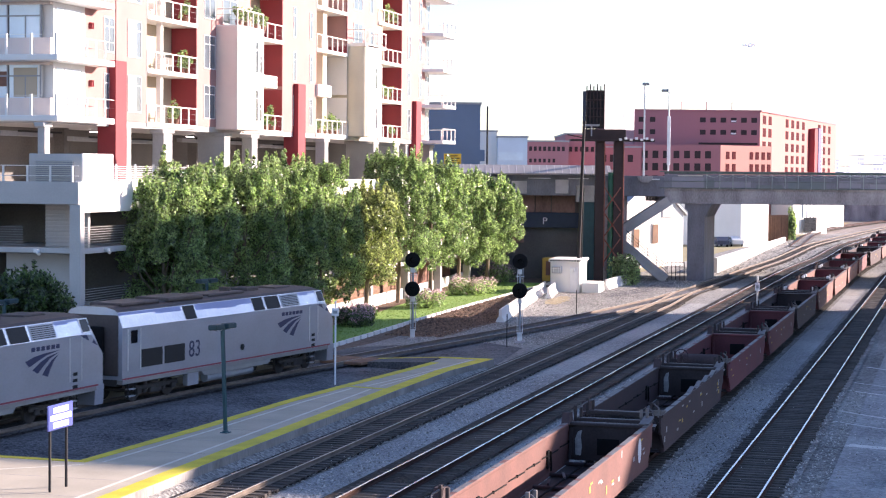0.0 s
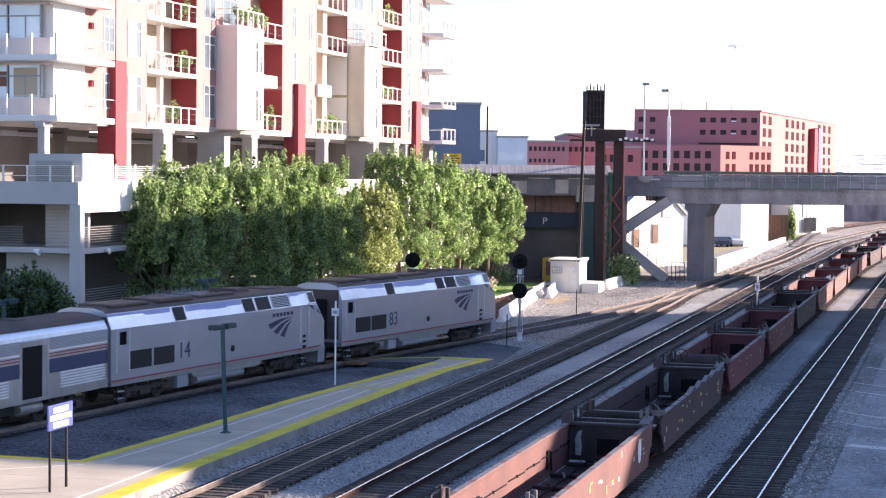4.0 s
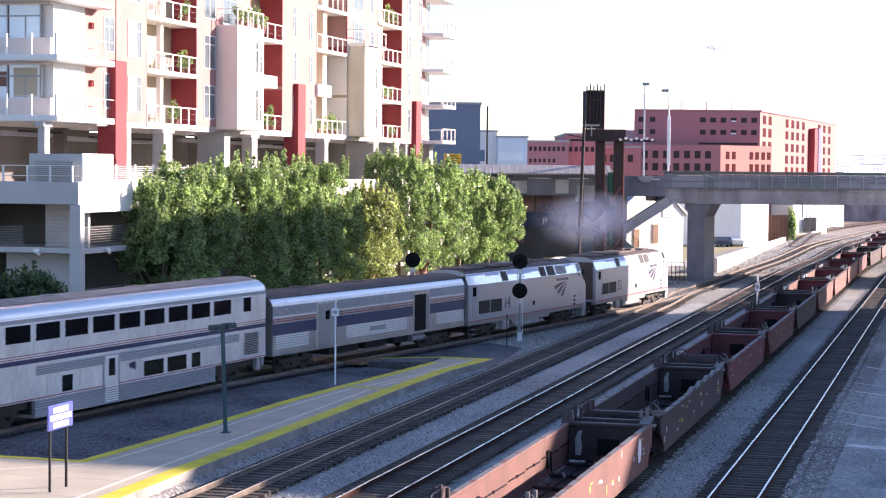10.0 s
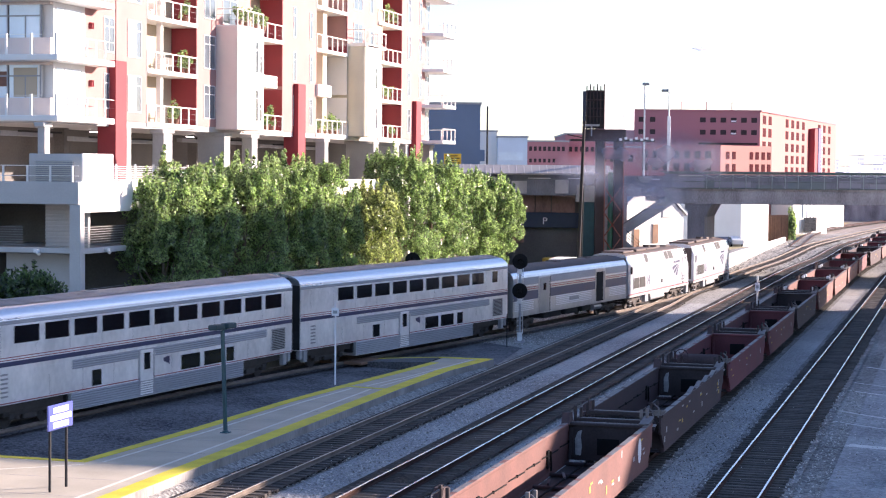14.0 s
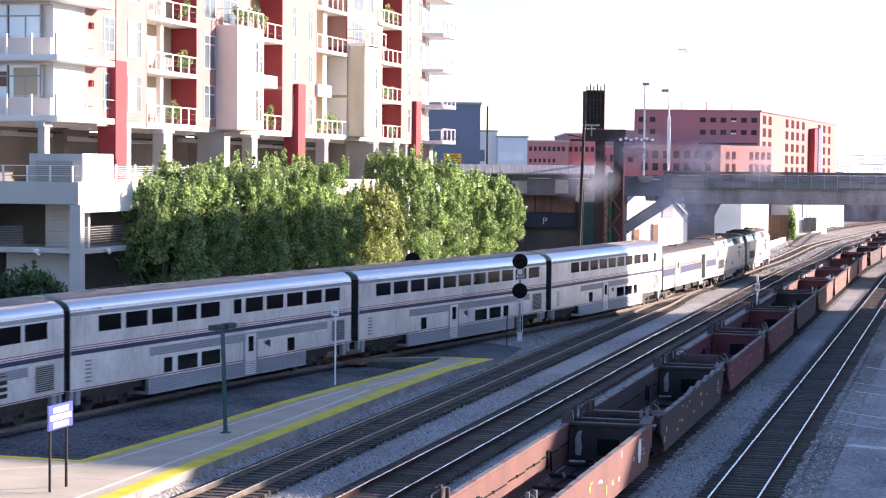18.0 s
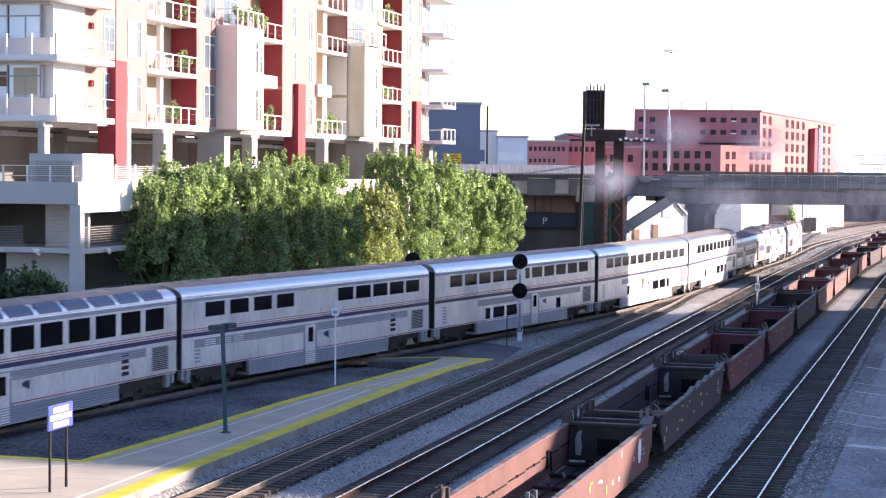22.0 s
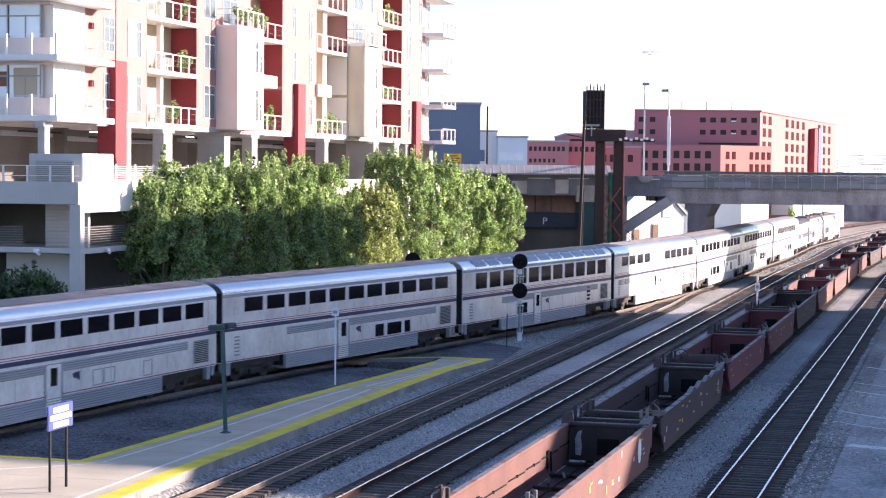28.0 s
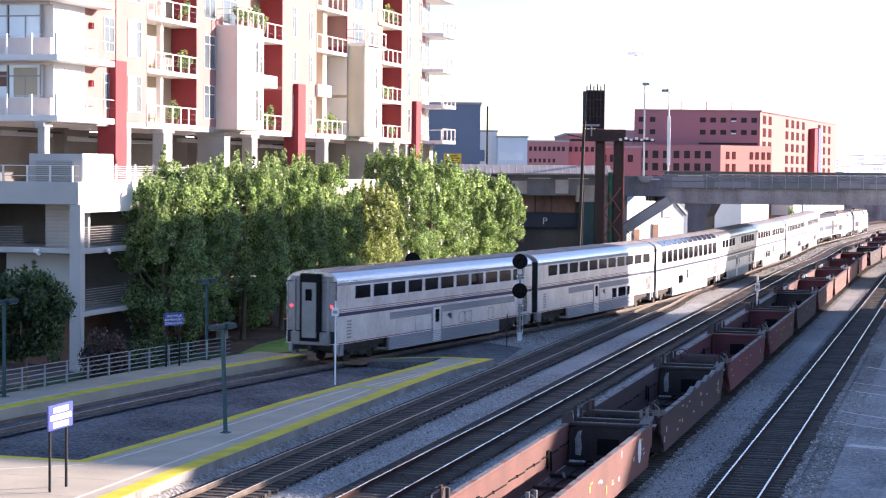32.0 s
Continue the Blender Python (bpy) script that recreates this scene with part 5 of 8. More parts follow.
# pillars under the house
for y, wy, x1, dp in ((88.95, .6, -46.6, .42), (104.3, 1.3, -46.7, .75), (113.9, 1.0, -46.7, 1.9), (118.8, 1.05, -46.7, .75), (133.75, .85, -46.7, .75), (145.6, 1.1, -46.6, 2.4),
                      (151.6, 1.3, -46.7, 1.4), (157.0, 1.6, -47.3, 1.6), (163.5, 1.2, -47.0, .8)):
    m = Mesh()
    m.box(x1 - dp, x1, y, y + wy, 9.05, 12.56, bev=.03)
    part("pillar", m, M_CONCRETE, apt)
    m = Mesh()
    m.box(x1 - dp - .1, x1 + .05, y - .22, y + wy + .22, 12.3, 12.56, bev=.04)
    part("pillar_cap", m, M_CONCRETE, apt)
# ducts, lamps and conduits under the soffit
for y0, y1, x, z in ((91.0, 97.0, -50.5, 11.9), (100.5, 112.0, -51.0, 11.75), (115.5, 127.0, -50.6, 11.95), (130.5, 144.0, -50.8, 11.8)):
    part("duct", Mesh().box(x - .2, x + .2, y0, y1, z, z + .28, bev=.03), M_GREY_PAINT, apt)
    part("pipe", Mesh().cyl((x + 1.0, y0 + .5, z + .25), (x + 1.0, y1 - .5, z + .25), .06, n=6), M_DARK, apt)
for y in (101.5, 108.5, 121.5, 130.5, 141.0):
    part("inner_column", Mesh().box(-52.6, -51.9, y, y + .6, 9.05, 12.56), M_SHADE_CONC, apt)
for yy in (97, 103.5, 118):
    m = Mesh()
    m.box(-51.2, -51.1, yy, yy + 1.2, 12.34, 12.38)
    part("tube_lamp", m, glow("tube_white", (1, .97, .9), 3.0) if yy == 97 else bpy.data.materials["tube_white"], apt)

# ---- parking garage under and before the house ----
gar = thing("parking_garage", "pale concrete parking garage with open decks and louvres", "parking garage")


def gpart(nm, mt, *b, bev=.02, label=""):
    m = Mesh()
    m.box(*b, bev=bev)
    return part(nm, m, mt, gar, label)


gpart("deck", M_GARAGE, -75, -44.05, 87.75, 172, 8.75, 9.05)
gpart("deck", M_GARAGE, -75, -44.05, 87.75, 172, 5.72, 5.95)
gpart("parapet", M_GARAGE, -75, -43.95, 87.55, 87.85, 8.28, 9.45)
# White puts the sunlight into the parapet's track side.
gpart("parapet", M_WHITE, -44.25, -43.93, 87.85, 172, 7.85, 9.5)
gpart("edge_beam", M_GARAGE, -75, -43.95, 87.6, 87.85, 5.74, 6.02)
gpart("edge_beam", M_GARAGE, -44.2, -43.93, 87.85, 172, 5.70, 6.0)
for i, y in enumerate((87.6, 97.4, 107.2, 117.0, 126.8, 136.6, 146.4, 156.2, 166.0)):
    gpart("column", M_GARAGE, -44.42, -43.80, y - .12, y + .36, -.4, 8.27 if i == 0 else 7.84)
for x in (-52.5, -61.0, -69.5):
    gpart("column", M_GARAGE, x - .35, x + .35, 87.50, 88.3, -.4, 8.27)
# Shade between the decks is put into these dark inner walls.
gpart("inner_wall", M_SHADE_CONC, -75, -44.6, 96, 96.3, -.4, 8.8)
gpart("inner_wall", M_SHADE_CONC, -50.2, -49.9, 96, 170, -.4, 8.8)
gpart("stair_wall", M_GARAGE, -47.2, -44.7, 90.2, 90.45, 5.95, 8.75, label="pale ribbed panel between the decks")
for i in range(14):
    gpart("rib", M_GARAGE, -47.2, -44.7, 90.15, 90.2, 6.0 + i * .195, 6.13 + i * .195, bev=.01)
gpart("deck", M_GARAGE, -75, -44.05, 87.75, 172, 2.44, 2.66)
gpart("edge_beam", M_GARAGE, -75, -43.95, 87.6, 87.85, 2.44, 2.72)
gpart("edge_beam", M_GARAGE, -44.2, -43.93, 87.85, 172, 2.44, 2.72)
gpart("base_wall", M_BRICK, -75, -45.4, 90.2, 90.5, -.4, 2.36)
gpart("base_wall", M_BRICK, -46.5, -46.2, 90.5, 168, -.4, 2.36)
gpart("stair_wall", M_GARAGE, -49.2, -44.7, 89.6, 89.85, 2.66, 5.62, label="pale ribbed panel between the decks")
# louvred plant box on the upper deck, sunlight on its side painted white
gpart("plant_box", M_GARAGE, -47.0, -44.0, 88.0, 91.6, 9.05, 10.9)
gpart("plant_box_face", M_WHITE, -44.02, -43.92, 88.0, 91.6, 9.4, 10.92)
gpart("louvre_back", M_GREY_PAINT, -46.6, -44.5, 87.97, 88.02, 9.35, 10.55, bev=0)
for i in range(11):
    gpart("louvre", M_GARAGE, -46.65, -44.45, 87.88, 87.99, 9.4 + i * .108, 9.455 + i * .108, bev=.008)
for x in (-46.9, -45.6, -44.35, -48.3, -49.7, -51.1):
    gpart("rail_post", M_WHITE, x - .05, x + .05, 87.6, 87.7, 9.4, 10.3, bev=.01)
for z in (9.75, 10.28):
    gpart("rail", M_WHITE, -60, -44.0, 87.62, 87.68, z - .02, z + .02, bev=.005)
# wire rails between the decks and on top of the parapet
for i in range(8):
    gpart("wire_rail", M_LOUVRE, -52.4, -47.2, 87.7, 87.73, 6.15 + i * .13, 6.18 + i * .13, bev=0)
    gpart("wire_rail", M_LOUVRE, -44.1, -44.07, 88.4, 97.3, 6.15 + i * .13, 6.18 + i * .13, bev=0)
    gpart("wire_rail", M_LOUVRE, -44.1, -44.07, 88.4, 97.3, 2.9 + i * .13, 2.93 + i * .13, bev=0)
    gpart("wire_rail", M_ALU, -44.1, -44.06, 91.7, 126, 9.55 + i * .10, 9.575 + i * .10, bev=0)
for y in np.arange(92.2, 126, 2.4):
    gpart("rail_post", M_ALU, -44.13, -44.03, y, y + .09, 9.5, 10.4, bev=.01)
for x, y in ((-46.3, 87.5), (-43.8, 90.6)):
    m = Mesh()
    m.box(x - .14, x + .14, y - .12, y + .12, 5.75, 5.95, bev=.03)
    m.cyl((x, y, 5.85), (x + .25, y - .2, 5.7), .09, n=8)
    part("floodlight", m, M_WHITE, gar)
m = Mesh()
m.cyl((-45.2, 95, 9.0), (-45.2, 95, 9.75), .16, .04, n=8)
m.box(-45.4, -45.0, 94.8, 95.2, 9.0, 9.06)
single("traffic_cone", m, M_RED, "red traffic cone on the garage deck", "traffic cone")


# ---- road bridge, built across the view ----
br = thing("road_bridge", "weathered concrete road bridge with a railing, crossing over the tracks", "bridge", VIEW_POSE)


def bp(nm, mt, *b, bev=.03, label="", par=None):
    m = Mesh()
    m.box(*b, bev=bev)
    return part(nm, m, mt, par or br, label)


D0, D1 = 182.0, 199.0
# Stained fascia concrete; on the piers its darkness carries the deck's shade.
M_UNDER = mat("stained_shaded_concrete", (0.22, 0.225, 0.26), 0.9, var=0.4, scale=0.7, fine=9, bump=0.2, stretch=(1, 1, .4))
M_RAILGREEN = mat("greenish_rail_paint", (0.13, 0.17, 0.15), 0.7, var=0.4, scale=2, bump=0.1)
M_RAILPALE = mat("weathered_green_rail", (0.36, 0.42, 0.40), 0.7, var=0.3, scale=2, bump=0.1)
M_CANOPY = mat("canopy_grey", (0.34, 0.335, 0.345), 0.7, var=0.2, scale=0.6, fine=10, bump=0.1)
M_PANEL = mat("pale_concrete_block", (0.52, 0.50, 0.51), 0.85, var=0.25, scale=0.9, fine=12, bump=0.15)
M_RUSTPANEL = mat("rust_brown_panel", (0.33, 0.20, 0.17), 0.8, var=0.5, scale=1.1, fine=7, bump=0.12, stretch=(1, 1, .4))
bp("deck", M_CONC_DARK, -70, 190, D0 + .3, D1, 8.45, 9.0)
bp("edge_beam", M_CONC_DARK, 21.5, 190, D0, D0 + .7, 7.22, 8.45)
bp("edge_beam", M_CONC_DARK, 21.5, 190, D1 - .7, D1, 7.22, 8.45)
for k in range(5):
    bp("girder", M_CONC_DARK, 21.5, 190, D0 + 2.6 + k * 2.8, D0 + 3.1 + k * 2.8, 7.3, 8.46)
bp("fascia", M_UNDER, 21.5, 190, D0 - .12, D0 + .02, 8.74, 10.08, bev=.02)
bp("fascia_recess", M_CONC_DARK, 21.5, 190, D0 + .12, D0 + .3, 8.44, 8.76, bev=0)
bp("fascia", M_UNDER, 2.0, 21.5, D0 - .12, D0 + .3, 7.9, 9.9)
bp("kerb", M_CONC_DARK, -70, 21.5, D0 - .06, D0 + .3, 9.70, 9.84)
bp("coping", M_RAILGREEN, 21.5, 190, D0 - .14, D0 + .3, 10.10, 10.36)
# rail posts and drooping cable on the outer face
for i in range(62):
    x = 25.6 + i * 1.27
    bp("railing_post", M_RAILPALE, x - .035, x + .035, D0 - .2, D0 - .12, 8.72, 10.12, bev=.01)
    sag = [(x + 1.27 * f, 10.06 - .22 * 4 * f * (1 - f)) for f in (0, .17, .33, .5, .67, .83, 1)]
    part("cable", Mesh().prism([(a, c - .05) for a, c in sag] + sag[::-1], D0 - .235, D0 - .19), M_RAILPALE, br)
for z, h in ((10.33, .06), (9.40, .02), (8.74, .04)):
    bp("railing_bar", M_RAILGREEN, 21.0, 190, D0 - .19, D0 - .13, z - h, z + h, bev=.01)
m = Mesh()
m.prism([(18.8, 9.86), (18.95, 9.5), (19.3, 9.25), (19.9, 9.25), (20.2, 9.5), (20.35, 9.86)][::-1], D0 - .75, D0 - .1)
part("corbel", m, M_CONC_DARK, br, "concrete corbel carrying a light mast")
M_PATCH = mat("painted_over_patch", (0.30, 0.30, 0.34), 0.85, var=0.12, scale=0.8, bump=0.1)
M_TEALISH = mat("greenish_paint_patch", (0.19, 0.22, 0.23), 0.85, var=0.2, scale=0.8, bump=0.1)
for x0, x1, z0, z1, mt in ((22.2, 25.3, 8.8, 9.8, M_PATCH), (44.5, 49.0, 8.85, 9.3, M_PATCH), (26.4, 29.9, 8.85, 9.45, M_PATCH), (33.5, 37.2, 8.8, 9.5, M_TEALISH), (25.4, 26.3, 8.8, 9.6, M_TEALISH), (41.5, 43.6, 8.8, 9.25, M_PATCH), (38.5, 40.6, 8.9, 9.55, M_PATCH),
                           (30.4, 33.0, 8.8, 9.1, M_TEALISH)):
    bp("paint_patch", mt, x0, x1, D0 - .135, D0 - .115, z0, z1, bev=0)
bp("graffiti_bars", M_WHITE_LINE, 22.8, 25.2, D0 - .135, D0 - .118, 9.9, 10.0, bev=0)
# piers with flaring heads in line with the tracks, deck shade in their colour
for px_, py_ in ((-26.05, 181.9), (12.0, 193.0)):
    m = Mesh()
    m.prism([(0, -.4), (1.65, -.4), (1.65, 5.9), (2.35, 7.24), (-.3, 7.24), (-.3, 6.7), (0, 6.5)], 0, 7.6)
    pr = part("pier", m, M_UNDER, br, "concrete pier with a flaring head, deck shade put into its colour")
    pr.matrix_basis = VIEW_POSE.inverted() @ Matrix.Translation((px_, py_, 0))
    m = Mesh()
    m.box(-.3, 2.2, -.3, 9.0, 7.2, 7.32, bev=.02)
    pc = part("bearing_plate", m, M_CONC_DARK, pr)
# abutment side: cladding panels, column, back wall with the openings' shade in its colour
bp("abutment", M_SHADE_CONC, -30, 17.4, D0 + 2.6, D0 + 3.6, -.4, 8.5)
bp("return_wall", M_CONC_DARK, 17.2, 18.0, D0 + 1.0, D1, -.4, 8.5)
for i, (x0, x1, z0, z1) in enumerate(((6.6, 9.0, 6.2, 8.2), (9.1, 10.6, 6.0, 8.2), (10.7, 13.0, 6.1, 8.1), (6.5, 8.0, 3.2, 6.0))):
    bp("cladding", M_RUSTPANEL, x0, x1, D0 + 2.3, D0 + 2.6, z0, z1, label="rust brown cladding panel")
M_NAVY = mat("navy_board", (0.03, 0.045, 0.08), 0.6, var=0.2, bump=0.05)
pb = bp("parking_board", M_NAVY, 7.2, 13.4, D0 + 2.0, D0 + 2.2, 4.7, 6.2, label="dark blue fascia over the parking entrance with a white letter P")
digits(pb, "P", pose(10.0, D0 + 1.98, 5.05, 90, 0, 0), .95, M_SIGN_WHITE)
bp("abutment_column", M_TEAL, 13.6, 14.9, D0 - .2, D0 + 1.0, -.4, 7.9, label="blue-green painted column under the deck edge")
bp("abutment_cap", M_CONCRETE, 12.9, 15.6, D0 - .3, D0 + 1.2, 7.3, 8.9)
bp("abutment_column", M_CONC_DARK, 15.4, 16.4, D0 + .4, D0 + 1.6, -.4, 8.5)
for x0, x1 in ((8.2, 10.4), (12.1, 14.1), (20.2, 21.0)):
    bp("light_ledge", M_SIGN_WHITE, x0, x1, D0 - .4, D0 - .1, 9.52, 9.62, bev=.01)
for i in range(12):
    x = -6 + i * 1.05
    bp("railing_post", M_WHITE, x - .05, x + .05, D0 - 2.2, D0 - 2.1, 9.6, 10.5, bev=.01)
for x0, x1, z0, z1 in ((6.6, 8.1, 8.05, 9.3), (10.85, 12.15, 8.1, 9.45), (3.8, 5.4, 8.1, 9.3)):
    bp("concrete_block", M_PANEL, x0, x1, D0 - .3, D0 - .1, z0, z1, label="pale grey concrete block")
m = Mesh()
m.prism([(D0 - 1.6, 9.95), (D0 + .35, 10.78), (D0 + .35, 10.86), (D0 - 1.6, 10.05)], -3, 16.2, "x")
part("canopy", m, M_CANOPY, br, "pale ribbed canopy along the bridge approach")
for i in range(26):
    x = -2.6 + i * .74
    m = Mesh()
    m.prism([(D0 - 1.62, 10.05), (D0 + .35, 10.866), (D0 + .35, 10.872), (D0 - 1.62, 10.062)], x, x + .08, "x")
    part("canopy_rib", m, M_PANEL, br)
# ramp rising to the bridge at the far left
m = Mesh()
m.prism([(-40, 9.2), (17, 9.9), (17, 10.45), (4, 10.75), (-40, 10.7)], D0 + .4, D0 + .9)
part("ramp_wall", m, M_WHITE, br, "pale sloped parapet of the approach ramp")
# Ramp base in the same concrete, darkened in colour for shade.
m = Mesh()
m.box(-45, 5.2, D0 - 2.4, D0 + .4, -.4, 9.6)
part("ramp_base", m, M_SHADE_CONC, br)
# stair flights beside the pier
st = thing("bridge_stair", "concrete zigzag stair with rails beside the bridge pier", "stair", VIEW_POSE)


def flight(p0, p1, w0, w1, th):
    (x0, z0), (x1, z1) = p0, p1
    m = Mesh()
    dx, dz = x1 - x0, z1 - z0
    ln = math.hypot(dx, dz)
    nx, nz = -dz / ln * th / 2, dx / ln * th / 2
    m.prism([(x0 - nx, z0 - nz), (x1 - nx, z1 - nz), (x1 + nx, z1 + nz), (x0 + nx, z0 + nz)] if dx > 0 else
            [(x1 + nx, z1 + nz), (x1 - nx, z1 - nz), (x0 - nx, z0 - nz), (x0 + nx, z0 + nz)][::-1], w0, w1)
    return m


part("flight", flight((17.2, 4.4), (21.9, 7.5), 181.3, 183.2, .95), M_CONCRETE, st)
part("flight", flight((17.2, 3.4), (21.6, -.1), 180.6, 182.6, .95), M_CONCRETE, st)
m = Mesh()
m.box(16.6, 17.7, 180.6, 183.2, 2.9, 4.9, bev=.05)
part("landing", m, M_CONC_DARK, st)
for k in range(3):
    m = Mesh()
    m.cyl((17.6, 180.7, 4.1 + k * .3), (21.6, 180.7, .75 + k * .3), .025, n=6)
    part("handrail", m, M_DARK, st)
for k in range(5):
    m = Mesh()
    m.cyl((18 + k * .9, 180.7, 3.3 - k * .76), (18 + k * .9, 180.7, 4.5 - k * .76), .025, n=6)
    part("handrail_post", m, M_DARK, st)
fn = thing("safety_fence", "dark steel fence between the stair foot and the pier", "fence", VIEW_POSE)
for k in range(5):
    m = Mesh()
    m.box(21.9 + k * .42, 21.96 + k * .42, 182.4, 182.46, -.35, 1.5)
    part("post", m, M_DARK, fn)
for z in (.4, 1.0, 1.45):
    m = Mesh()
    m.box(21.9, 23.6, 182.41, 182.45, z, z + .05)
    part("rail", m, M_DARK, fn)

# ---- billboard tower ----
bb = thing("billboard_tower", "tall steel billboard on two dark columns with rusty bracing", "billboard", VIEW_POSE)


def bbp(nm, mt, *b, bev=.02, label=""):
    m = Mesh()
    m.box(*b, bev=bev)
    return part(nm, m, mt, bb, label)


BD = 178.0
M_DARKRED = mat("rusty_column", (0.045, 0.03, 0.03), 0.7, 0.2, var=0.4, scale=1.5, bump=0.15)
M_BRACE = mat("rust_red_brace", (0.30, 0.12, 0.09), 0.8, 0.1, var=0.4, scale=2, bump=0.1)
bbp("column", M_DARKRED, 14.45, 15.3, BD, BD + .85, -.4, 13.2)
bbp("column", M_DARKRED, 16.2, 17.1, BD, BD + .85, -.4, 13.2)
for z0 in np.arange(1.6, 8.9, 2.45):
    for a, b in (((15.3, BD, z0), (16.9, BD, z0 + 2.3)), ((16.9, BD, z0), (15.3, BD, z0 + 2.3))):
        m = Mesh()
        m.bar(a, b, .11)
        part("brace", m, M_BRACE, bb)
for x in (15.32, 17.12):
    bbp("edge_angle", M_BRACE, x - .05, x + .05, BD - .12, BD - .02, 1.2, 13.0)
m = Mesh()
m.cyl((16.0, BD + .8, -.3), (16.0, BD + .8, 10.2), .28, n=12)
part("drain_pipe", m, mat("green_pipe", (0.06, 0.22, 0.13), 0.5, bump=0.05), bb, "green painted pipe")
bbp("catwalk", M_DARKRED, 12.0, 20.0, BD - .6, BD + 1.4, 13.15, 13.35)
bbp("upper_frame", M_DARKRED, 13.4, 17.3, BD, BD + .9, 13.35, 14.3)
for i in range(7):
    bbp("flood_lamp", M_SIGN_WHITE, 16.6 + i * .5, 16.85 + i * .5, BD - .9, BD - .6, 13.2 + (.12 if i % 2 else 0), 13.42 + (.12 if i % 2 else 0), bev=.03)
m = Mesh()
m.bar((11.7, BD - .5, 13.75), (14.2, BD - .5, 13.25), .1)
part("catwalk_arm", m, M_DARKRED, bb)
# the board turned away shows its dark back; the other half faces away to the right
bbp("board_back", M_DARK, 13.55, 15.2, BD + .2, BD + .6, 14.35, 18.0, label="dark back of the board with its frame")
for i in range(6):
    bbp("frame_upright", M_DARKRED, 13.5 + i * .33, 13.6 + i * .33, BD + .05, BD + .2, 14.3, 18.4 + .2 * (i % 2))
for i in range(5):
    bbp("frame_rail", M_DARKRED, 13.45, 15.25, BD + .08, BD + .18, 14.6 + i * .8, 14.72 + i * .8)
bbp("board_edge", M_NAVY, 13.2, 13.5, BD + .2, BD + .6, 14.4, 17.9)
m = Mesh()
m.add([(15.3, BD + .3, 14.3), (18.4, BD + 3.2, 14.3), (18.4, BD + 3.2, 18.4), (15.3, BD + .3, 18.4), (15.2, BD + .5, 14.3), (18.3, BD + 3.4, 14.3), (18.3, BD + 3.4, 18.4), (15.2, BD + .5, 18.4)],
      [(0, 1, 2, 3), (5, 4, 7, 6), (0, 4, 5, 1), (3, 2, 6, 7), (1, 5, 6, 2), (4, 0, 3, 7)])
fc = part("board_face", m, M_SIGN_WHITE, bb, "white advertising face with a pale blue figure")
M_PALEBLUE = mat("pale_print", (0.50, 0.56, 0.74), 0.6, var=0.35, scale=1.2, bump=0.02, tint=(0.75, 0.60, 0.66))
m = Mesh()
prof = [(17.0, 14.5), (18.2, 14.6), (18.1, 15.8), (17.85, 17.0), (17.6, 18.0), (17.35, 17.2), (17.2, 16.2), (17.3, 15.4)]
m.add([(x, BD + .26 + (x - 15.3) * .935, z) for x, z in prof], [tuple(range(len(prof)))])
part("printed_figure", m, M_PALEBLUE, fc)

# ---- light masts on the bridge and the wooden utility pole ----
def mast(x, d, z1, head):
    t = thing("light_mast", "tall grey light mast standing on the bridge", "light mast", VIEW_POSE, group="light masts on the bridge")
    m = Mesh()
    m.cyl((x, d, 8.9), (x, d, z1), .12, .07, n=10)
    part("pole", m, M_ALU, t, smooth=40)
    m = Mesh()
    m.box(x - .35 + head, x + .35 + head, d - .25, d + .25, z1 - .05, z1 + .22, bev=.05)
    part("lamp_head", m, M_GREY_PAINT, t)
    m = Mesh()
    m.box(x - .25, x + .25, d - .25, d + .25, 8.4, 9.0, bev=.03)
    part("foot", m, M_CONC_DARK, t)
    return t


mast(19.75, 184.6, 18.85, .12)
t2 = mast(22.25, 185.4, 18.25, -.4)
m = Mesh()
m.box(22.1, 22.42, 185.2, 185.35, 11.0, 15.8, bev=.02)
part("banner", m, M_SIGN_WHITE, t2, "white rolled banner")
up_ = thing("utility_pole", "dark wooden utility pole with a cross arm", "utility pole", VIEW_POSE)
m = Mesh()
m.cyl((11.9, 165, -.35), (12.35, 165, 14.7), .17, .13, n=10)
part("pole", m, M_DARK, up_, smooth=40)
m = Mesh()
m.box(12.2, 13.7, 164.9, 165.05, 14.25, 14.42)
m.box(12.95, 13.05, 164.9, 165.05, 13.4, 14.4)
part("cross_arm", m, M_GREY_PAINT, up_)
m = Mesh()
m.cyl((12.15, 164.75, -.3), (12.38, 164.75, 8.8), .04, n=6)
part("conduit", m, M_DARK, up_)

# ---- behind the bridge ----
ho = thing("white_house", "white stucco house with a pitched roof and brown windows", "house", VIEW_POSE @ pose(20.2, 205.5, 0, 0, 0, 46))
m = Mesh()
m.prism([(0, -.4), (10.3, -.4), (10.3, 5.6), (7.0, 7.9), (2.0, 7.9), (0, 6.8)], 0, 12, "y")
part("wall", m, M_WHITE, ho)
for x, z0, z1 in ((1.6, 1.9, 4.0), (5.0, 2.3, 4.5)):
    m = Mesh()
    m.box(x - .6, x + .6, -.1, .05, z0, z1, bev=.02)
    w_ = part("window", m, M_WHITE, ho)
    m = Mesh()
    m.box(x - .5, x + .5, -.16, -.09, z0 + .06, z1 - .06)
    part("shutter", m, M_WOOD, w_, "brown boarded window")
m = Mesh()
m.prism([(10.7, 5.35), (10.7, 5.6), (7.0, 8.2), (2.0, 8.2), (-.3, 6.9), (-.3, 6.65), (2.0, 7.92), (7.0, 7.92)], -.3, 12.3)
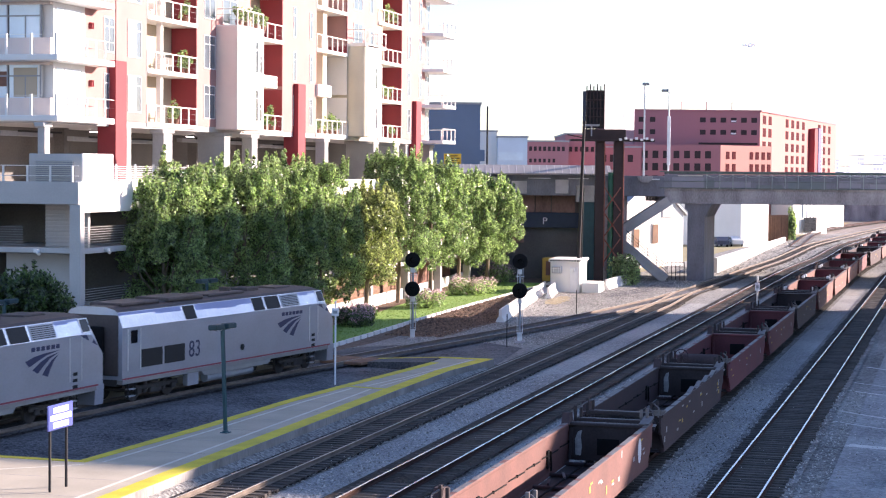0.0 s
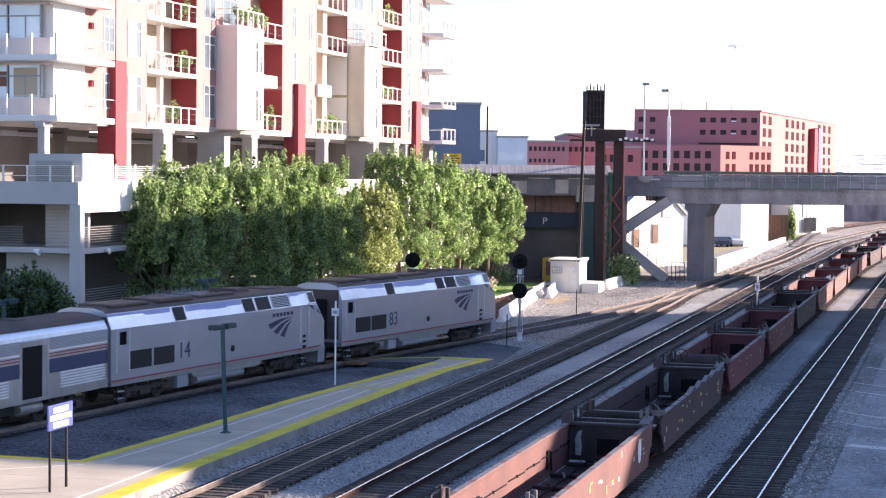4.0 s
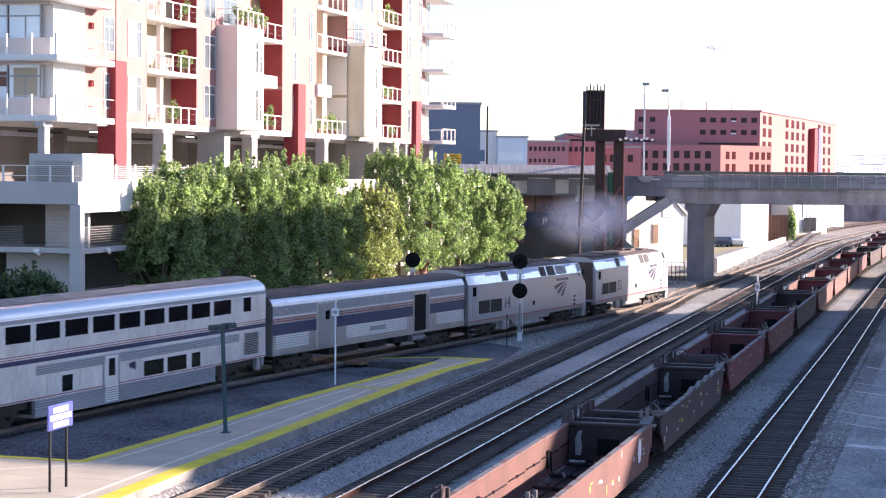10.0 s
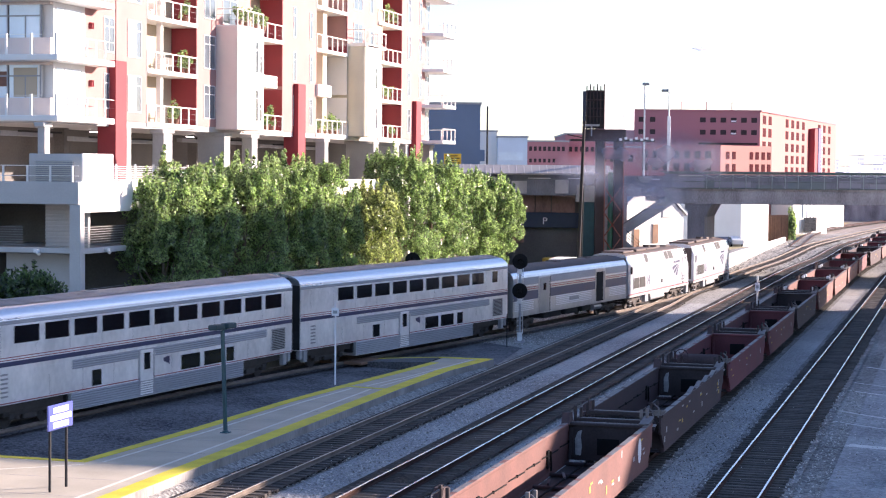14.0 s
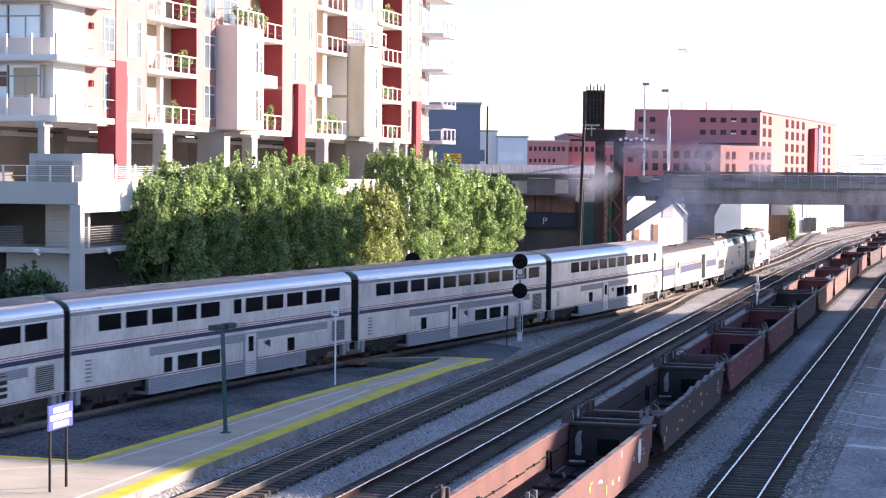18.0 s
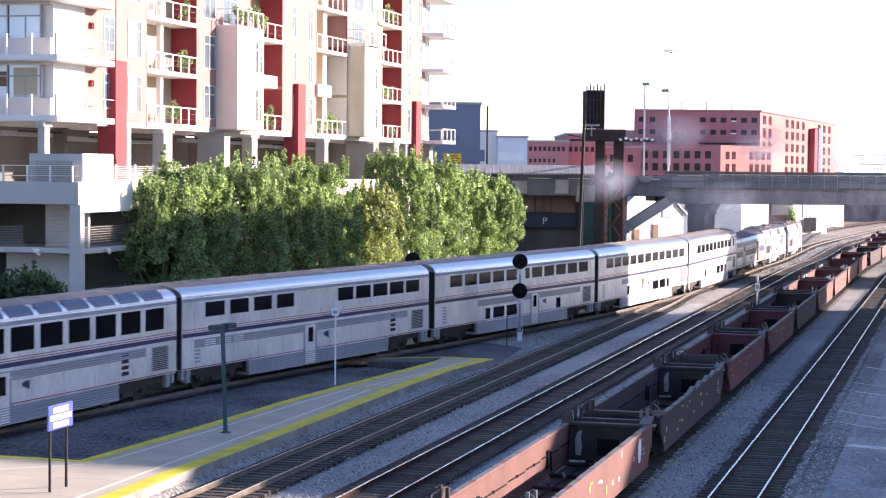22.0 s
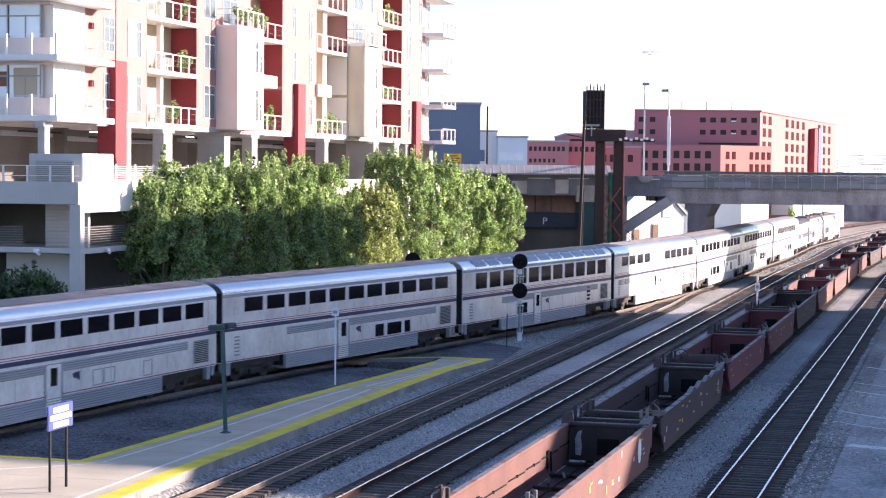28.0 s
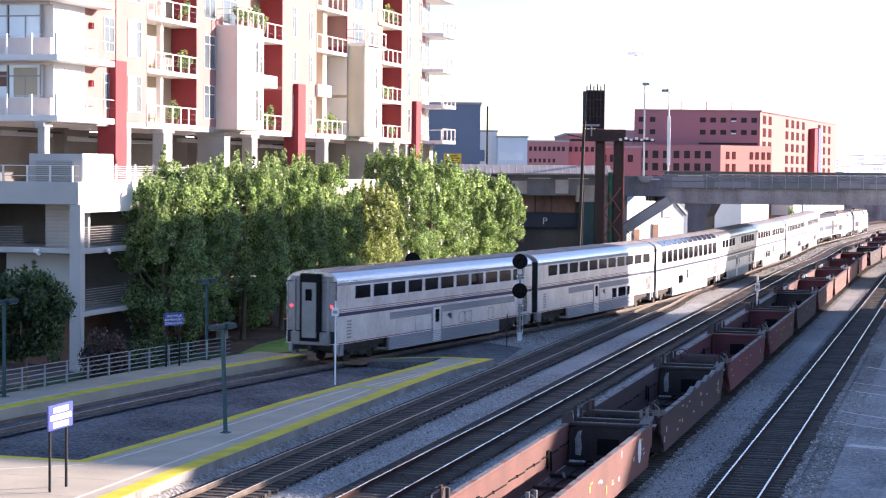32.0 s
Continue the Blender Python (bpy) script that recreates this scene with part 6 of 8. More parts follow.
part("roof", m, M_GREY_PAINT, ho)
m = Mesh()
m.box(6.3, 8.2, -.12, .05, 5.2, 6.6)
part("vent_window", m, M_GREY_PAINT, ho)


def shed(nm, lb, x0, x1, d0, d1, h, mt, roof=None, turn=0):
    t = thing(nm, lb, "building", VIEW_POSE @ pose(x0, d0, 0, 0, 0, turn))
    x0, x1, d0, d1 = 0, x1 - x0, 0, d1 - d0
    m = Mesh()
    m.box(x0, x1, d0, d1, -.45, h, bev=.03)
    part("wall", m, mt, t)
    m = Mesh()
    m.box(x0 - .2, x1 + .2, d0 - .2, d1 + .2, h, h + .25, bev=.03)
    part("roof", m, roof or M_GREY_PAINT, t)
    return t


s1 = shed("warehouse", "low grey warehouse with an upper window band behind the bridge", 40.3, 46.5, 277, 288, 7.6, M_CONCRETE, turn=4)
m = Mesh()
m.box(1.1, 5.6, -.15, .05, 4.4, 7.0)
wb_ = part("window_band", m, M_GREY_PAINT, s1)
for k in range(4):
    part("pane", Mesh().box(1.2 + k * 1.1, 2.2 + k * 1.1, -.2, -.14, 4.5, 6.9), M_GLASS if k % 2 else M_GLASS_FRONT, wb_)
part("sill", Mesh().box(.9, 5.8, -.6, .05, 4.05, 4.35, bev=.03), M_WHITE, s1)
s2 = shed("shed", "white stucco shed facing the tracks", 42.9, 50.2, 269, 282, 7.2, M_WHITE, turn=48)
s3 = shed("warehouse", "white warehouse beyond the wooden fence", 61.0, 72.5, 326, 350, 7.8, M_WHITE, turn=48)
m = Mesh()
m.box(3.2, 6.9, -.12, .05, 2.6, 6.9)
wd_ = part("window", m, M_OFFICE, s3)
for k in range(4):
    part("mullion", Mesh().box(3.2 + k * 1.2, 3.32 + k * 1.2, -.2, -.1, 2.6, 6.9), M_ALU, wd_)
part("guard_rail", Mesh().box(3.0, 7.2, -.5, -.35, .2, 2.5), M_GREY_PAINT, s3, "dark slatted guard rail")
for k in range(14):
    part("rail_slat", Mesh().box(3.05 + k * .3, 3.12 + k * .3, -.58, -.5, .1, 2.6), M_DARK, s3)
s4 = shed("warehouse", "pale far warehouse beside the tracks", 72, 83, 362, 380, 8.2, M_WHITE, turn=48)
s5 = shed("retaining_building", "grey building under the far end of the bridge", 78, 150, 430, 440, 6.8, M_CONC_DARK)
wf = thing("wooden_fence", "brown plank fence with ivy beside the tracks", "fence", VIEW_POSE)
for i in range(31):
    m = Mesh()
    x = 47.7 + i * .235
    m.box(x, x + .22, 281 + i * .55, 281.05 + i * .55, -.4, 4.0 - .01 * i)
    part("plank", m, M_WOOD, wf)
lw = thing("low_wall", "long low white concrete wall beside the tracks", "wall")
for i in range(14):
    y0 = 198 + i * 6.9
    m = Mesh()
    m.box(-25.5 - i * .13, -25.1 - i * .13, y0, y0 + 6.86, -.45, 1.25 - .065 * i, bev=.03)
    part("wall_section", m, M_WHITE, lw)
g = Mesh()
g.poly([(-60, 196), (-25.6, 196), (-27.3, 300), (-24, 420), (-60, 420)], -.32)
single("verge", g, mat("dry_grass", (0.34, 0.28, 0.15), 0.95, var=0.3, scale=0.3, fine=12, bump=0.4, tint=(0.20, 0.19, 0.09)), "dry yellow grass verge behind the bridge", "grass", kind="structure")


def parked_car(nm, lb, m4, paint):
    c = thing(nm, lb, "car", m4)
    m = Mesh()
    m.prism([(-2.1, .35), (2.15, .35), (2.2, .75), (1.9, .95), (1.0, 1.0), (.45, 1.42), (-1.2, 1.45), (-1.9, 1.05), (-2.15, .95)], -.85, .85, "x")
    b = part("body", m, paint, c, smooth=30)
    m = Mesh()
    m.prism([(.9, 1.02), (.42, 1.36), (-1.15, 1.39), (-1.7, 1.05)], -.86, .86, "x")
    part("side_glass", m, M_GLASS, b)
    for y in (-1.35, 1.35):
        for sx in (-1, 1):
            m = Mesh()
            m.cyl((sx * .70, y, .32), (sx * .88, y, .32), .32, n=14)
            w = part("wheel", m, M_BLACK, c)
            m = Mesh()
            m.cyl((sx * .88, y, .32), (sx * .89, y, .32), .19, n=12)
            part("rim", m, M_ALU, w)
    return c


parked_car("parked_car", "dark blue parked car beside a white shed", pose(-34.0, 269.5, -.32, 0, 0, 25), mat("car_blue", (0.05, 0.07, 0.13), 0.3, 0.3, var=0.1, bump=0))
parked_car("parked_car", "white parked car half hidden behind another car", pose(-32.2, 271.8, -.32, 0, 0, 25), mat("car_white", (0.75, 0.76, 0.78), 0.3, 0.1, var=0.05, bump=0))

# ---- far buildings ----
ht = thing("hotel_building", "large red hotel block with rows of dark windows", "hotel", VIEW_POSE)
HA, HB = Vector((55.7, 330, 0)), Vector((86.7, 414, 0))
WA, WB, WC = Vector((27.2, 318, 0)), Vector((47.05, 318, 0)), Vector((57.6, 328.6, 0))
# The right-hand faces take the sunlit copy of the wall colour.
m = Mesh()
m.prism([(33.5, 330), (HA.x, HA.y), (HB.x, HB.y), (33.5, 414)], -.45, 21.15, "z")
m.mi = [1 if i == 1 else 0 for i in range(len(m.f))]
hw = part("wall", m, [M_BRICK_PAINT, M_HOTEL_LIT], ht)
m = Mesh()
m.prism([(WA.x, WA.y), (WB.x, WB.y), (WC.x, WC.y), (27.2, 328.6)], -.45, 15.0, "z")
m.mi = [1 if i == 1 else 0 for i in range(len(m.f))]
ww = part("wing", m, [M_BRICK_PAINT, M_HOTEL_LIT], ht)
m = Mesh()
m.prism([(33.3, 329.8), (55.9, 329.8), (86.9, 414.2), (33.3, 414.2)], 21.15, 21.4, "z")
part("roof", m, M_BRICK_PAINT, ht)


def hwin(par, a, b, u, z, w, h, mt, sub=True):
    """A window on the wall from a to b, u metres along it."""
    d = (b - a).normalized()
    nrm = Vector((d.y, -d.x, 0))
    p = a + d * u
    m = Mesh()
    q = [p - d * w / 2, p + d * w / 2]
    vs = []
    for off in (-.1, .06):
        for zz in (z - h / 2, z + h / 2):
            for e in q:
                vs.append(tuple(e + nrm * off + Vector((0, 0, zz))))
    m.add(vs, [(4, 5, 7, 6), (0, 1, 5, 4), (2, 6, 7, 3), (0, 4, 6, 2), (1, 3, 7, 5)])
    return part("window", m, mt, par)


M_HWIN = mat("hotel_window", (0.03, 0.016, 0.02), 0.4, var=0.3, bump=0, spec=0.3)
M_HWIN_RED = mat("hotel_window_red", (0.07, 0.008, 0.013), 0.85, var=0.2, bump=0, spec=0.1)
for z in (19.6, 17.45):
    for u in (1.25, 3.25):
        hwin(hw, Vector((33.5, 330, 0)), HA, u, z, .95, .85, M_HWIN)
    for k in range(6):
        hwin(hw, Vector((33.5, 330, 0)), HA, 12.1 + k * 1.81, z, 1.0, .85, M_HWIN)
        if k == 3:
            hwin(hw, Vector((33.5, 330, 0)), HA, 12.1 + k * 1.81, z - .2, .9, .28, M_SIGN_WHITE)
hwin(hw, Vector((33.5, 330, 0)), HA, 16.6, 15.45, 10.4, .35, M_HWIN)
for z in (13.35, 11.25, 9.15):
    for k in range(10):
        hwin(ww, WA, WB, 1.6 + k * 1.79, z, 1.0, 1.25, M_HWIN)
    for u in (2.0, 3.8, 8.9, 10.6, 12.4, 14.1):
        hwin(ww, WB, WC, u, z - .05, .95, 1.3, M_HWIN_RED)
hl = (HB - HA).length
for zw in (19.8, 17.55, 15.2, 12.95, 10.75):
    for f in (.045, .107, .304, .374, .439, .513, .736, .813, .892):
        hwin(hw, HA, HB, hl * f, zw, 2.9, 1.55, M_HWIN_RED)
d_ = (HB - HA).normalized()
m = Mesh()
a_ = HA + d_ * (hl * .585)
b_ = HA + d_ * (hl * .635)
n_ = Vector((d_.y, -d_.x, 0))
m.add([tuple(p + n_ * o + Vector((0, 0, z))) for o in (0, 1.3) for z in (9, 19.4) for p in (a_, b_)], [(4, 5, 7, 6), (0, 1, 5, 4), (2, 6, 7, 3), (0, 4, 6, 2), (1, 3, 7, 5)])
sg = part("blade_sign", m, M_RED, ht, "tall red and purple upright sign with pale bars")
m = Mesh()
m.add([tuple(p + n_ * o + Vector((0, 0, z))) for o in (0, 1.45) for z in (9.2, 19.6) for p in (b_ - d_ * .5, b_ + d_ * 4.2)], [(4, 5, 7, 6), (0, 1, 5, 4), (2, 6, 7, 3), (0, 4, 6, 2), (1, 3, 7, 5)])
part("sign_panel", m, mat("sign_purple", (0.07, 0.05, 0.16), 0.5, var=0.1, bump=0), sg)
for i in range(12):
    m = Mesh()
    p = b_ + d_ * 3.4 + n_ * 1.5
    m.add([tuple(p + d_ * du + Vector((0, 0, 19.3 - i * .78 + dz))) for du, dz in ((-.6, 0), (.6, 0), (.6, .45), (-.6, .45))], [(0, 1, 2, 3)])
    part("sign_bar", m, M_SIGN_WHITE, sg)
for i, x in enumerate((42, 46.5, 51)):
    m = Mesh()
    m.cyl((x, 332, 21.3), (x, 332, 22.9), .08, n=6)
    part("roof_pole", m, M_BRICK_PAINT, ht)


def block(nm, lb, x0, x1, d0, d1, h, mt, wins=(), wmt=None):
    t = thing(nm, lb, "building", VIEW_POSE, group="buildings behind the bridge")
    m = Mesh()
    m.box(x0, x1, d0, d1, -.45, h)
    w = part("wall", m, mt, t)
    m = Mesh()
    m.box(x0 - .15, x1 + .15, d0 - .15, d1 + .15, h, h + .25)
    part("roof", m, M_GREY_PAINT, t)
    for x, z, ww_, hh in wins:
        m = Mesh()
        m.box(x - ww_ / 2, x + ww_ / 2, d0 - .06, d0 + .1, z - hh / 2, z + hh / 2)
        part("window", m, wmt or M_HWIN, w)
    return t


M_PALEWALL = mat("pale_blue_cladding", (0.62, 0.70, 0.80), 0.5, 0.1, var=0.12, scale=0.3, fine=8, bump=0.05)
block("blue_clad_building", "blue-grey metal clad building behind the apartments", -3.0, 4.15, 215, 250, 17.85, M_BLUEWALL)
bw = block("white_block", "white block with blue panels beside the blue building", 4.3, 7.4, 262, 285, 15.7, M_WHITE, [(5.2, 12.4, 1.0, 1.6)], M_BLUEWALL)
block("blue_clad_building", "low pale blue clad wing with a band of windows", 7.45, 11.6, 260, 285, 14.9, M_PALEWALL, [(9.3, 12.3, 3.4, 1.1)], M_GLASS_SKY)
block("brick_block", "dull red brick block beyond the bridge", 13.2, 20.0, 300, 330, 15.0, M_BRICK_PAINT, [(13.9 + .75 * i, 13.9, .45, .7) for i in range(8)] + [(13.9 + .75 * i, 12.0, .4, .6) for i in range(6)], M_HWIN)
block("brick_block", "dull red brick block with a stepped roof", 20.1, 26.0, 310, 340, 16.4, M_BRICK_PAINT, [(21 + .9 * i, 14.0, .5, .8) for i in range(5)], M_HWIN)
block("red_block", "dark red block beside the billboard", 26.1, 33.3, 316, 345, 14.4, M_BRICK_PAINT, [(27 + 1.5 * i, 12.6, .9, 1.2) for i in range(4)])
mp = thing("street_pole", "thin dark pole rising behind the blue building", "pole", VIEW_POSE)
m = Mesh()
m.cyl((5.2, 225, -.4), (5.2, 225, 18.0), .16, .1, n=8)
part("pole", m, M_DARK, mp)
ys = thing("yellow_sign", "yellow advertising board with dark unreadable lines", "sign", VIEW_POSE)
m = Mesh()
m.box(.0, 1.9, 205, 205.1, 10.9, 12.1, bev=.01)
yb = part("board", m, mat("sign_yellow", (0.75, 0.48, 0.03), 0.5, bump=0.02), ys)
for i in range(4):
    m = Mesh()
    m.box(.15, 1.75 - .25 * (i % 2), 204.97, 205.0, 11.05 + i * .25, 11.15 + i * .25)
    part("text_bar", m, M_DARK, yb)
m = Mesh()
m.box(.3, .5, 205.1, 205.2, -.4, 11.0)
m.box(1.4, 1.6, 205.1, 205.2, -.4, 11.0)
part("post", m, M_DARK, ys)
# skyline: the distance haze is put in as a pale glow
rng = random.Random(5)
M_HAZE1 = glow("far_haze_glow", (0.40, 0.38, 0.41), 0.7)
M_HAZE2 = glow("far_haze_glow_window", (0.30, 0.29, 0.33), 0.6)
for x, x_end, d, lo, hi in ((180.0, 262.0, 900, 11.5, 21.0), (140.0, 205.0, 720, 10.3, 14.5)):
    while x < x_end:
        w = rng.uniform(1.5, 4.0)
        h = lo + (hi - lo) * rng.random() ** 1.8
        block("city_block", "city block on the skyline, its pale haze put in as glow", x, x + w, d, d + 20, h, M_HAZE1, [(x + w * (i + .5) / 3, h - 1.6 - 2.0 * j, w / 5, .9) for i in range(3) for j in range(2)], M_HAZE2)
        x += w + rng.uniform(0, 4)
# ---- airship ----
m = Mesh()
n1, n2 = 16, 12
for i in range(n1 + 1):
    a = math.pi * i / n1
    for j in range(n2):
        b = 2 * math.pi * j / n2
        r = 1.35 * math.sin(a) ** .8 if 0 < i < n1 else 0.02
        m.v.append((-7 * math.cos(a), r * math.cos(b), r * math.sin(b)))
for i in range(n1):
    for j in range(n2):
        m.f.append((i * n2 + j, i * n2 + (j + 1) % n2, (i + 1) * n2 + (j + 1) % n2, (i + 1) * n2 + j))
        m.mi.append(0)
AIRSHIP = thing("airship", "pale blue-grey airship drifting far off in the sky", "airship")
M_SKIN = mat("airship_skin", (0.93, 0.94, 0.97), 0.5, var=0.1, bump=0)
_tr, _mx = M_SKIN.node_tree.nodes.new("ShaderNodeBsdfTranslucent"), M_SKIN.node_tree.nodes.new("ShaderNodeMixShader")
_tr.inputs["Color"].default_value, _mx.inputs[0].default_value = (0.95, 0.95, 0.97, 1), 0.7
M_SKIN.node_tree.links.new(M_SKIN.node_tree.nodes["Principled BSDF"].outputs[0], _mx.inputs[1])
M_SKIN.node_tree.links.new(_tr.outputs[0], _mx.inputs[2])
M_SKIN.node_tree.links.new(_mx.outputs[0], M_SKIN.node_tree.nodes["Material Output"].inputs["Surface"])
part("hull", m, M_SKIN, AIRSHIP, "pale translucent envelope", smooth=60)
for a, b in (((5.2, -.05, 0), (7.2, .05, 2.0)), ((5.2, -.05, -2.0), (7.2, .05, 0))):
    m = Mesh()
    m.box(a[0], b[0], a[1], b[1], a[2], b[2], bev=.02)
    part("tail_fin", m, M_SKIN, AIRSHIP)
m = Mesh()
m.box(-1.8, .8, -.4, .4, -2.0, -1.25, bev=.15)
part("gondola", m, M_SIGN_WHITE, AIRSHIP)


def airship_pose(t):
    """Its way across the sky, 1500 m off."""
    px, py = 1323 - 6.28 * t, 81 + .47 * t
    return pose(*ahead(1500 * (px - 784) / 3305.7, 1500, 10.19 + 1500 * (303 - py + (px - 784) * .0093) / 3305.7), 0, 0, VIEW)


# ---- empty well cars on the freight track ----


M_STENCIL_W = mat("stencil_white", (0.40, 0.39, 0.385), 0.8, var=0.45, scale=6, fine=30, bump=0.05)
M_STENCIL_Y = mat("stencil_yellow", (0.52, 0.36, 0.08), 0.8, var=0.45, scale=6, fine=30, bump=0.05)
M_STENCIL_G = mat("worn_bare_edge", (0.17, 0.155, 0.155), 0.6, 0.3, var=0.4, scale=4, fine=20, bump=0.1)


def well_car(label, paint, m4, length, end_paint, torn=False, oval=False, boxes=False, seed=1):
    w = thing("well_car", label, "freight well car", m4, group="empty well cars")
    a, b = 1.5, length - 1.5  # the well between the end platforms
    rs = random.Random(seed)
    for sx in (-1, 1):
        x = sx * 1.36
        m = Mesh()
        m.prism([(a + .1, .42), (b - .1, .42), (b + .55, .98), (length - .75, 1.05), (length - .75, 1.62), (.75, 1.62), (.75, 1.05), (a - .55, .98)], x - .04, x + .04, "x")
        m.box(x - .11, x + .09, .9, length - .9, 1.60, 1.70, bev=.02)
        m.box(x - .13, x + .05, a, b, .30, .44, bev=.02)
        sd = part("side_sill", m, paint, w)
        # worn bare metal along the top flange, in uneven runs
        y = .95
        while y < length - 1.6:
            ln = rs.uniform(.8, 3.0)
            part("worn_edge", Mesh().box(x - .10, x + .08, y, min(y + ln, length - .95), 1.698, 1.706), M_STENCIL_G, sd)
            y += ln + rs.uniform(.1, .7)
        for k in range(18 if oval or torn else 7):
            yy, zz = rs.uniform(1.4, length - 2.4), rs.uniform(.62, 1.4)
            ww, hh = rs.choice(((.34, .07), (.2, .2), (.5, .06), (.16, .26), (.26, .14))) if k % 2 else (.36, .06)
            part("stencil_bar", Mesh().box(x + sx * .046 - .004, x + sx * .046 + .004, yy, yy + ww, zz, zz + hh), M_STENCIL_Y if k % 5 in (1, 3) else M_STENCIL_W, sd)
        if oval:
            m = Mesh()
            m.prism([(length - 3.3 + .3 * math.cos(t), 1.1 + .41 * math.sin(t)) for t in np.arange(0, 6.28, .42)], x + sx * .048 - .005, x + sx * .048 + .005, "x")
            part("emblem_oval", m, M_SIGN_WHITE, sd, "white oval mark")
        # lash rods with their brackets, and latch plates, on the inside
        y = a + .6
        while y < b - 1.5:
            ln = rs.uniform(1.6, 3.2)
            xi = x - sx * .07
            part("lash_rod", Mesh().cyl((xi, y, 1.06), (xi, min(y + ln, b - .3), 1.02), .022, n=6), M_BLACK, sd)
            part("rod_bracket", Mesh().box(xi - .03, xi + .03, y + ln * .5, y + ln * .5 + .07, 1.0, 1.09, bev=.01), M_BLACK, sd)
            y += ln + .35
        for yy in (a + 3.3, b - 3.6):
            m = Mesh()
            m.box(x - sx * .07 - .03, x - sx * .07 + .03, yy, yy + .28, .62, 1.22, bev=.02)
            m.bar((x - sx * .1, yy + .5, .5), (x - sx * .1, yy + .42, 1.15), .05)
            part("latch_plate", m, M_BLACK, sd)
        if torn and sx > 0:
            for k in range(5):
                yy = b - 9.6 + k * 2.15
                m = Mesh()
                m.prism([(yy, 1.69), (yy + 1.75, 1.69), (yy + 1.75, 1.70), (yy + 1.0, 1.82)], x - .05, x + .06, "x")
                tl = part("bent_edge", m, M_WELL_BROWN, sd)
                m = Mesh()
                m.box(-.10, .08, 0, 1.06, 0, .02, pose(x, yy, 1.70, 6.8, 0, 0))
                part("bent_lip", m, M_STENCIL_G, tl, "bent pale lip of the top flange")
        for yy, e in ((a, -1), (b, 1)):
            if sx < 0:
                m = Mesh()
                m.prism([(yy - .42, 1.62), (yy + .42, 1.62), (yy + .2, 2.02), (yy - .22, 2.05)], x - .16, x + .10, "x")
                part("corner_guide", m, M_WELL_BROWN, sd)
            else:
                m = Mesh()
                m.box(-.26, .08, -.55, .55, 0, .04, pose(x, yy + e * .35, 1.80, 7 * e, 0, 0))
                m.box(-.2, .04, -.4, .4, -.16, .0, pose(x, yy + e * .35, 1.80, 7 * e, 0, 0))
                part("corner_guide", m, M_STENCIL_G, sd, "bent pale corner guide")
            # hooked grab rod at each end
            m = Mesh()
            yk = yy + e * 1.1
            m.cyl((x, yk, 1.68), (x, yk + .1, 2.0), .028, n=6)
            m.cyl((x, yk + .1, 2.0), (x - sx * .18, yk + .2, 2.12), .028, n=6)
            part("grab_rod", m, M_STENCIL_G, sd)
    # bulkheads with cut-outs, their inner darkness put on as black plates
    for y in (a, b):
        e = 1 if y == a else -1
        m = Mesh()
        m.box(-1.33, 1.33, y - .06, y + .06, .42, 1.62)
        bk = part("bulkhead", m, end_paint, w)
        part("cut_out", Mesh().box(-.34, .42, y - .075, y + .075, .62, 1.18), M_BLACK, bk)
        part("top_beam", Mesh().box(-1.36, 1.36, y - .16, y + .16, 1.60, 1.70, bev=.02), end_paint, bk)
        part("worn_edge", Mesh().box(-1.25, 1.2, y - e * .1 - .07, y - e * .1 + .07, 1.702, 1.712), M_STENCIL_G, bk)
        for xx in (-1.22, 1.18):
            part("gusset", Mesh().prism([(y, .5), (y + e * .34, .5), (y + e * .10, 1.5), (y, 1.5)], xx - .05, xx + .05, "x"), end_paint, bk)
        m = Mesh()
        m.prism([(-1.08, .60), (-.90, .58), (-.86, .86), (-.90, 1.22), (-.86, 1.46), (-1.0, 1.40), (-1.10, 1.15)], y + e * .068 - .006, y + e * .068 + .006)
        if oval or torn:
            part("paint_patch", m, M_STENCIL_W, bk)
    # floor: cross bearers and pipes; an added dark plate stands for the dark between
    for i in range(7):
        yy = a + .6 + i * (b - a - 1.2) / 6
        part("cross_bearer", Mesh().box(-1.33, 1.33, yy - .10, yy + .10, .32, .42, bev=.02), M_WELL_BROWN, w)
    part("floor_plate", Mesh().box(-1.3, 1.3, a + .1, b - .1, .26, .29), M_WELL_DARK, w)
    part("centre_plate", Mesh().box(-.25, .25, a, b, .30, .36), M_WELL_BROWN, w)
    for xx, zz in ((.55, .44), (-.7, .42)):
        part("air_pipe", Mesh().cyl((xx, a, zz), (xx + .1, b, zz), .035, n=6), M_BLACK, w)
    for k in range(5):
        yy, xx = rs.uniform(a + 1, b - 1.5), rs.uniform(-1, .7)
        part("loose_bar", Mesh().bar((xx, yy, .47), (xx + rs.uniform(-.4, .4), yy + rs.uniform(.6, 1.3), .47), .07), M_STENCIL_G if k % 2 else M_WELL_BROWN, w)
    # end platforms over the trucks
    for y0, y1 in ((.30, a - .06), (b + .06, length - .30)):
        yc = (y0 + y1) / 2
        m = Mesh()
        m.box(-1.05, 1.05, y0, y1, 1.10, 1.34, bev=.03)
        m.box(-.3, .3, y0, y1, .75, 1.1)
        ep = part("end_platform", m, M_WELL_BROWN, w)
        part("cross_beam", Mesh().box(-1.22, 1.22, yc - .10, yc + .10, 1.62, 1.78, bev=.03), M_WELL_DARK, ep)
        part("worn_edge", Mesh().box(-1.1, 1.15, yc - .085, yc + .085, 1.782, 1.793), M_STENCIL_G, ep)
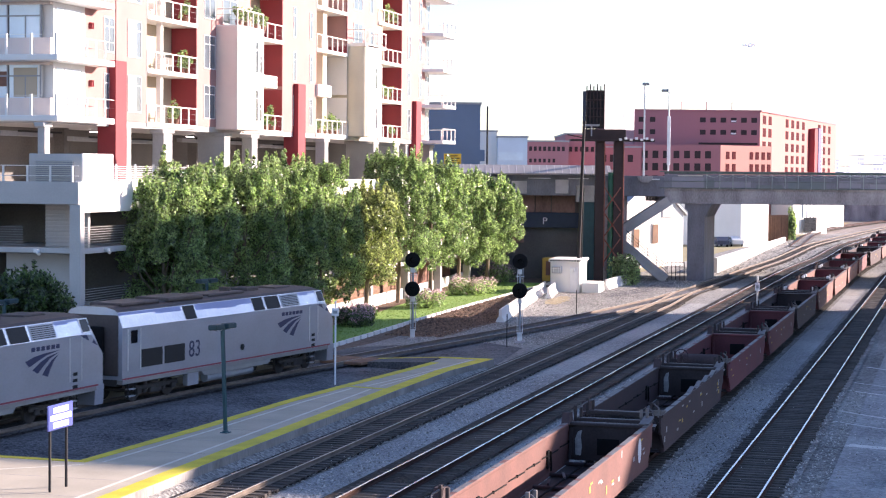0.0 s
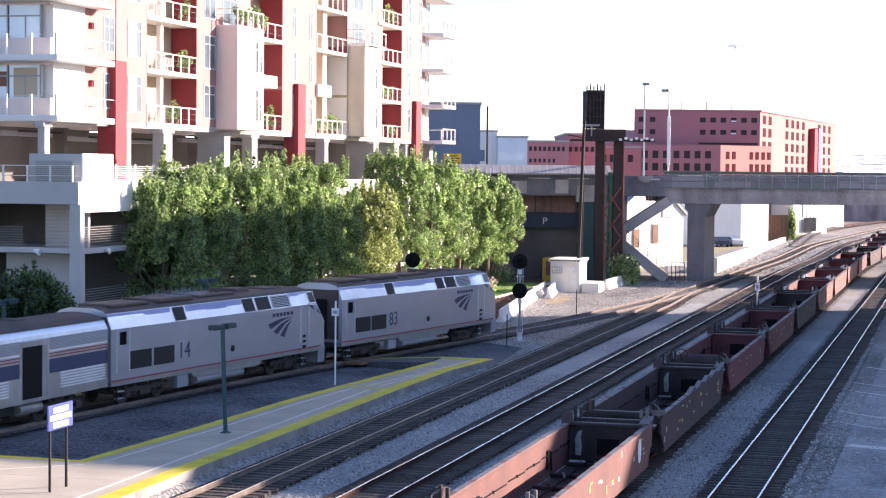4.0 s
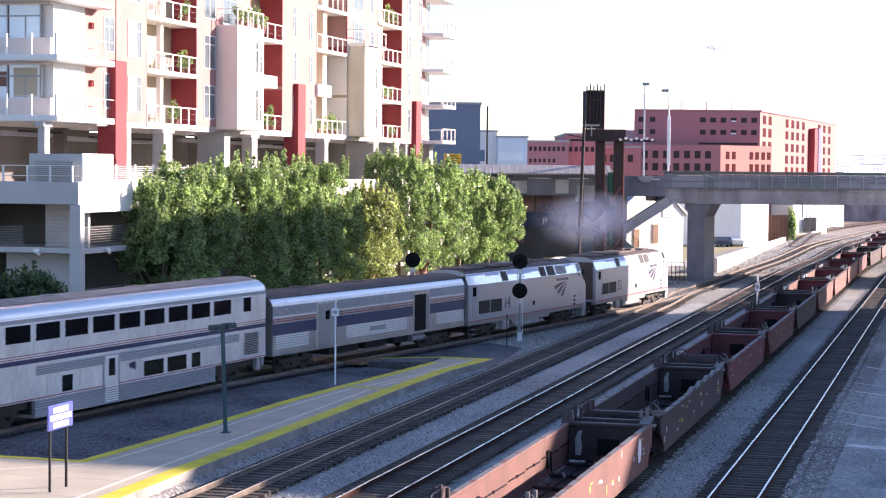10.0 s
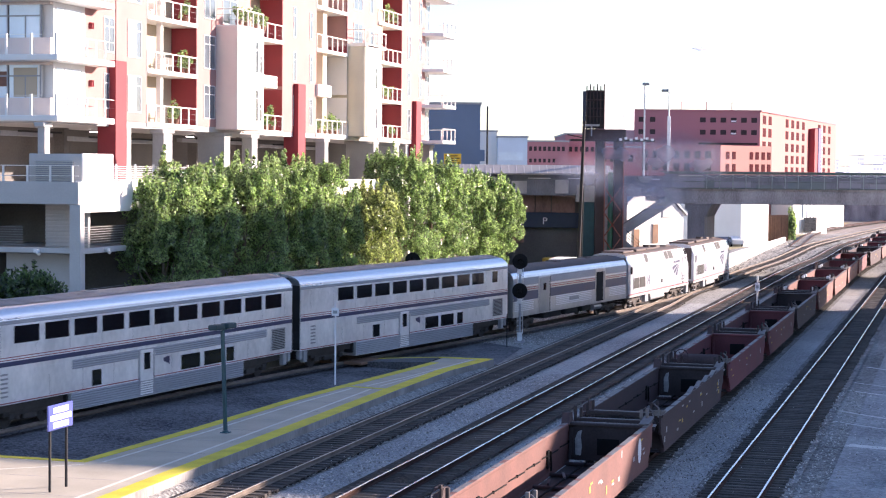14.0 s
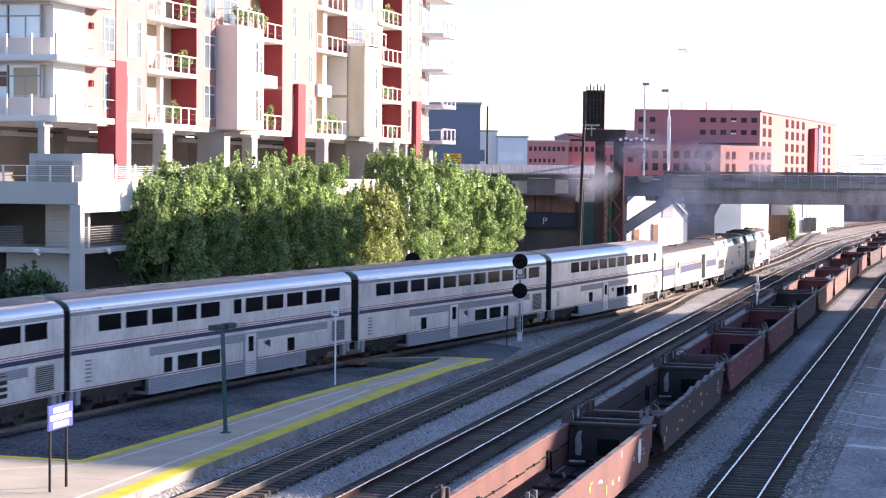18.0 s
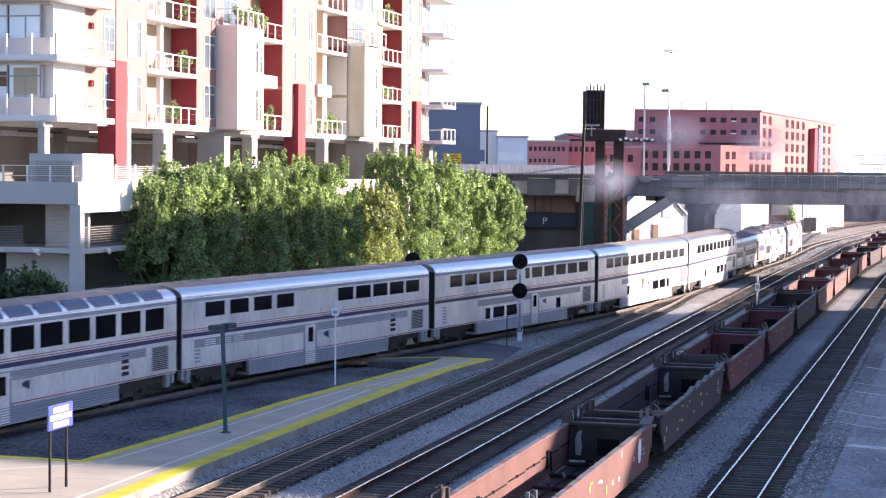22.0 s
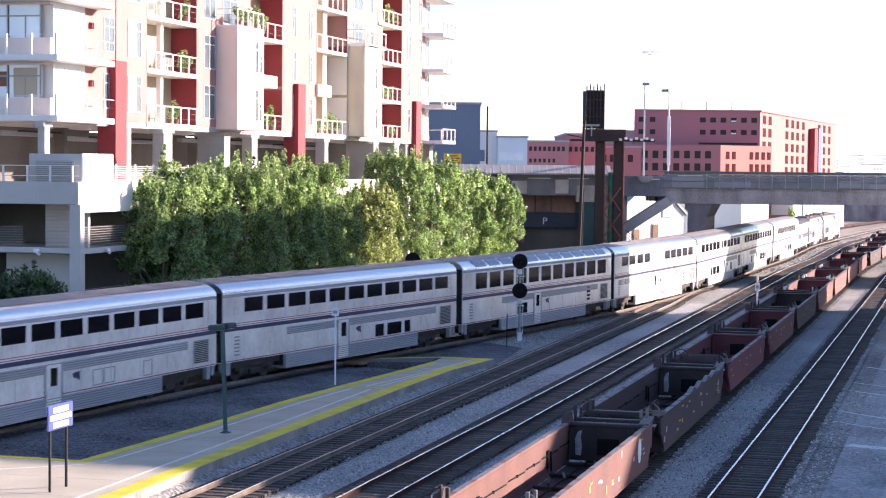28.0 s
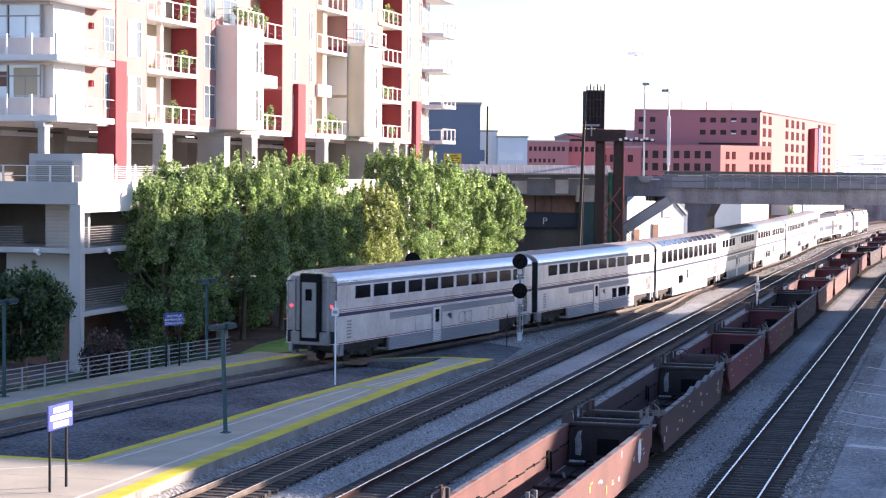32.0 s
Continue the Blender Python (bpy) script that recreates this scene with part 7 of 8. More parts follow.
        part("cross_beam", Mesh().cyl((-1.2, yc + .42, 1.55), (1.2, yc + .42, 1.55), .06, n=8), M_STENCIL_G, ep, "pale worn pipe across the end")
        for sx in (-1, 1):
            for dx in (0, .2):
                m = Mesh()
                m.box(sx * 1.24 - dx * sx - .05, sx * 1.24 - dx * sx + .05, yc - .06, yc + .06, 1.1, 2.2 - .06 * (dx > 0), bev=.015)
                part("guide_post", m, M_STENCIL_G if sx > 0 and oval else M_WELL_DARK, ep)
            part("brace", Mesh().bar((sx * 1.18, yc - .5, 1.2), (sx * 1.18, yc + .45, 1.72), .09), M_WELL_BROWN, ep)
            part("brake_pipe", Mesh().cyl((sx * .5, yc - .4, 1.36), (sx * 1.1, yc - .3, 1.44), .035, n=6), M_STENCIL_G, ep)
            part("walkway", Mesh().box(sx * 1.2 - .04, sx * 1.2 + .04, y0 + .1, y1 - .1, 1.34, 1.40), M_GREY_PAINT, ep)
            if boxes:
                part("lock_box", Mesh().box(sx * .98 - .12, sx * .98 + .12, yc - .15, yc + .15, 1.79, 2.02, bev=.05), M_ALU, ep, "pale container lock box")
        m = Mesh()
        m.box(-.5, .1, yc - .45, yc + .1, 1.34, 1.56, bev=.04)
        m.cyl((.3, yc - .3, 1.46), (.95, yc - .3, 1.46), .12, n=8)
        part("brake_gear", m, M_BLACK, ep)
    return w


def freight_truck(m4):
    t = thing("freight_truck", "dark two-axle freight truck between well cars", "railway truck", m4, group="trucks of the well cars")
    for sx in (-1, 1):
        m = Mesh()
        m.prism([(-1.25, .52), (-.95, .62), (-.4, .30), (.4, .30), (.95, .62), (1.25, .52), (1.2, .75), (.5, .82), (-.5, .82), (-1.2, .75)], sx * .98 - .07, sx * .98 + .07, "x")
        part("side_frame", m, M_TRUCK, t)
    m = Mesh()
    m.box(-1.0, 1.0, -.2, .2, .45, .74)
    part("bolster", m, M_TRUCK, t)
    for e in (-1, 1):
        m = Mesh()
        for sx in (-1, 1):
            m.cyl((sx * .69, e * .88, .46), (sx * .82, e * .88, .46), .46, n=18)
        m.cyl((-.8, e * .88, .46), (.8, e * .88, .46), .08, n=8)
        part("wheelset", m, M_TRUCK, t)


# the gaps between the cars: two long cars, then shorter ones coupled in a string
WELL_GAPS = [44.5, 63.8, 83.15] + [83.15 + 17.75 * k for k in range(1, 12)]
M_WELL_CRIMSON = mat("well_car_crimson", (0.145, 0.038, 0.045), 0.75, 0.05, var=0.4, scale=0.7, fine=12, bump=0.15, obj_var=0.15)


def well_place(y):
    if y < 205:
        return pose(-11.5, y, 0)
    x, yy, h = line_at(np.interp(y, _Y, _S), 10.85)
    return pose(x, yy, 0, 0, 0, -math.degrees(h))


# Shade on the end bulkheads is put into a darker end paint.
well_car("rust red empty well car with faded stencils and a white oval", M_WELL_RED, well_place(WELL_GAPS[0] + .2), 18.9, M_WELL_DARK, oval=True, seed=3)
well_car("dark brown empty well car with a torn, bent top edge", M_WELL_BROWN, well_place(WELL_GAPS[1] + .2), 18.95, M_WELL_DARK, torn=True, seed=4)
_red = well_car("crimson empty well car with faded stencils and guide posts", M_WELL_CRIMSON, well_place(WELL_GAPS[2] + .2), 17.35, M_WELL_CRIMSON, seed=5)
_boxed = well_car("rust red empty well car with pale lock boxes", M_WELL_RED, well_place(WELL_GAPS[5] + .2), 17.35, M_WELL_CRIMSON, boxes=True, seed=6)
_brown = well_car("dark brown grimy empty well car with guide posts", M_WELL_BROWN, well_place(WELL_GAPS[4] + .2), 17.35, M_WELL_DARK, seed=7)
for i in range(3, 13):
    if i not in (4, 5):
        copy_thing(_brown if i in (9,) else _boxed if i in (6, 7, 10) else _red, well_place(WELL_GAPS[i] + .2))
for y in WELL_GAPS:
    freight_truck(well_place(y))
# a round air tank on one end platform
m = Mesh()
m.cyl((-.9, 0, 1.72), (.75, 0, 1.72), .33, n=14)
m.cyl((-.9, 0, 1.72), (-1.05, 0, 1.72), .33, .2, n=14)
m.cyl((.75, 0, 1.72), (.9, 0, 1.72), .33, .2, n=14)
single("brake_tank", m, M_WELL_BROWN, "dark round brake tank on a well car's end platform", "tank", m=pose(-11.35, WELL_GAPS[2] + .95, 0), smooth=40)
# a hand brake wheel beside the tank
m = Mesh()
for i in range(14):
    t0, t1 = 2 * math.pi * i / 14, 2 * math.pi * (i + 1) / 14
    m.cyl((.3 * math.cos(t0), 0, .3 * math.sin(t0)), (.3 * math.cos(t1), 0, .3 * math.sin(t1)), .025, n=5)
for i in range(3):
    t0 = math.pi * i / 3
    m.cyl((-.3 * math.cos(t0), 0, -.3 * math.sin(t0)), (.3 * math.cos(t0), 0, .3 * math.sin(t0)), .016, n=5)
m.cyl((0, 0, 0), (0, .12, 0), .05, n=8)
m.box(-.05, .05, .06, .14, -.86, .0)
m.box(-.2, .2, .02, .18, -.88, -.8)
single("hand_brake_wheel", m, M_WELL_BROWN, "dark spoked hand brake wheel on a well car's end platform", "brake wheel", m=pose(-12.15, WELL_GAPS[2] + .4, 1.98))


# ---- planting ----
def foliage(centers, radii, n, size, rs, up=0.35):
    """Many small leaves, scattered in clumps round the given centres. Returns a Mesh of rhombs."""
    r = np.random.RandomState(rs)
    wt = np.prod(np.array(radii), axis=1) ** .5
    k = r.choice(len(centers), n, p=wt / wt.sum())
    c, rad = np.array(centers)[k], np.array(radii)[k]
    d = r.normal(size=(n, 3))
    d /= np.linalg.norm(d, axis=1)[:, None]
    p = c + d * rad * (r.uniform(.35, 1.05, n) ** .6)[:, None]
    a = r.normal(size=(n, 3)) + np.array([0, 0, up])
    a /= np.linalg.norm(a, axis=1)[:, None]
    b = np.cross(a, r.normal(size=(n, 3)))
    b /= np.linalg.norm(b, axis=1)[:, None] + 1e-9
    s = size * r.uniform(.6, 1.35, n)[:, None]
    bend = np.cross(a, b) * s * .18
    vs = np.stack([p - a * s, p + b * s * .55 + bend, p + a * s, p - b * s * .55 + bend], 1).reshape(-1, 3)
    m = Mesh()
    m.v = [tuple(v) for v in vs.tolist()]
    m.f = [(4 * i, 4 * i + 1, 4 * i + 2, 4 * i + 3) for i in range(n)]
    m.mi = [0] * n
    return m


def tree(label, x, y, h, w, leaf, rs, n=9000, low=1.6, group="trees before the apartment building", lean=0.0, leaf_size=.092, shoots=34):
    t = thing("tree", label, "tree", pose(x, y, -.33), group=group)
    r = random.Random(rs)
    m = Mesh()
    m.cyl((0, 0, 0), (.1, .05, h * .3), .19, .14, n=9)
    m.cyl((.1, .05, h * .3), (lean, 0, h * .72), .14, .05, n=8)
    tr = part("trunk", m, M_TRUNK, t, smooth=50)
    for i in range(7):
        a = 2 * math.pi * i / 7 + r.uniform(-.3, .3)
        z0 = h * r.uniform(.18, .5)
        m = Mesh()
        p1 = (math.cos(a) * w * .28, math.sin(a) * w * .28, z0 + h * .16)
        m.cyl((.06, .03, z0), p1, .075, .05, n=6)
        m.cyl(p1, (math.cos(a) * w * .42, math.sin(a) * w * .42, z0 + h * .34), .05, .02, n=6)
        part("limb", m, M_TRUNK, tr)
    # a body of many small clumps with gaps between, and upright leafy sprigs over it
    cs, rd = [], []
    for i in range(int(30 * w)):
        a, u = r.uniform(0, 2 * math.pi), r.uniform(0, 1) ** .85
        z = low + (h * .93 - low) * u
        prof = math.sin(math.pi * min(1, .2 + .68 * u)) ** .6
        rr = w * .5 * prof * math.sqrt(r.uniform(.12, 1)) * .92
        cs.append((math.cos(a) * rr + lean * u, math.sin(a) * rr, z))
        q = r.uniform(.26, .66)
        rd.append((q, q, q * r.uniform(.7, 1.2)))
    for i in range(shoots * 2):
        a, u = r.uniform(0, 2 * math.pi), r.uniform(.45, 1)
        prof = math.sin(math.pi * min(1, .2 + .68 * u)) ** .6
        rr = w * .46 * prof * (1 if i % 2 else math.sqrt(r.uniform(0, 1)))
        z0, ln = low + (h * .93 - low) * u, r.uniform(.6, 1.3)
        ox, oy = r.uniform(-.25, .25), r.uniform(-.25, .25)
        for k in range(4):
            f = k / 3
            cs.append((math.cos(a) * rr + lean * u + ox * f, math.sin(a) * rr + oy * f, z0 + ln * f))
            q = .30 - .19 * f
            rd.append((q, q, .26))
    part("crown", foliage(cs, rd, int(n * 4.4), leaf_size, rs, .5), leaf, t)
    return t


tree("leafy street tree, its crown sunlit above and dark below", -42.9, 99.0, 11.3, 6.4, M_LEAF, 11, 12000, 1.3)
tree("leafy street tree with upright shoots above a dense crown", -42.6, 107.0, 11.2, 5.6, M_LEAF, 12, 10000, 1.2)
tree("leafy street tree crowding its neighbours", -42.8, 114.2, 11.4, 6.2, M_LEAF, 13, 11000, 1.2)
tree("leafy street tree with a broad uneven crown", -43.0, 122.0, 11.4, 6.6, M_LEAF, 14, 11000, 1.3)
tree("leafy street tree with olive yellow patches in its crown", -42.6, 131.5, 9.4, 6.2, M_LEAF_YELLOW, 15, 9000, 2.1)
tree("tall sunlit street tree beside the lawn", -43.2, 141.5, 12.2, 7.6, M_LEAF, 16, 12000, 2.6)
tree("sunlit street tree over a flower bed", -43.4, 151.5, 11.6, 7.0, M_LEAF, 17, 10000, 2.6)
tree("rounded sunlit street tree at the end of the row", -43.8, 162.0, 10.6, 7.4, M_LEAF, 18, 12000, 2.3)
tree("leafy street tree beside the garage corner", -42.7, 95.2, 9.9, 5.0, M_LEAF, 21, 9000, 1.3)
tree("rounded sunlit street tree near the bridge", -42.4, 167.0, 10.2, 7.4, M_LEAF, 22, 12000, 2.2)
tree("small dark tree behind the platform fence", -42.3, 78.6, 5.6, 4.6, M_LEAF_DARK, 19, 6000, 1.6, leaf_size=.09, shoots=5)
tree("small dark tree behind the platform fence", -44.2, 73.5, 5.9, 4.8, M_LEAF_DARK, 20, 6000, 1.5, leaf_size=.09, shoots=5)


def shrub(name, label, x, y, z, rx, ry, h, leaf, rs, n=1800, flower=None, size=.09):
    t = thing(name, label, "shrub", pose(x, y, z), group="shrubs")
    r = random.Random(rs)
    cs, rd = [], []
    for i in range(16):
        a, u = r.uniform(0, 6.28), math.sqrt(r.uniform(0, 1))
        cs.append((math.cos(a) * rx * u * .75, math.sin(a) * ry * u * .75, h * (.25 + .4 * r.random() * (1 - .5 * u))))
        q = r.uniform(.28, .45)
        rd.append((rx * q, ry * q, h * .38))
    m = Mesh()
    for i in range(7):
        c = cs[i]
        m.cyl((c[0] * .3, c[1] * .3, 0), (c[0], c[1], c[2]), .025, .012, n=5)
    part("stem", m, M_TRUNK, t)
    part("leaves", foliage(cs, rd, n, size, rs), leaf, t)
    if flower:
        part("blossom", foliage([(c[0] * 1.05, c[1] * 1.05, c[2] + h * .2) for c in cs], [(a * .9, b * .9, c * .8) for a, b, c in rd], n // 2, size * .8, rs + 1, .8), flower, t, "mauve flower heads")
    return t


LZ = -.28
shrub("flower_bush", "dark flowering bush at the near end of the lawn", -39.5, 119.5, LZ, 1.5, 2.3, 1.5, M_LEAF_DARK, 31, 2600, M_FLOWER)
shrub("flower_bush", "mauve flowering bush on the lawn", -39.7, 137.0, LZ, 1.45, 2.4, 1.6, M_LEAF, 32, 3000, M_FLOWER)
shrub("flower_bush", "rounded flowering bush on the lawn", -40.3, 153.5, LZ, 2.0, 3.2, 1.8, M_LEAF, 33, 3000, M_FLOWER)
shrub("flower_bush", "mauve flowering bush at the end of the lawn", -42.2, 171.0, LZ, 2.0, 3.0, 2.1, M_LEAF, 34, 2600, M_FLOWER)
shrub("flower_bush", "low flowering bush under the trees", -41.6, 127.0, LZ, 1.2, 2.2, 1.0, M_LEAF_DARK, 35, 1500, M_FLOWER)
shrub("bush", "dense green bush beside the billboard tower", -30.6, 173.0, -.33, 1.7, 2.0, 3.3, M_LEAF, 36, 4200, size=.12)
shrub("bush", "purple leaved bush behind the platform fence", -41.4, 85.2, -.3, 1.4, 1.6, 2.9, M_PURPLE, 37, 2600, size=.10)
shrub("bush", "dark bush behind the platform fence", -41.9, 90.5, -.3, 1.5, 2.5, 1.8, M_LEAF_DARK, 38, 2200, size=.10)
shrub("bush", "dark bush behind the platform fence", -42.0, 95.0, -.3, 1.3, 2.4, 1.6, M_LEAF_DARK, 39, 2000, size=.10)
shrub("ivy_bush", "ivy growing over the end of the wooden fence", *ahead(56.2, 302)[:2], -.35, 0.9, 1.1, 5.6, M_LEAF, 40, 2000, size=.2)
shrub("far_bush", "green bush behind the wooden fence", *ahead(51.3, 312)[:2], -.35, 2.8, 2.4, 6.6, M_LEAF_DARK, 41, 2500, size=.25)

shrub("bush", "dark green bush at the edge of the service road", -1.35, 65.6, -.28, .9, 1.7, 1.5, M_LEAF_DARK, 43, 2600, size=.09)


def pot(x, y, z, h, rs):
    t = thing("potted_plant", "green potted plant on a balcony", "plant", pose(x, y, z), group="balcony plants")
    part("pot", Mesh().cyl((0, 0, 0), (0, 0, .32), .15, .2, n=10), M_BRICK, t)
    r = random.Random(rs)
    cs = [(r.uniform(-.2, .2), r.uniform(-.25, .25), .4 + h * r.random()) for _ in range(7)]
    part("leaves", foliage(cs, [(.2, .22, .25)] * 7, 260, .09, rs), M_LEAF, t)


for i, (yy, k, h) in enumerate(((106.8, 0, 1.1), (107.6, 0, .8), (108.6, 1, .9), (109.3, 1, .6), (109.0, 2, .8), (124.2, 0, 1.3), (123.2, 0, .7), (135.6, 0, .9), (137.0, 0, 1.2), (138.3, 0, .7), (151.0, 1, .7),
                                (152.2, 1, .6), (152.8, 0, .6), (151.5, 3, 1.2), (153.0, 3, .9), (121.0, 2, 1.0), (133.9, 0, .5))):
    pot(-47.35, yy, FLOOR[k] + .03, h, 60 + i)
for i, yy in enumerate((114.2, 115.6, 117.2, 118.8)):
    pot(-45.9, yy, 19.53, .7 + .15 * (i % 3), 80 + i)

# ---- lawn with its kerb, and the mulch beds ----
g = Mesh()
LAWN_E = [(-36.0, 102.5), (-36.25, 112), (-36.75, 125), (-37.05, 140), (-37.2, 155), (-37.3, 172)]
LAWN_W = [(-44.5, 172), (-43.0, 150), (-42.3, 138), (-41.2, 128), (-40.8, 116), (-40.5, 104), (-39.4, 98)]
g.poly(LAWN_E + LAWN_W, LZ)
single("lawn", g, M_GRASS, "bright green mown lawn between kerb and planting bed", "lawn", kind="structure")
r_ = np.random.RandomState(7)
n_ = 6000
m = Mesh()
yy = r_.uniform(103, 172, n_)
xe = np.interp(yy, [p[1] for p in LAWN_E], [p[0] for p in LAWN_E]) - .1
xw = np.interp(yy, [p[1] for p in LAWN_W[::-1]], [p[0] for p in LAWN_W[::-1]]) + .1
xx = xw + (xe - xw) * r_.uniform(0, 1, n_)
for x, y, s, a in zip(xx, yy, r_.uniform(.015, .045, n_), r_.uniform(0, 3.14, n_)):
    dx, dy = math.cos(a) * .05, math.sin(a) * .05
    m.add([(x - dx, y - dy, LZ), (x + dx, y + dy, LZ), (x + dx * .5, y + dy * .3, LZ + s)], [(0, 1, 2)])
single("grass_blades", m, M_GRASS, "short uneven blades of lawn grass", "grass", kind="stuff")
g = Mesh()
g.poly([(-46.6, 96), (-39.2, 96), (-40.5, 104), (-40.8, 116), (-41.2, 128), (-42.3, 138), (-43.0, 150), (-44.5, 172), (-48, 176)], LZ - .015)
single("planting_bed", g, M_MULCH, "brown mulch bed under the trees", "planting bed", kind="structure")
g = Mesh()
g.poly([(-36.8, 126), (-34.2, 113), (-31.6, 113), (-31.2, 126), (-35.4, 160), (-37.3, 170)], -.285)
single("mulch_strip", g, M_MULCH, "reddish brown mulch strip beside the lawn kerb", "mulch", kind="structure")
kb = thing("lawn_kerb", "white concrete kerb with dark notches along the lawn", "kerb", kind="structure")
ly = 103.0
for i in range(46):
    y0, y1 = ly + i * 1.5, ly + i * 1.5 + 1.05
    x = float(np.interp((y0 + y1) / 2, [p[1] for p in LAWN_E], [p[0] for p in LAWN_E]))
    m = Mesh()
    m.box(x, x + .17, y0, y1, -.36, -.1, bev=.02)
    part("kerb_stone", m, M_WHITE, kb)
# low garden wall and back fence behind the trees
gw = thing("garden_wall", "low white garden wall with a brown slatted fence behind it", "wall", kind="structure")
GW = [(-43.3, 118), (-43.5, 128), (-43.9, 138), (-44.6, 152), (-45.6, 166), (-47.0, 180), (-47.8, 198)]
for i in range(3, 30):
    y0 = 112 + i * 2.85
    x = float(np.interp(y0, [p[1] for p in GW], [p[0] for p in GW]))
    x2 = float(np.interp(y0 + 2.8, [p[1] for p in GW], [p[0] for p in GW]))
    m = Mesh()
    m.box(-.12, .12, 0, 2.82, -.36, .55, pose(x, y0, 0, 0, 0, math.degrees(math.atan2(x - x2, 2.8))), bev=.03)
    w_ = part("wall_block", m, M_WHITE, gw)
for i in range(30):
    for k in range(9):
        y0 = 112 + i * 2.0
        m = Mesh()
        x = float(np.interp(y0, [p[1] for p in GW], [p[0] for p in GW])) - 1.6
        m.box(x - .03, x + .03, y0, y0 + 1.96, .1 + k * .22, .29 + k * .22)
        part("slat", m, M_WOOD, gw)

# ---- concrete barriers and the signal bungalow ----
def barrier(x, y, rz, mt=None, ln=2.4, lab="white concrete road barrier beside the tracks"):
    m = Mesh()
    m.prism([(-.3, -.35), (.3, -.35), (.3, -.2), (.12, .1), (.08, .6), (-.08, .6), (-.12, .1), (-.3, -.2)], 0, ln)
    return single("concrete_barrier", m, mt or M_WHITE, lab, "barrier", "concrete barriers", m=pose(x, y, 0, 0, 0, rz))


for x, y, rz in [(-31.0 - (y - 126) * .128, y, 7.3) for y in (126.0, 130.9, 135.8, 140.7, 145.6, 150.5, 155.4)] + [(-33.1 - (y - 151) * .146, y, 8.3) for y in (151.2, 156.2, 161.2, 166.2)]:
    barrier(x, y, rz, ln=4.6)
barrier(-30.84, 164.8, -1.0, ln=10.1, lab="white concrete barrier between the plinth and the bush")
bg = thing("signal_bungalow", "white signal equipment bungalow with a vent unit", "equipment hut", pose(-35.0, 159.5, 0, 0, 0, 3))
m = Mesh()
m.box(.22, 2.78, 0, 4.4, -.35, 2.35, bev=.03)
bx = part("body", m, M_WHITE, bg)
m = Mesh()
m.box(.07, 2.93, -.15, 4.55, 2.35, 2.6, bev=.03)
part("roof", m, M_WHITE, bg)
m = Mesh()
for i in range(11):
    m.box(.2 + i * .238, .35 + i * .238, -.165, -.15, 2.42, 2.53)
part("letter_bars", m, M_DARK, bx)
m = Mesh()
m.box(.35, 1.25, -.45, 0, 1.35, 2.0, bev=.03)
vu = part("vent_unit", m, M_ALU, bx)
for i in range(4):
    for k in range(3):
        m = Mesh()
        m.box(.42 + i * .2, .56 + i * .2, -.47, -.44, 1.42 + k * .19, 1.55 + k * .19)
        part("grille", m, M_GREY_PAINT, vu)
m = Mesh()
m.box(1.95, 2.65, -.06, .02, -.3, 1.9, bev=.02)
dr = part("door", m, M_ALU, bx)
m = Mesh()
m.box(2.2, 2.38, -.3, -.06, 1.5, 1.85, bev=.03)
part("lamp", m, M_ALU, dr)
m = Mesh()
m.box(2.95, 4.45, .3, 3.8, -.35, .55, bev=.05)
single("concrete_plinth", m, M_WHITE, "low white concrete plinth beside the signal bungalow", "plinth", m=pose(-35.0, 159.5, 0, 0, 0, 3))
gn = thing("generator", "yellow standby generator box with a dark grille", "generator", pose(-39.1, 175.6, -.3, 0, 0, 8))
m = Mesh()
m.box(0, 1.55, 0, 2.6, 0, 2.2, bev=.05)
gb = part("casing", m, mat("generator_yellow", (0.62, 0.36, 0.05), 0.5, var=0.15, bump=0.05), gn)
m = Mesh()
m.box(.35, 1.4, -.05, .02, .55, 1.9)
part("grille", m, M_BRICK, gb)

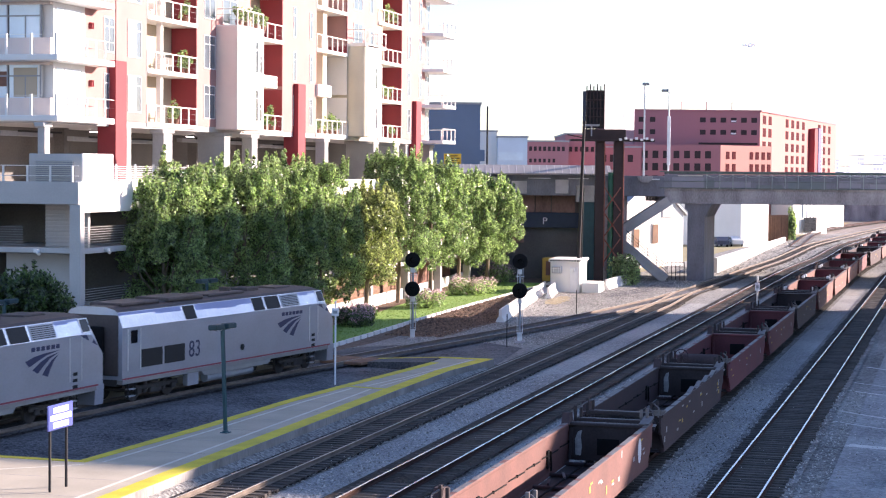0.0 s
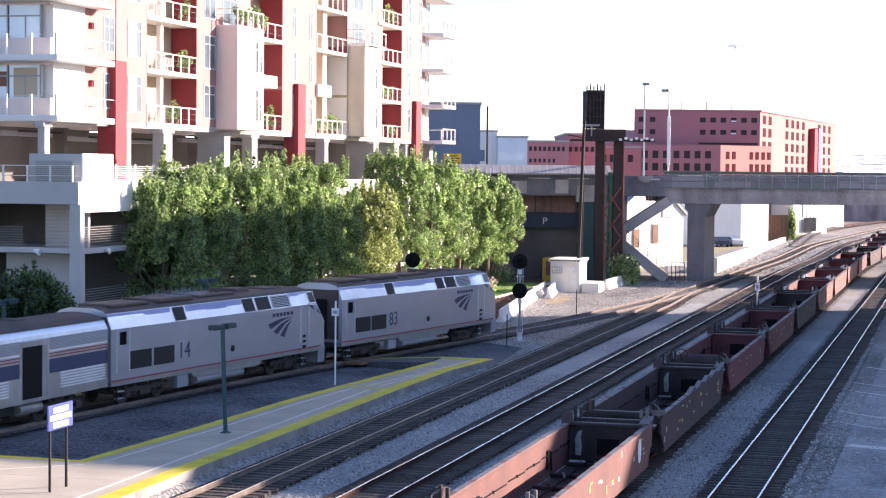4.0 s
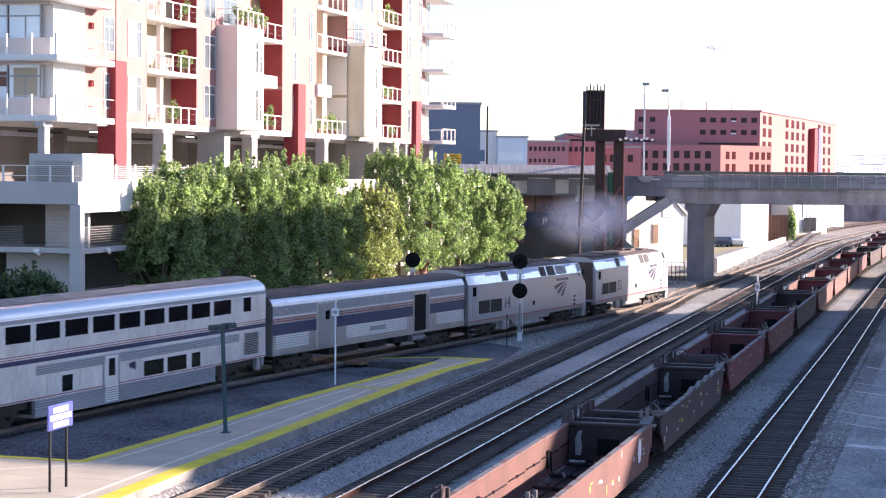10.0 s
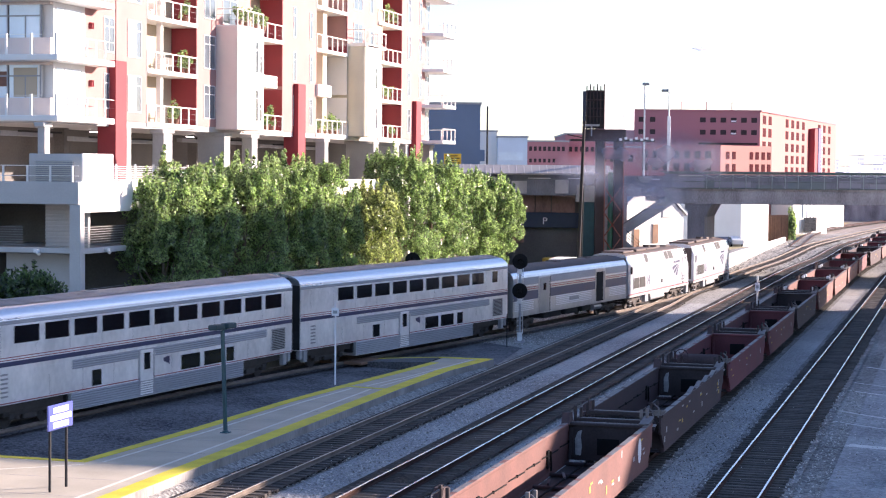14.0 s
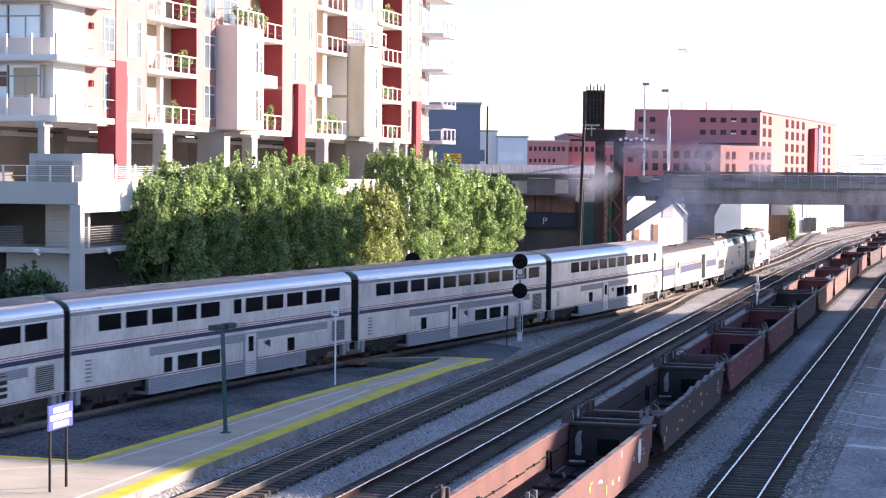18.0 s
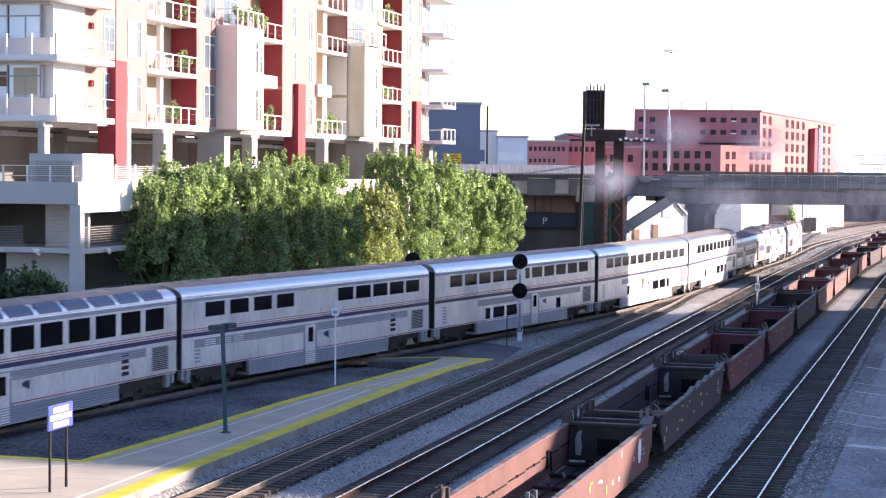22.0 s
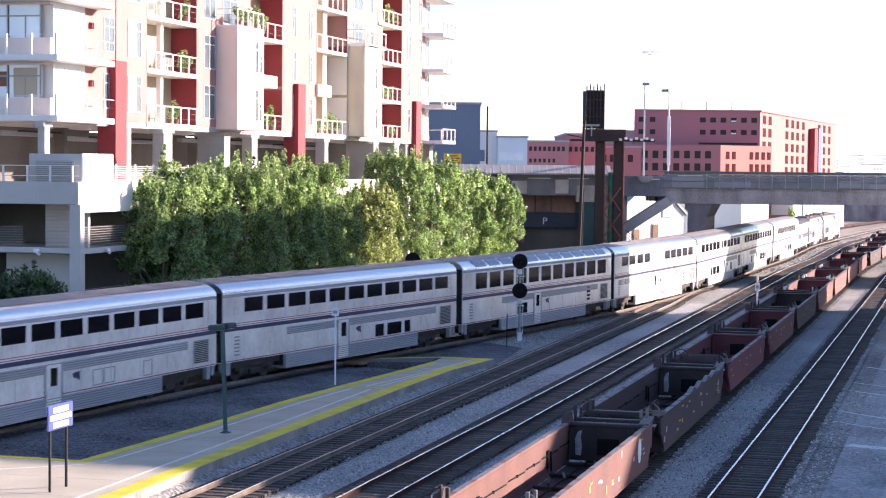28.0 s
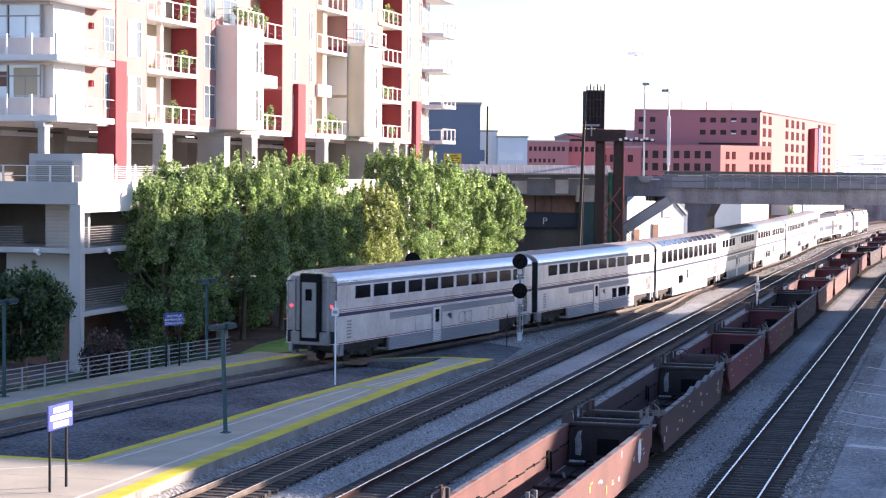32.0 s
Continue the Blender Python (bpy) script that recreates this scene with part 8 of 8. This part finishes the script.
# ---- signals ----
def signal(x, y, h, lab):
    s = thing("railway_signal", lab, "railway signal", pose(x, y, 0, 0, 0, 10), group="searchlight signals")
    m = Mesh()
    m.box(-.3, .3, -.3, .3, -.35, -.22, bev=.03)
    part("footing", m, M_CONC_DARK, s)
    m = Mesh()
    m.cyl((0, 0, -.25), (0, 0, h), .075, n=10)
    ms = part("mast", m, M_GREY_PAINT, s, smooth=40)
    m = Mesh()
    m.box(-.14, .14, -.14, .14, -.2, .32, bev=.03)
    part("junction_box", m, M_ALU, s)
    for z in (h - .35, h - 2.15):
        m = Mesh()
        m.cyl((0, -.28, z), (0, -.22, z), .47, n=26)
        hd = part("target_disc", m, M_BLACK, s, "round black target disc")
        m = Mesh()
        m.cyl((0, -.24, z), (0, .2, z), .24, .2, n=14)
        part("lamp_case", m, M_DARK, hd, smooth=40)
        m = Mesh()
        m.cyl((0, -.62, z + .02), (0, -.28, z), .15, .15, n=14, caps=False)
        part("hood", m, M_BLACK, hd, smooth=40)
        m = Mesh()
        m.cyl((0, -.30, z), (0, -.285, z), .11, n=12)
        part("lens", m, M_DARK, hd)
        m = Mesh()
        m.box(-.12, .12, -.12, .16, z - .8, z - .5, bev=.02)
        part("relay_case", m, M_ALU, ms)
        m = Mesh()
        m.box(-.25, .25, -.05, .3, z - .95, z - .92)
        part("step", m, M_ALU, ms)
    for sx in (-1, 1):
        m = Mesh()
        m.cyl((sx * .17, .22, .2), (sx * .17, .22, h - .6), .02, n=6)
        part("ladder_rail", m, M_ALU, s)
    for i in range(12):
        m = Mesh()
        m.cyl((-.17, .22, .4 + i * .32), (.17, .22, .4 + i * .32), .014, n=5)
        part("rung", m, M_ALU, s)


signal(-33.0, 111.3, 5.0, "two-headed searchlight signal beside the passenger track")
signal(-26.2, 111.5, 5.05, "two-headed searchlight signal between the tracks")


def post(x, y, h, lab, r=.04, mt=None, plate=None, z0=-.32):
    t = thing("marker_post", lab, "post", pose(x, y, 0), group="marker posts")
    m = Mesh()
    m.cyl((0, 0, z0), (0, 0, h), r, n=8)
    part("pole", m, mt or M_ALU, t, smooth=40)
    if plate:
        m = Mesh()
        m.box(-plate[0] / 2, plate[0] / 2, -.06, -.03, h - plate[2] - plate[1], h - plate[2], bev=.008)
        p = part("plate", m, plate[3], t)
        m = Mesh()
        m.box(-plate[0] * .3, plate[0] * .3, -.075, -.06, h - plate[2] - plate[1] * .7, h - plate[2] - plate[1] * .3)
        part("symbol_bar", m, M_GREY_PAINT, p)
    return t


post(-28.35, 82.9, 4.05, "slim white post with a small square plate on the platform edge", .045, M_SIGN_WHITE, (.36, .36, .34, M_SIGN_WHITE), .1)
post(-15.1, 143.2, 2.4, "white marker post with a small plate between the tracks", .07, M_ALU, (.35, .6, .5, M_SIGN_WHITE))
post(-27.2, 133.8, 1.6, "thin dark marker post in the ballast", .035, M_DARK)
post(-26.2, 108.2, 1.7, "thin dark marker post near a signal", .03, M_DARK)

# ---- platform lamps, signs and the fence ----
def lamp(x, y, h, rz, lab, lean=0.0):
    t = thing("platform_lamp", lab, "street lamp", pose(x, y, PLAT_Z) @ pose(0, 0, 0, 0, lean, 0) @ pose(0, 0, 0, 0, 0, rz), group="platform lamps")
    m = Mesh()
    m.box(-.16, .16, -.16, .16, 0, .04, bev=.01)
    m.cyl((0, 0, .04), (0, 0, .1), .13, .1, n=10)
    part("base", m, M_TEAL, t)
    m = Mesh()
    m.box(-.065, .065, -.065, .065, .05, h - .1, bev=.015)
    part("pole", m, M_TEAL, t)
    m = Mesh()
    m.box(-.5, .5, -.04, .04, h - .2, h - .1, bev=.01)
    part("arm", m, M_TEAL, t)
    for sx in (-1, 1):
        m = Mesh()
        m.box(sx * .42 - .3, sx * .42 + .3, -.19, .19, h - .16, h + .04, bev=.03)
        hd = part("lamp_head", m, M_TEAL_DARK, t)
        m = Mesh()
        m.box(sx * .42 - .22, sx * .42 + .22, -.13, .13, h - .175, h - .155)
        part("lens", m, M_ALU, hd)


lamp(-26.8, 65.6, 4.1, 80, "teal platform lamp with two flat heads, leaning slightly", -2.0)
lamp(-38.1, 90.6, 4.2, 75, "teal platform lamp behind the passenger track")
lamp(-40.05, 72.75, 4.2, 75, "teal platform lamp behind the passenger track")


def board(x, y, rz, z0, z1, w, lab, lines, bars):
    t = thing("station_sign", lab, "sign", pose(x, y, PLAT_Z, 0, 0, rz), group="station signs")
    for sx in (-.33, .33):
        m = Mesh()
        m.box(sx * w - .035, sx * w + .035, .0, .07, 0, z1 - .05, bev=.008)
        part("post", m, M_DARK, t)
    m = Mesh()
    m.box(-w / 2, w / 2, -.06, 0, z0, z1, bev=.025)
    b = part("board", m, M_SIGN_BLUE, t)
    if bars:
        for i, (a, wd) in enumerate(((.0, .6), (.0, .84), (.0, .62))):
            m = Mesh()
            zc = z1 - (z1 - z0) * (.22 + .29 * i)
            m.box(-w * wd / 2, w * wd / 2, -.07, -.058, zc - .085, zc + .085)
            part("text_bar", m, M_SIGN_WHITE, b)
    for i, s in enumerate(lines):
        digits(b, s, pose(0, -.062, z1 - (z1 - z0) * (.33 + .28 * i), 90, 0, 0), .17, M_SIGN_WHITE)


board(-26.9, 52.3, 90, 1.9, 2.69, 1.65, "blue and white station sign on two dark posts", (), True)
board(-38.35, 86.9, 60, 2.06, 2.72, 1.22, "blue station name sign with white lettering", ("EMERYVILLE", "SAN FRANCISCO", "CONNECTION"), False)

pf = thing("platform_fence", "pale galvanised pipe fence behind the side platform", "fence")
FB = [(p[0] - 2.95, p[1] + .55) for p in SP]
fence = [p for p in FB if 40 < p[1] < 95.2]
path_len = np.concatenate([[0], np.cumsum(np.hypot(np.diff([p[0] for p in fence]), np.diff([p[1] for p in fence])))])
for d in np.arange(0, path_len[-1], 1.75):
    x, y = float(np.interp(d, path_len, [p[0] for p in fence])), float(np.interp(d, path_len, [p[1] for p in fence]))
    m = Mesh()
    m.box(x - .04, x + .04, y - .04, y + .04, PLAT_Z - .1, PLAT_Z + 1.06, bev=.01)
    part("post", m, M_GREY_PAINT, pf)
for z in (.2, .41, .62, .83, 1.04):
    m = Mesh()
    ribbon(m, fence, [(-.02, PLAT_Z + z - .02), (-.02, PLAT_Z + z + .02), (.02, PLAT_Z + z + .02), (.02, PLAT_Z + z - .02)])
    part("rail", m, M_GREY_PAINT, pf)
# grass behind the platform, its shade put into a darker green
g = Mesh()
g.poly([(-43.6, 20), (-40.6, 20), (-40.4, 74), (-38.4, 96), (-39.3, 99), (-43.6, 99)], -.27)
single("back_lawn", g, M_GRASS_SHADE, "grass strip behind the platform fence, shade put into its green", "lawn", kind="structure")

# ---- sleepers ----
tie = Mesh().box(-1.3, 1.3, -.115, .115, -.30, -.165, bev=.012).data("tie", M_TIE)


def ties(tr, pts, y0, y1, count=0, lo=0, far=True):
    p = np.array(pts)
    d = np.concatenate([[0], np.cumsum(np.hypot(*np.diff(p, axis=0).T))])
    rr = np.random.RandomState(len(pts) + count)
    rest = Mesh()
    made = 0
    for q in np.arange(0, d[-1], .54):
        x, y = float(np.interp(q, d, p[:, 0])), float(np.interp(q, d, p[:, 1]))
        if not y0 < y < y1:
            continue
        x2, y2 = float(np.interp(q + .5, d, p[:, 0])), float(np.interp(q + .5, d, p[:, 1]))
        m4 = pose(x + rr.uniform(-.06, .06), y, rr.uniform(-.012, .008), 0, 0, math.degrees(math.atan2(x - x2, y2 - y)) + rr.uniform(-.8, .8))
        if y > lo and made < count:
            part("tie", tie, M_TIE, tr, at=m4)
            made += 1
        else:
            rest.box(-1.3, 1.3, -.115, .115, -.30, -.165, m4)
    if rest.v:
        o = part("ties", rest, M_TIE_STUFF, tr)
        o["kind"] = "stuff"


for tr, pts, y0, y1, c in zip(TRACKS, (LINE_1, LINE_2, LINE_3, LINE_4, LINE_5), (168, 44, 44, 44, 44), (300, 150, 300, 230, 260), (0, 160, 190, 110, 200)):
    ties(tr, pts, y0, y1, c, 50)

# ---- loose stones over the nearer ballast ----
rs_ = np.random.RandomState(91)
n_ = 30000
sy = 44 + 50 * rs_.uniform(0, 1, n_) ** 1.35
sx_ = rs_.uniform(-23.95, 0.6, n_)
near = np.min(np.abs(sx_[:, None] - np.array([-22.65, -17.9, -11.5, -6.85])), axis=1)
keep = (np.abs(near - .7525) > .1) & ((near > 1.25) | (rs_.uniform(0, 1, n_) < .35)) & ((sx_ < -4.4) | (rs_.uniform(0, 1, n_) < .25))
sx_, sy, near = sx_[keep], sy[keep], near[keep]
k_ = len(sx_)
sz = np.where(near < 1.25, -.228, np.where(near < 1.6, -.243, -.292)) + .008
sr = rs_.uniform(.018, .05, k_)[:, None]
dirs = np.array([(1, 0, 0), (0, 1, 0), (-1, 0, 0), (0, -1, 0), (0, 0, 1)], float)
vs_ = (np.stack([sx_, sy, sz], 1)[:, None, :] + dirs[None] * sr[:, None, :] * rs_.uniform(.6, 1.4, (k_, 5, 1))).reshape(-1, 3)
m = Mesh()
m.v = [tuple(v) for v in vs_.tolist()]
m.f = [f for i in range(0, 5 * k_, 5) for f in ((i, i + 1, i + 4), (i + 1, i + 2, i + 4), (i + 2, i + 3, i + 4), (i + 3, i, i + 4))]
m.mi = [0] * len(m.f)
single("loose_stones", m, M_STONE, "loose grey crushed stones lying over the ballast", "stones", kind="stuff")

def patch(name, label, cat, mt, x, y, rx, ry, turn, z, rs):
    """A spill on the ground with a ragged edge."""
    r = np.random.RandomState(rs)
    ca, sa = math.cos(math.radians(turn)), math.sin(math.radians(turn))
    pts = []
    for i in range(40):
        a = i * math.tau / 40
        k = r.uniform(.72, 1.12)
        u, v = rx * k * math.cos(a), ry * k * math.sin(a)
        pts.append((x + u * ca - v * sa, y + u * sa + v * ca))
    m = Mesh()
    m.poly(pts, z)
    single(name, m, mt, label, cat, kind="structure")


patch("sand_patch", "yellowish sand spilled beside the concrete barriers", "sand", gravel("sand_ochre", (0.20, 0.165, 0.10), (0.48, 0.41, 0.27), 9.0, 0.6), -31.9, 149.5, .95, 5.5, 6, -.272, 51)
patch("grimy_gravel", "dark grey-green grimy gravel near the foot of the bush", "gravel", M_BALLAST_SHADY, -27.6, 167.0, 1.2, 12.0, -6, -.292, 52)
# stones over the gravel beside the passenger track, and bark chips in the mulch
def scatter(name, label, cat, mt, n, x_of, y0, y1, z, r0, r1, seed):
    r = np.random.RandomState(seed)
    y = r.uniform(y0, y1, n)
    lo, hi = x_of(y)
    x = lo + (hi - lo) * r.uniform(0, 1, n)
    sr = r.uniform(r0, r1, n)[:, None]
    vs = (np.stack([x, y, np.full(n, z)], 1)[:, None, :] + dirs[None] * sr[:, None, :] * r.uniform(.5, 1.5, (n, 5, 1))).reshape(-1, 3)
    m = Mesh()
    m.v = [tuple(v) for v in vs.tolist()]
    m.f = [f for i in range(0, 5 * n, 5) for f in ((i, i + 1, i + 4), (i + 1, i + 2, i + 4), (i + 2, i + 3, i + 4), (i + 3, i, i + 4))]
    m.mi = [0] * len(m.f)
    single(name, m, mt, label, cat, kind="stuff")


scatter("gravel_stones", "sunlit grey stones beside the passenger track", "stones", M_STONE, 14000, lambda y: (np.interp(y, [110, 126, 160, 190], [-34, -31.0, -35.3, -33]), np.interp(y, [110, 150, 190], [-24.3, -24.3, -24.0])),
        110, 182, -.29, .02, .05, 92)
scatter("bark_chips", "brown bark chips in the mulch strip", "mulch", M_CHIP, 9000, lambda y: (np.interp(y, [113, 126, 165], [-35.5, -36.6, -37.2]), np.interp(y, [113, 126, 165], [-31.7, -31.6, -36.0])),
        113, 165, -.275, .03, .09, 93)
scatter("verge_stones", "pale stones beyond the bridge beside the tracks", "stones", M_STONE, 7000, lambda y: (np.interp(y, [198, 300], [-25.0, -26.4]), np.interp(y, [198, 300], [-12.5, -4.0])),
        198, 300, -.285, .05, .12, 94)

# ---- exhaust of the locomotives, in soft wisps ----
SMOKE_T = (8, 9, 10, 11, 12, 13, 14, 17, 20, 23, 27, 32)
SMOKE_X = (8.6, 9.9, 12.8, 14.6, 15.6, 16.5, 17.8, 20.1, 21.6, 27.0, 66.0, 95.0)
SMOKE_Z = (5.1, 5.4, 6.0, 7.5, 9.4, 10.1, 10.0, 9.5, 9.6, 9.8, 10.5, 11.0)
SMOKE_SX = (.5, .9, 1.4, 2.4, 3.6, 4.6, 5.6, 7.6, 9.6, 12, 16, 24)
SMOKE_SZ = (.3, .5, .8, 1.2, 1.4, 1.8, 2.4, 2.8, 3.8, 5.0, 8, 12)
rk = random.Random(5)
SMOKE_SEED = [(rk.uniform(-1, 1), rk.uniform(-1, 1), rk.uniform(-1, 1), 7.6 + 3.2 * i / 7 + (0 if i % 3 else .4)) for i in range(7)]
M_SMOKE = bpy.data.materials.new("exhaust_haze")
M_SMOKE.use_nodes = True
N_, L_ = M_SMOKE.node_tree.nodes, M_SMOKE.node_tree.links
N_.remove(N_["Principled BSDF"])
tc_, mp_, gr_, no_ = N_.new("ShaderNodeTexCoord"), N_.new("ShaderNodeMapping"), N_.new("ShaderNodeTexGradient"), N_.new("ShaderNodeTexNoise")
gr_.gradient_type = "SPHERICAL"
mp_.inputs["Scale"].default_value = (1 / 4.4, 0, 1 / 2.2)
L_.new(tc_.outputs["Object"], mp_.inputs[0])
L_.new(mp_.outputs[0], gr_.inputs[0])
oi_, va_ = N_.new("ShaderNodeObjectInfo"), N_.new("ShaderNodeVectorMath")
va_.operation = "ADD"
L_.new(tc_.outputs["Object"], va_.inputs[0])
sc_ = N_.new("ShaderNodeMath")
sc_.operation = "MULTIPLY"
sc_.inputs[1].default_value = 60.0
L_.new(oi_.outputs["Random"], sc_.inputs[0])
L_.new(sc_.outputs[0], va_.inputs[1])
no_.inputs["Scale"].default_value, no_.inputs["Detail"].default_value = 0.5, 4
L_.new(va_.outputs[0], no_.inputs["Vector"])
nr_ = N_.new("ShaderNodeMapRange")
nr_.inputs["From Min"].default_value, nr_.inputs["From Max"].default_value = 0.2, 0.9
nr_.inputs["To Min"].default_value, nr_.inputs["To Max"].default_value = 0.26, 0.8
L_.new(no_.outputs["Fac"], nr_.inputs["Value"])
mu_ = N_.new("ShaderNodeMath")
mu_.operation = "MULTIPLY"
L_.new(gr_.outputs["Fac"], mu_.inputs[0])
L_.new(nr_.outputs[0], mu_.inputs[1])
tr_, df_, mx_ = N_.new("ShaderNodeBsdfTransparent"), N_.new("ShaderNodeBsdfDiffuse"), N_.new("ShaderNodeMixShader")
df_.inputs["Color"].default_value = (0.48, 0.51, 0.64, 1)
L_.new(mu_.outputs[0], mx_.inputs[0])
L_.new(tr_.outputs[0], mx_.inputs[1])
L_.new(df_.outputs[0], mx_.inputs[2])
L_.new(mx_.outputs[0], N_["Material Output"].inputs["Surface"])
sm = thing("exhaust_smoke", "thin grey diesel exhaust drifting off the locomotives", "smoke")
WISPS = []
for i in range(7):
    m = Mesh()
    vs, fs, nr = [(0, -.5, 0)], [], 16
    for k in range(1, 5):
        q = k / 4
        vs += [(4.4 * q * math.cos(2 * math.pi * j / nr), -.5 * (1 - q * q), 2.2 * q * math.sin(2 * math.pi * j / nr)) for j in range(nr)]
    fs += [(0, 1 + (j + 1) % nr, 1 + j) for j in range(nr)]
    for k in range(3):
        a0, b0 = 1 + k * nr, 1 + (k + 1) * nr
        fs += [(a0 + j, a0 + (j + 1) % nr, b0 + (j + 1) % nr, b0 + j) for j in range(nr)]
    m.add(vs, fs)
    WISPS.append(part("wisp", m, M_SMOKE, sm, smooth=60))


motions()
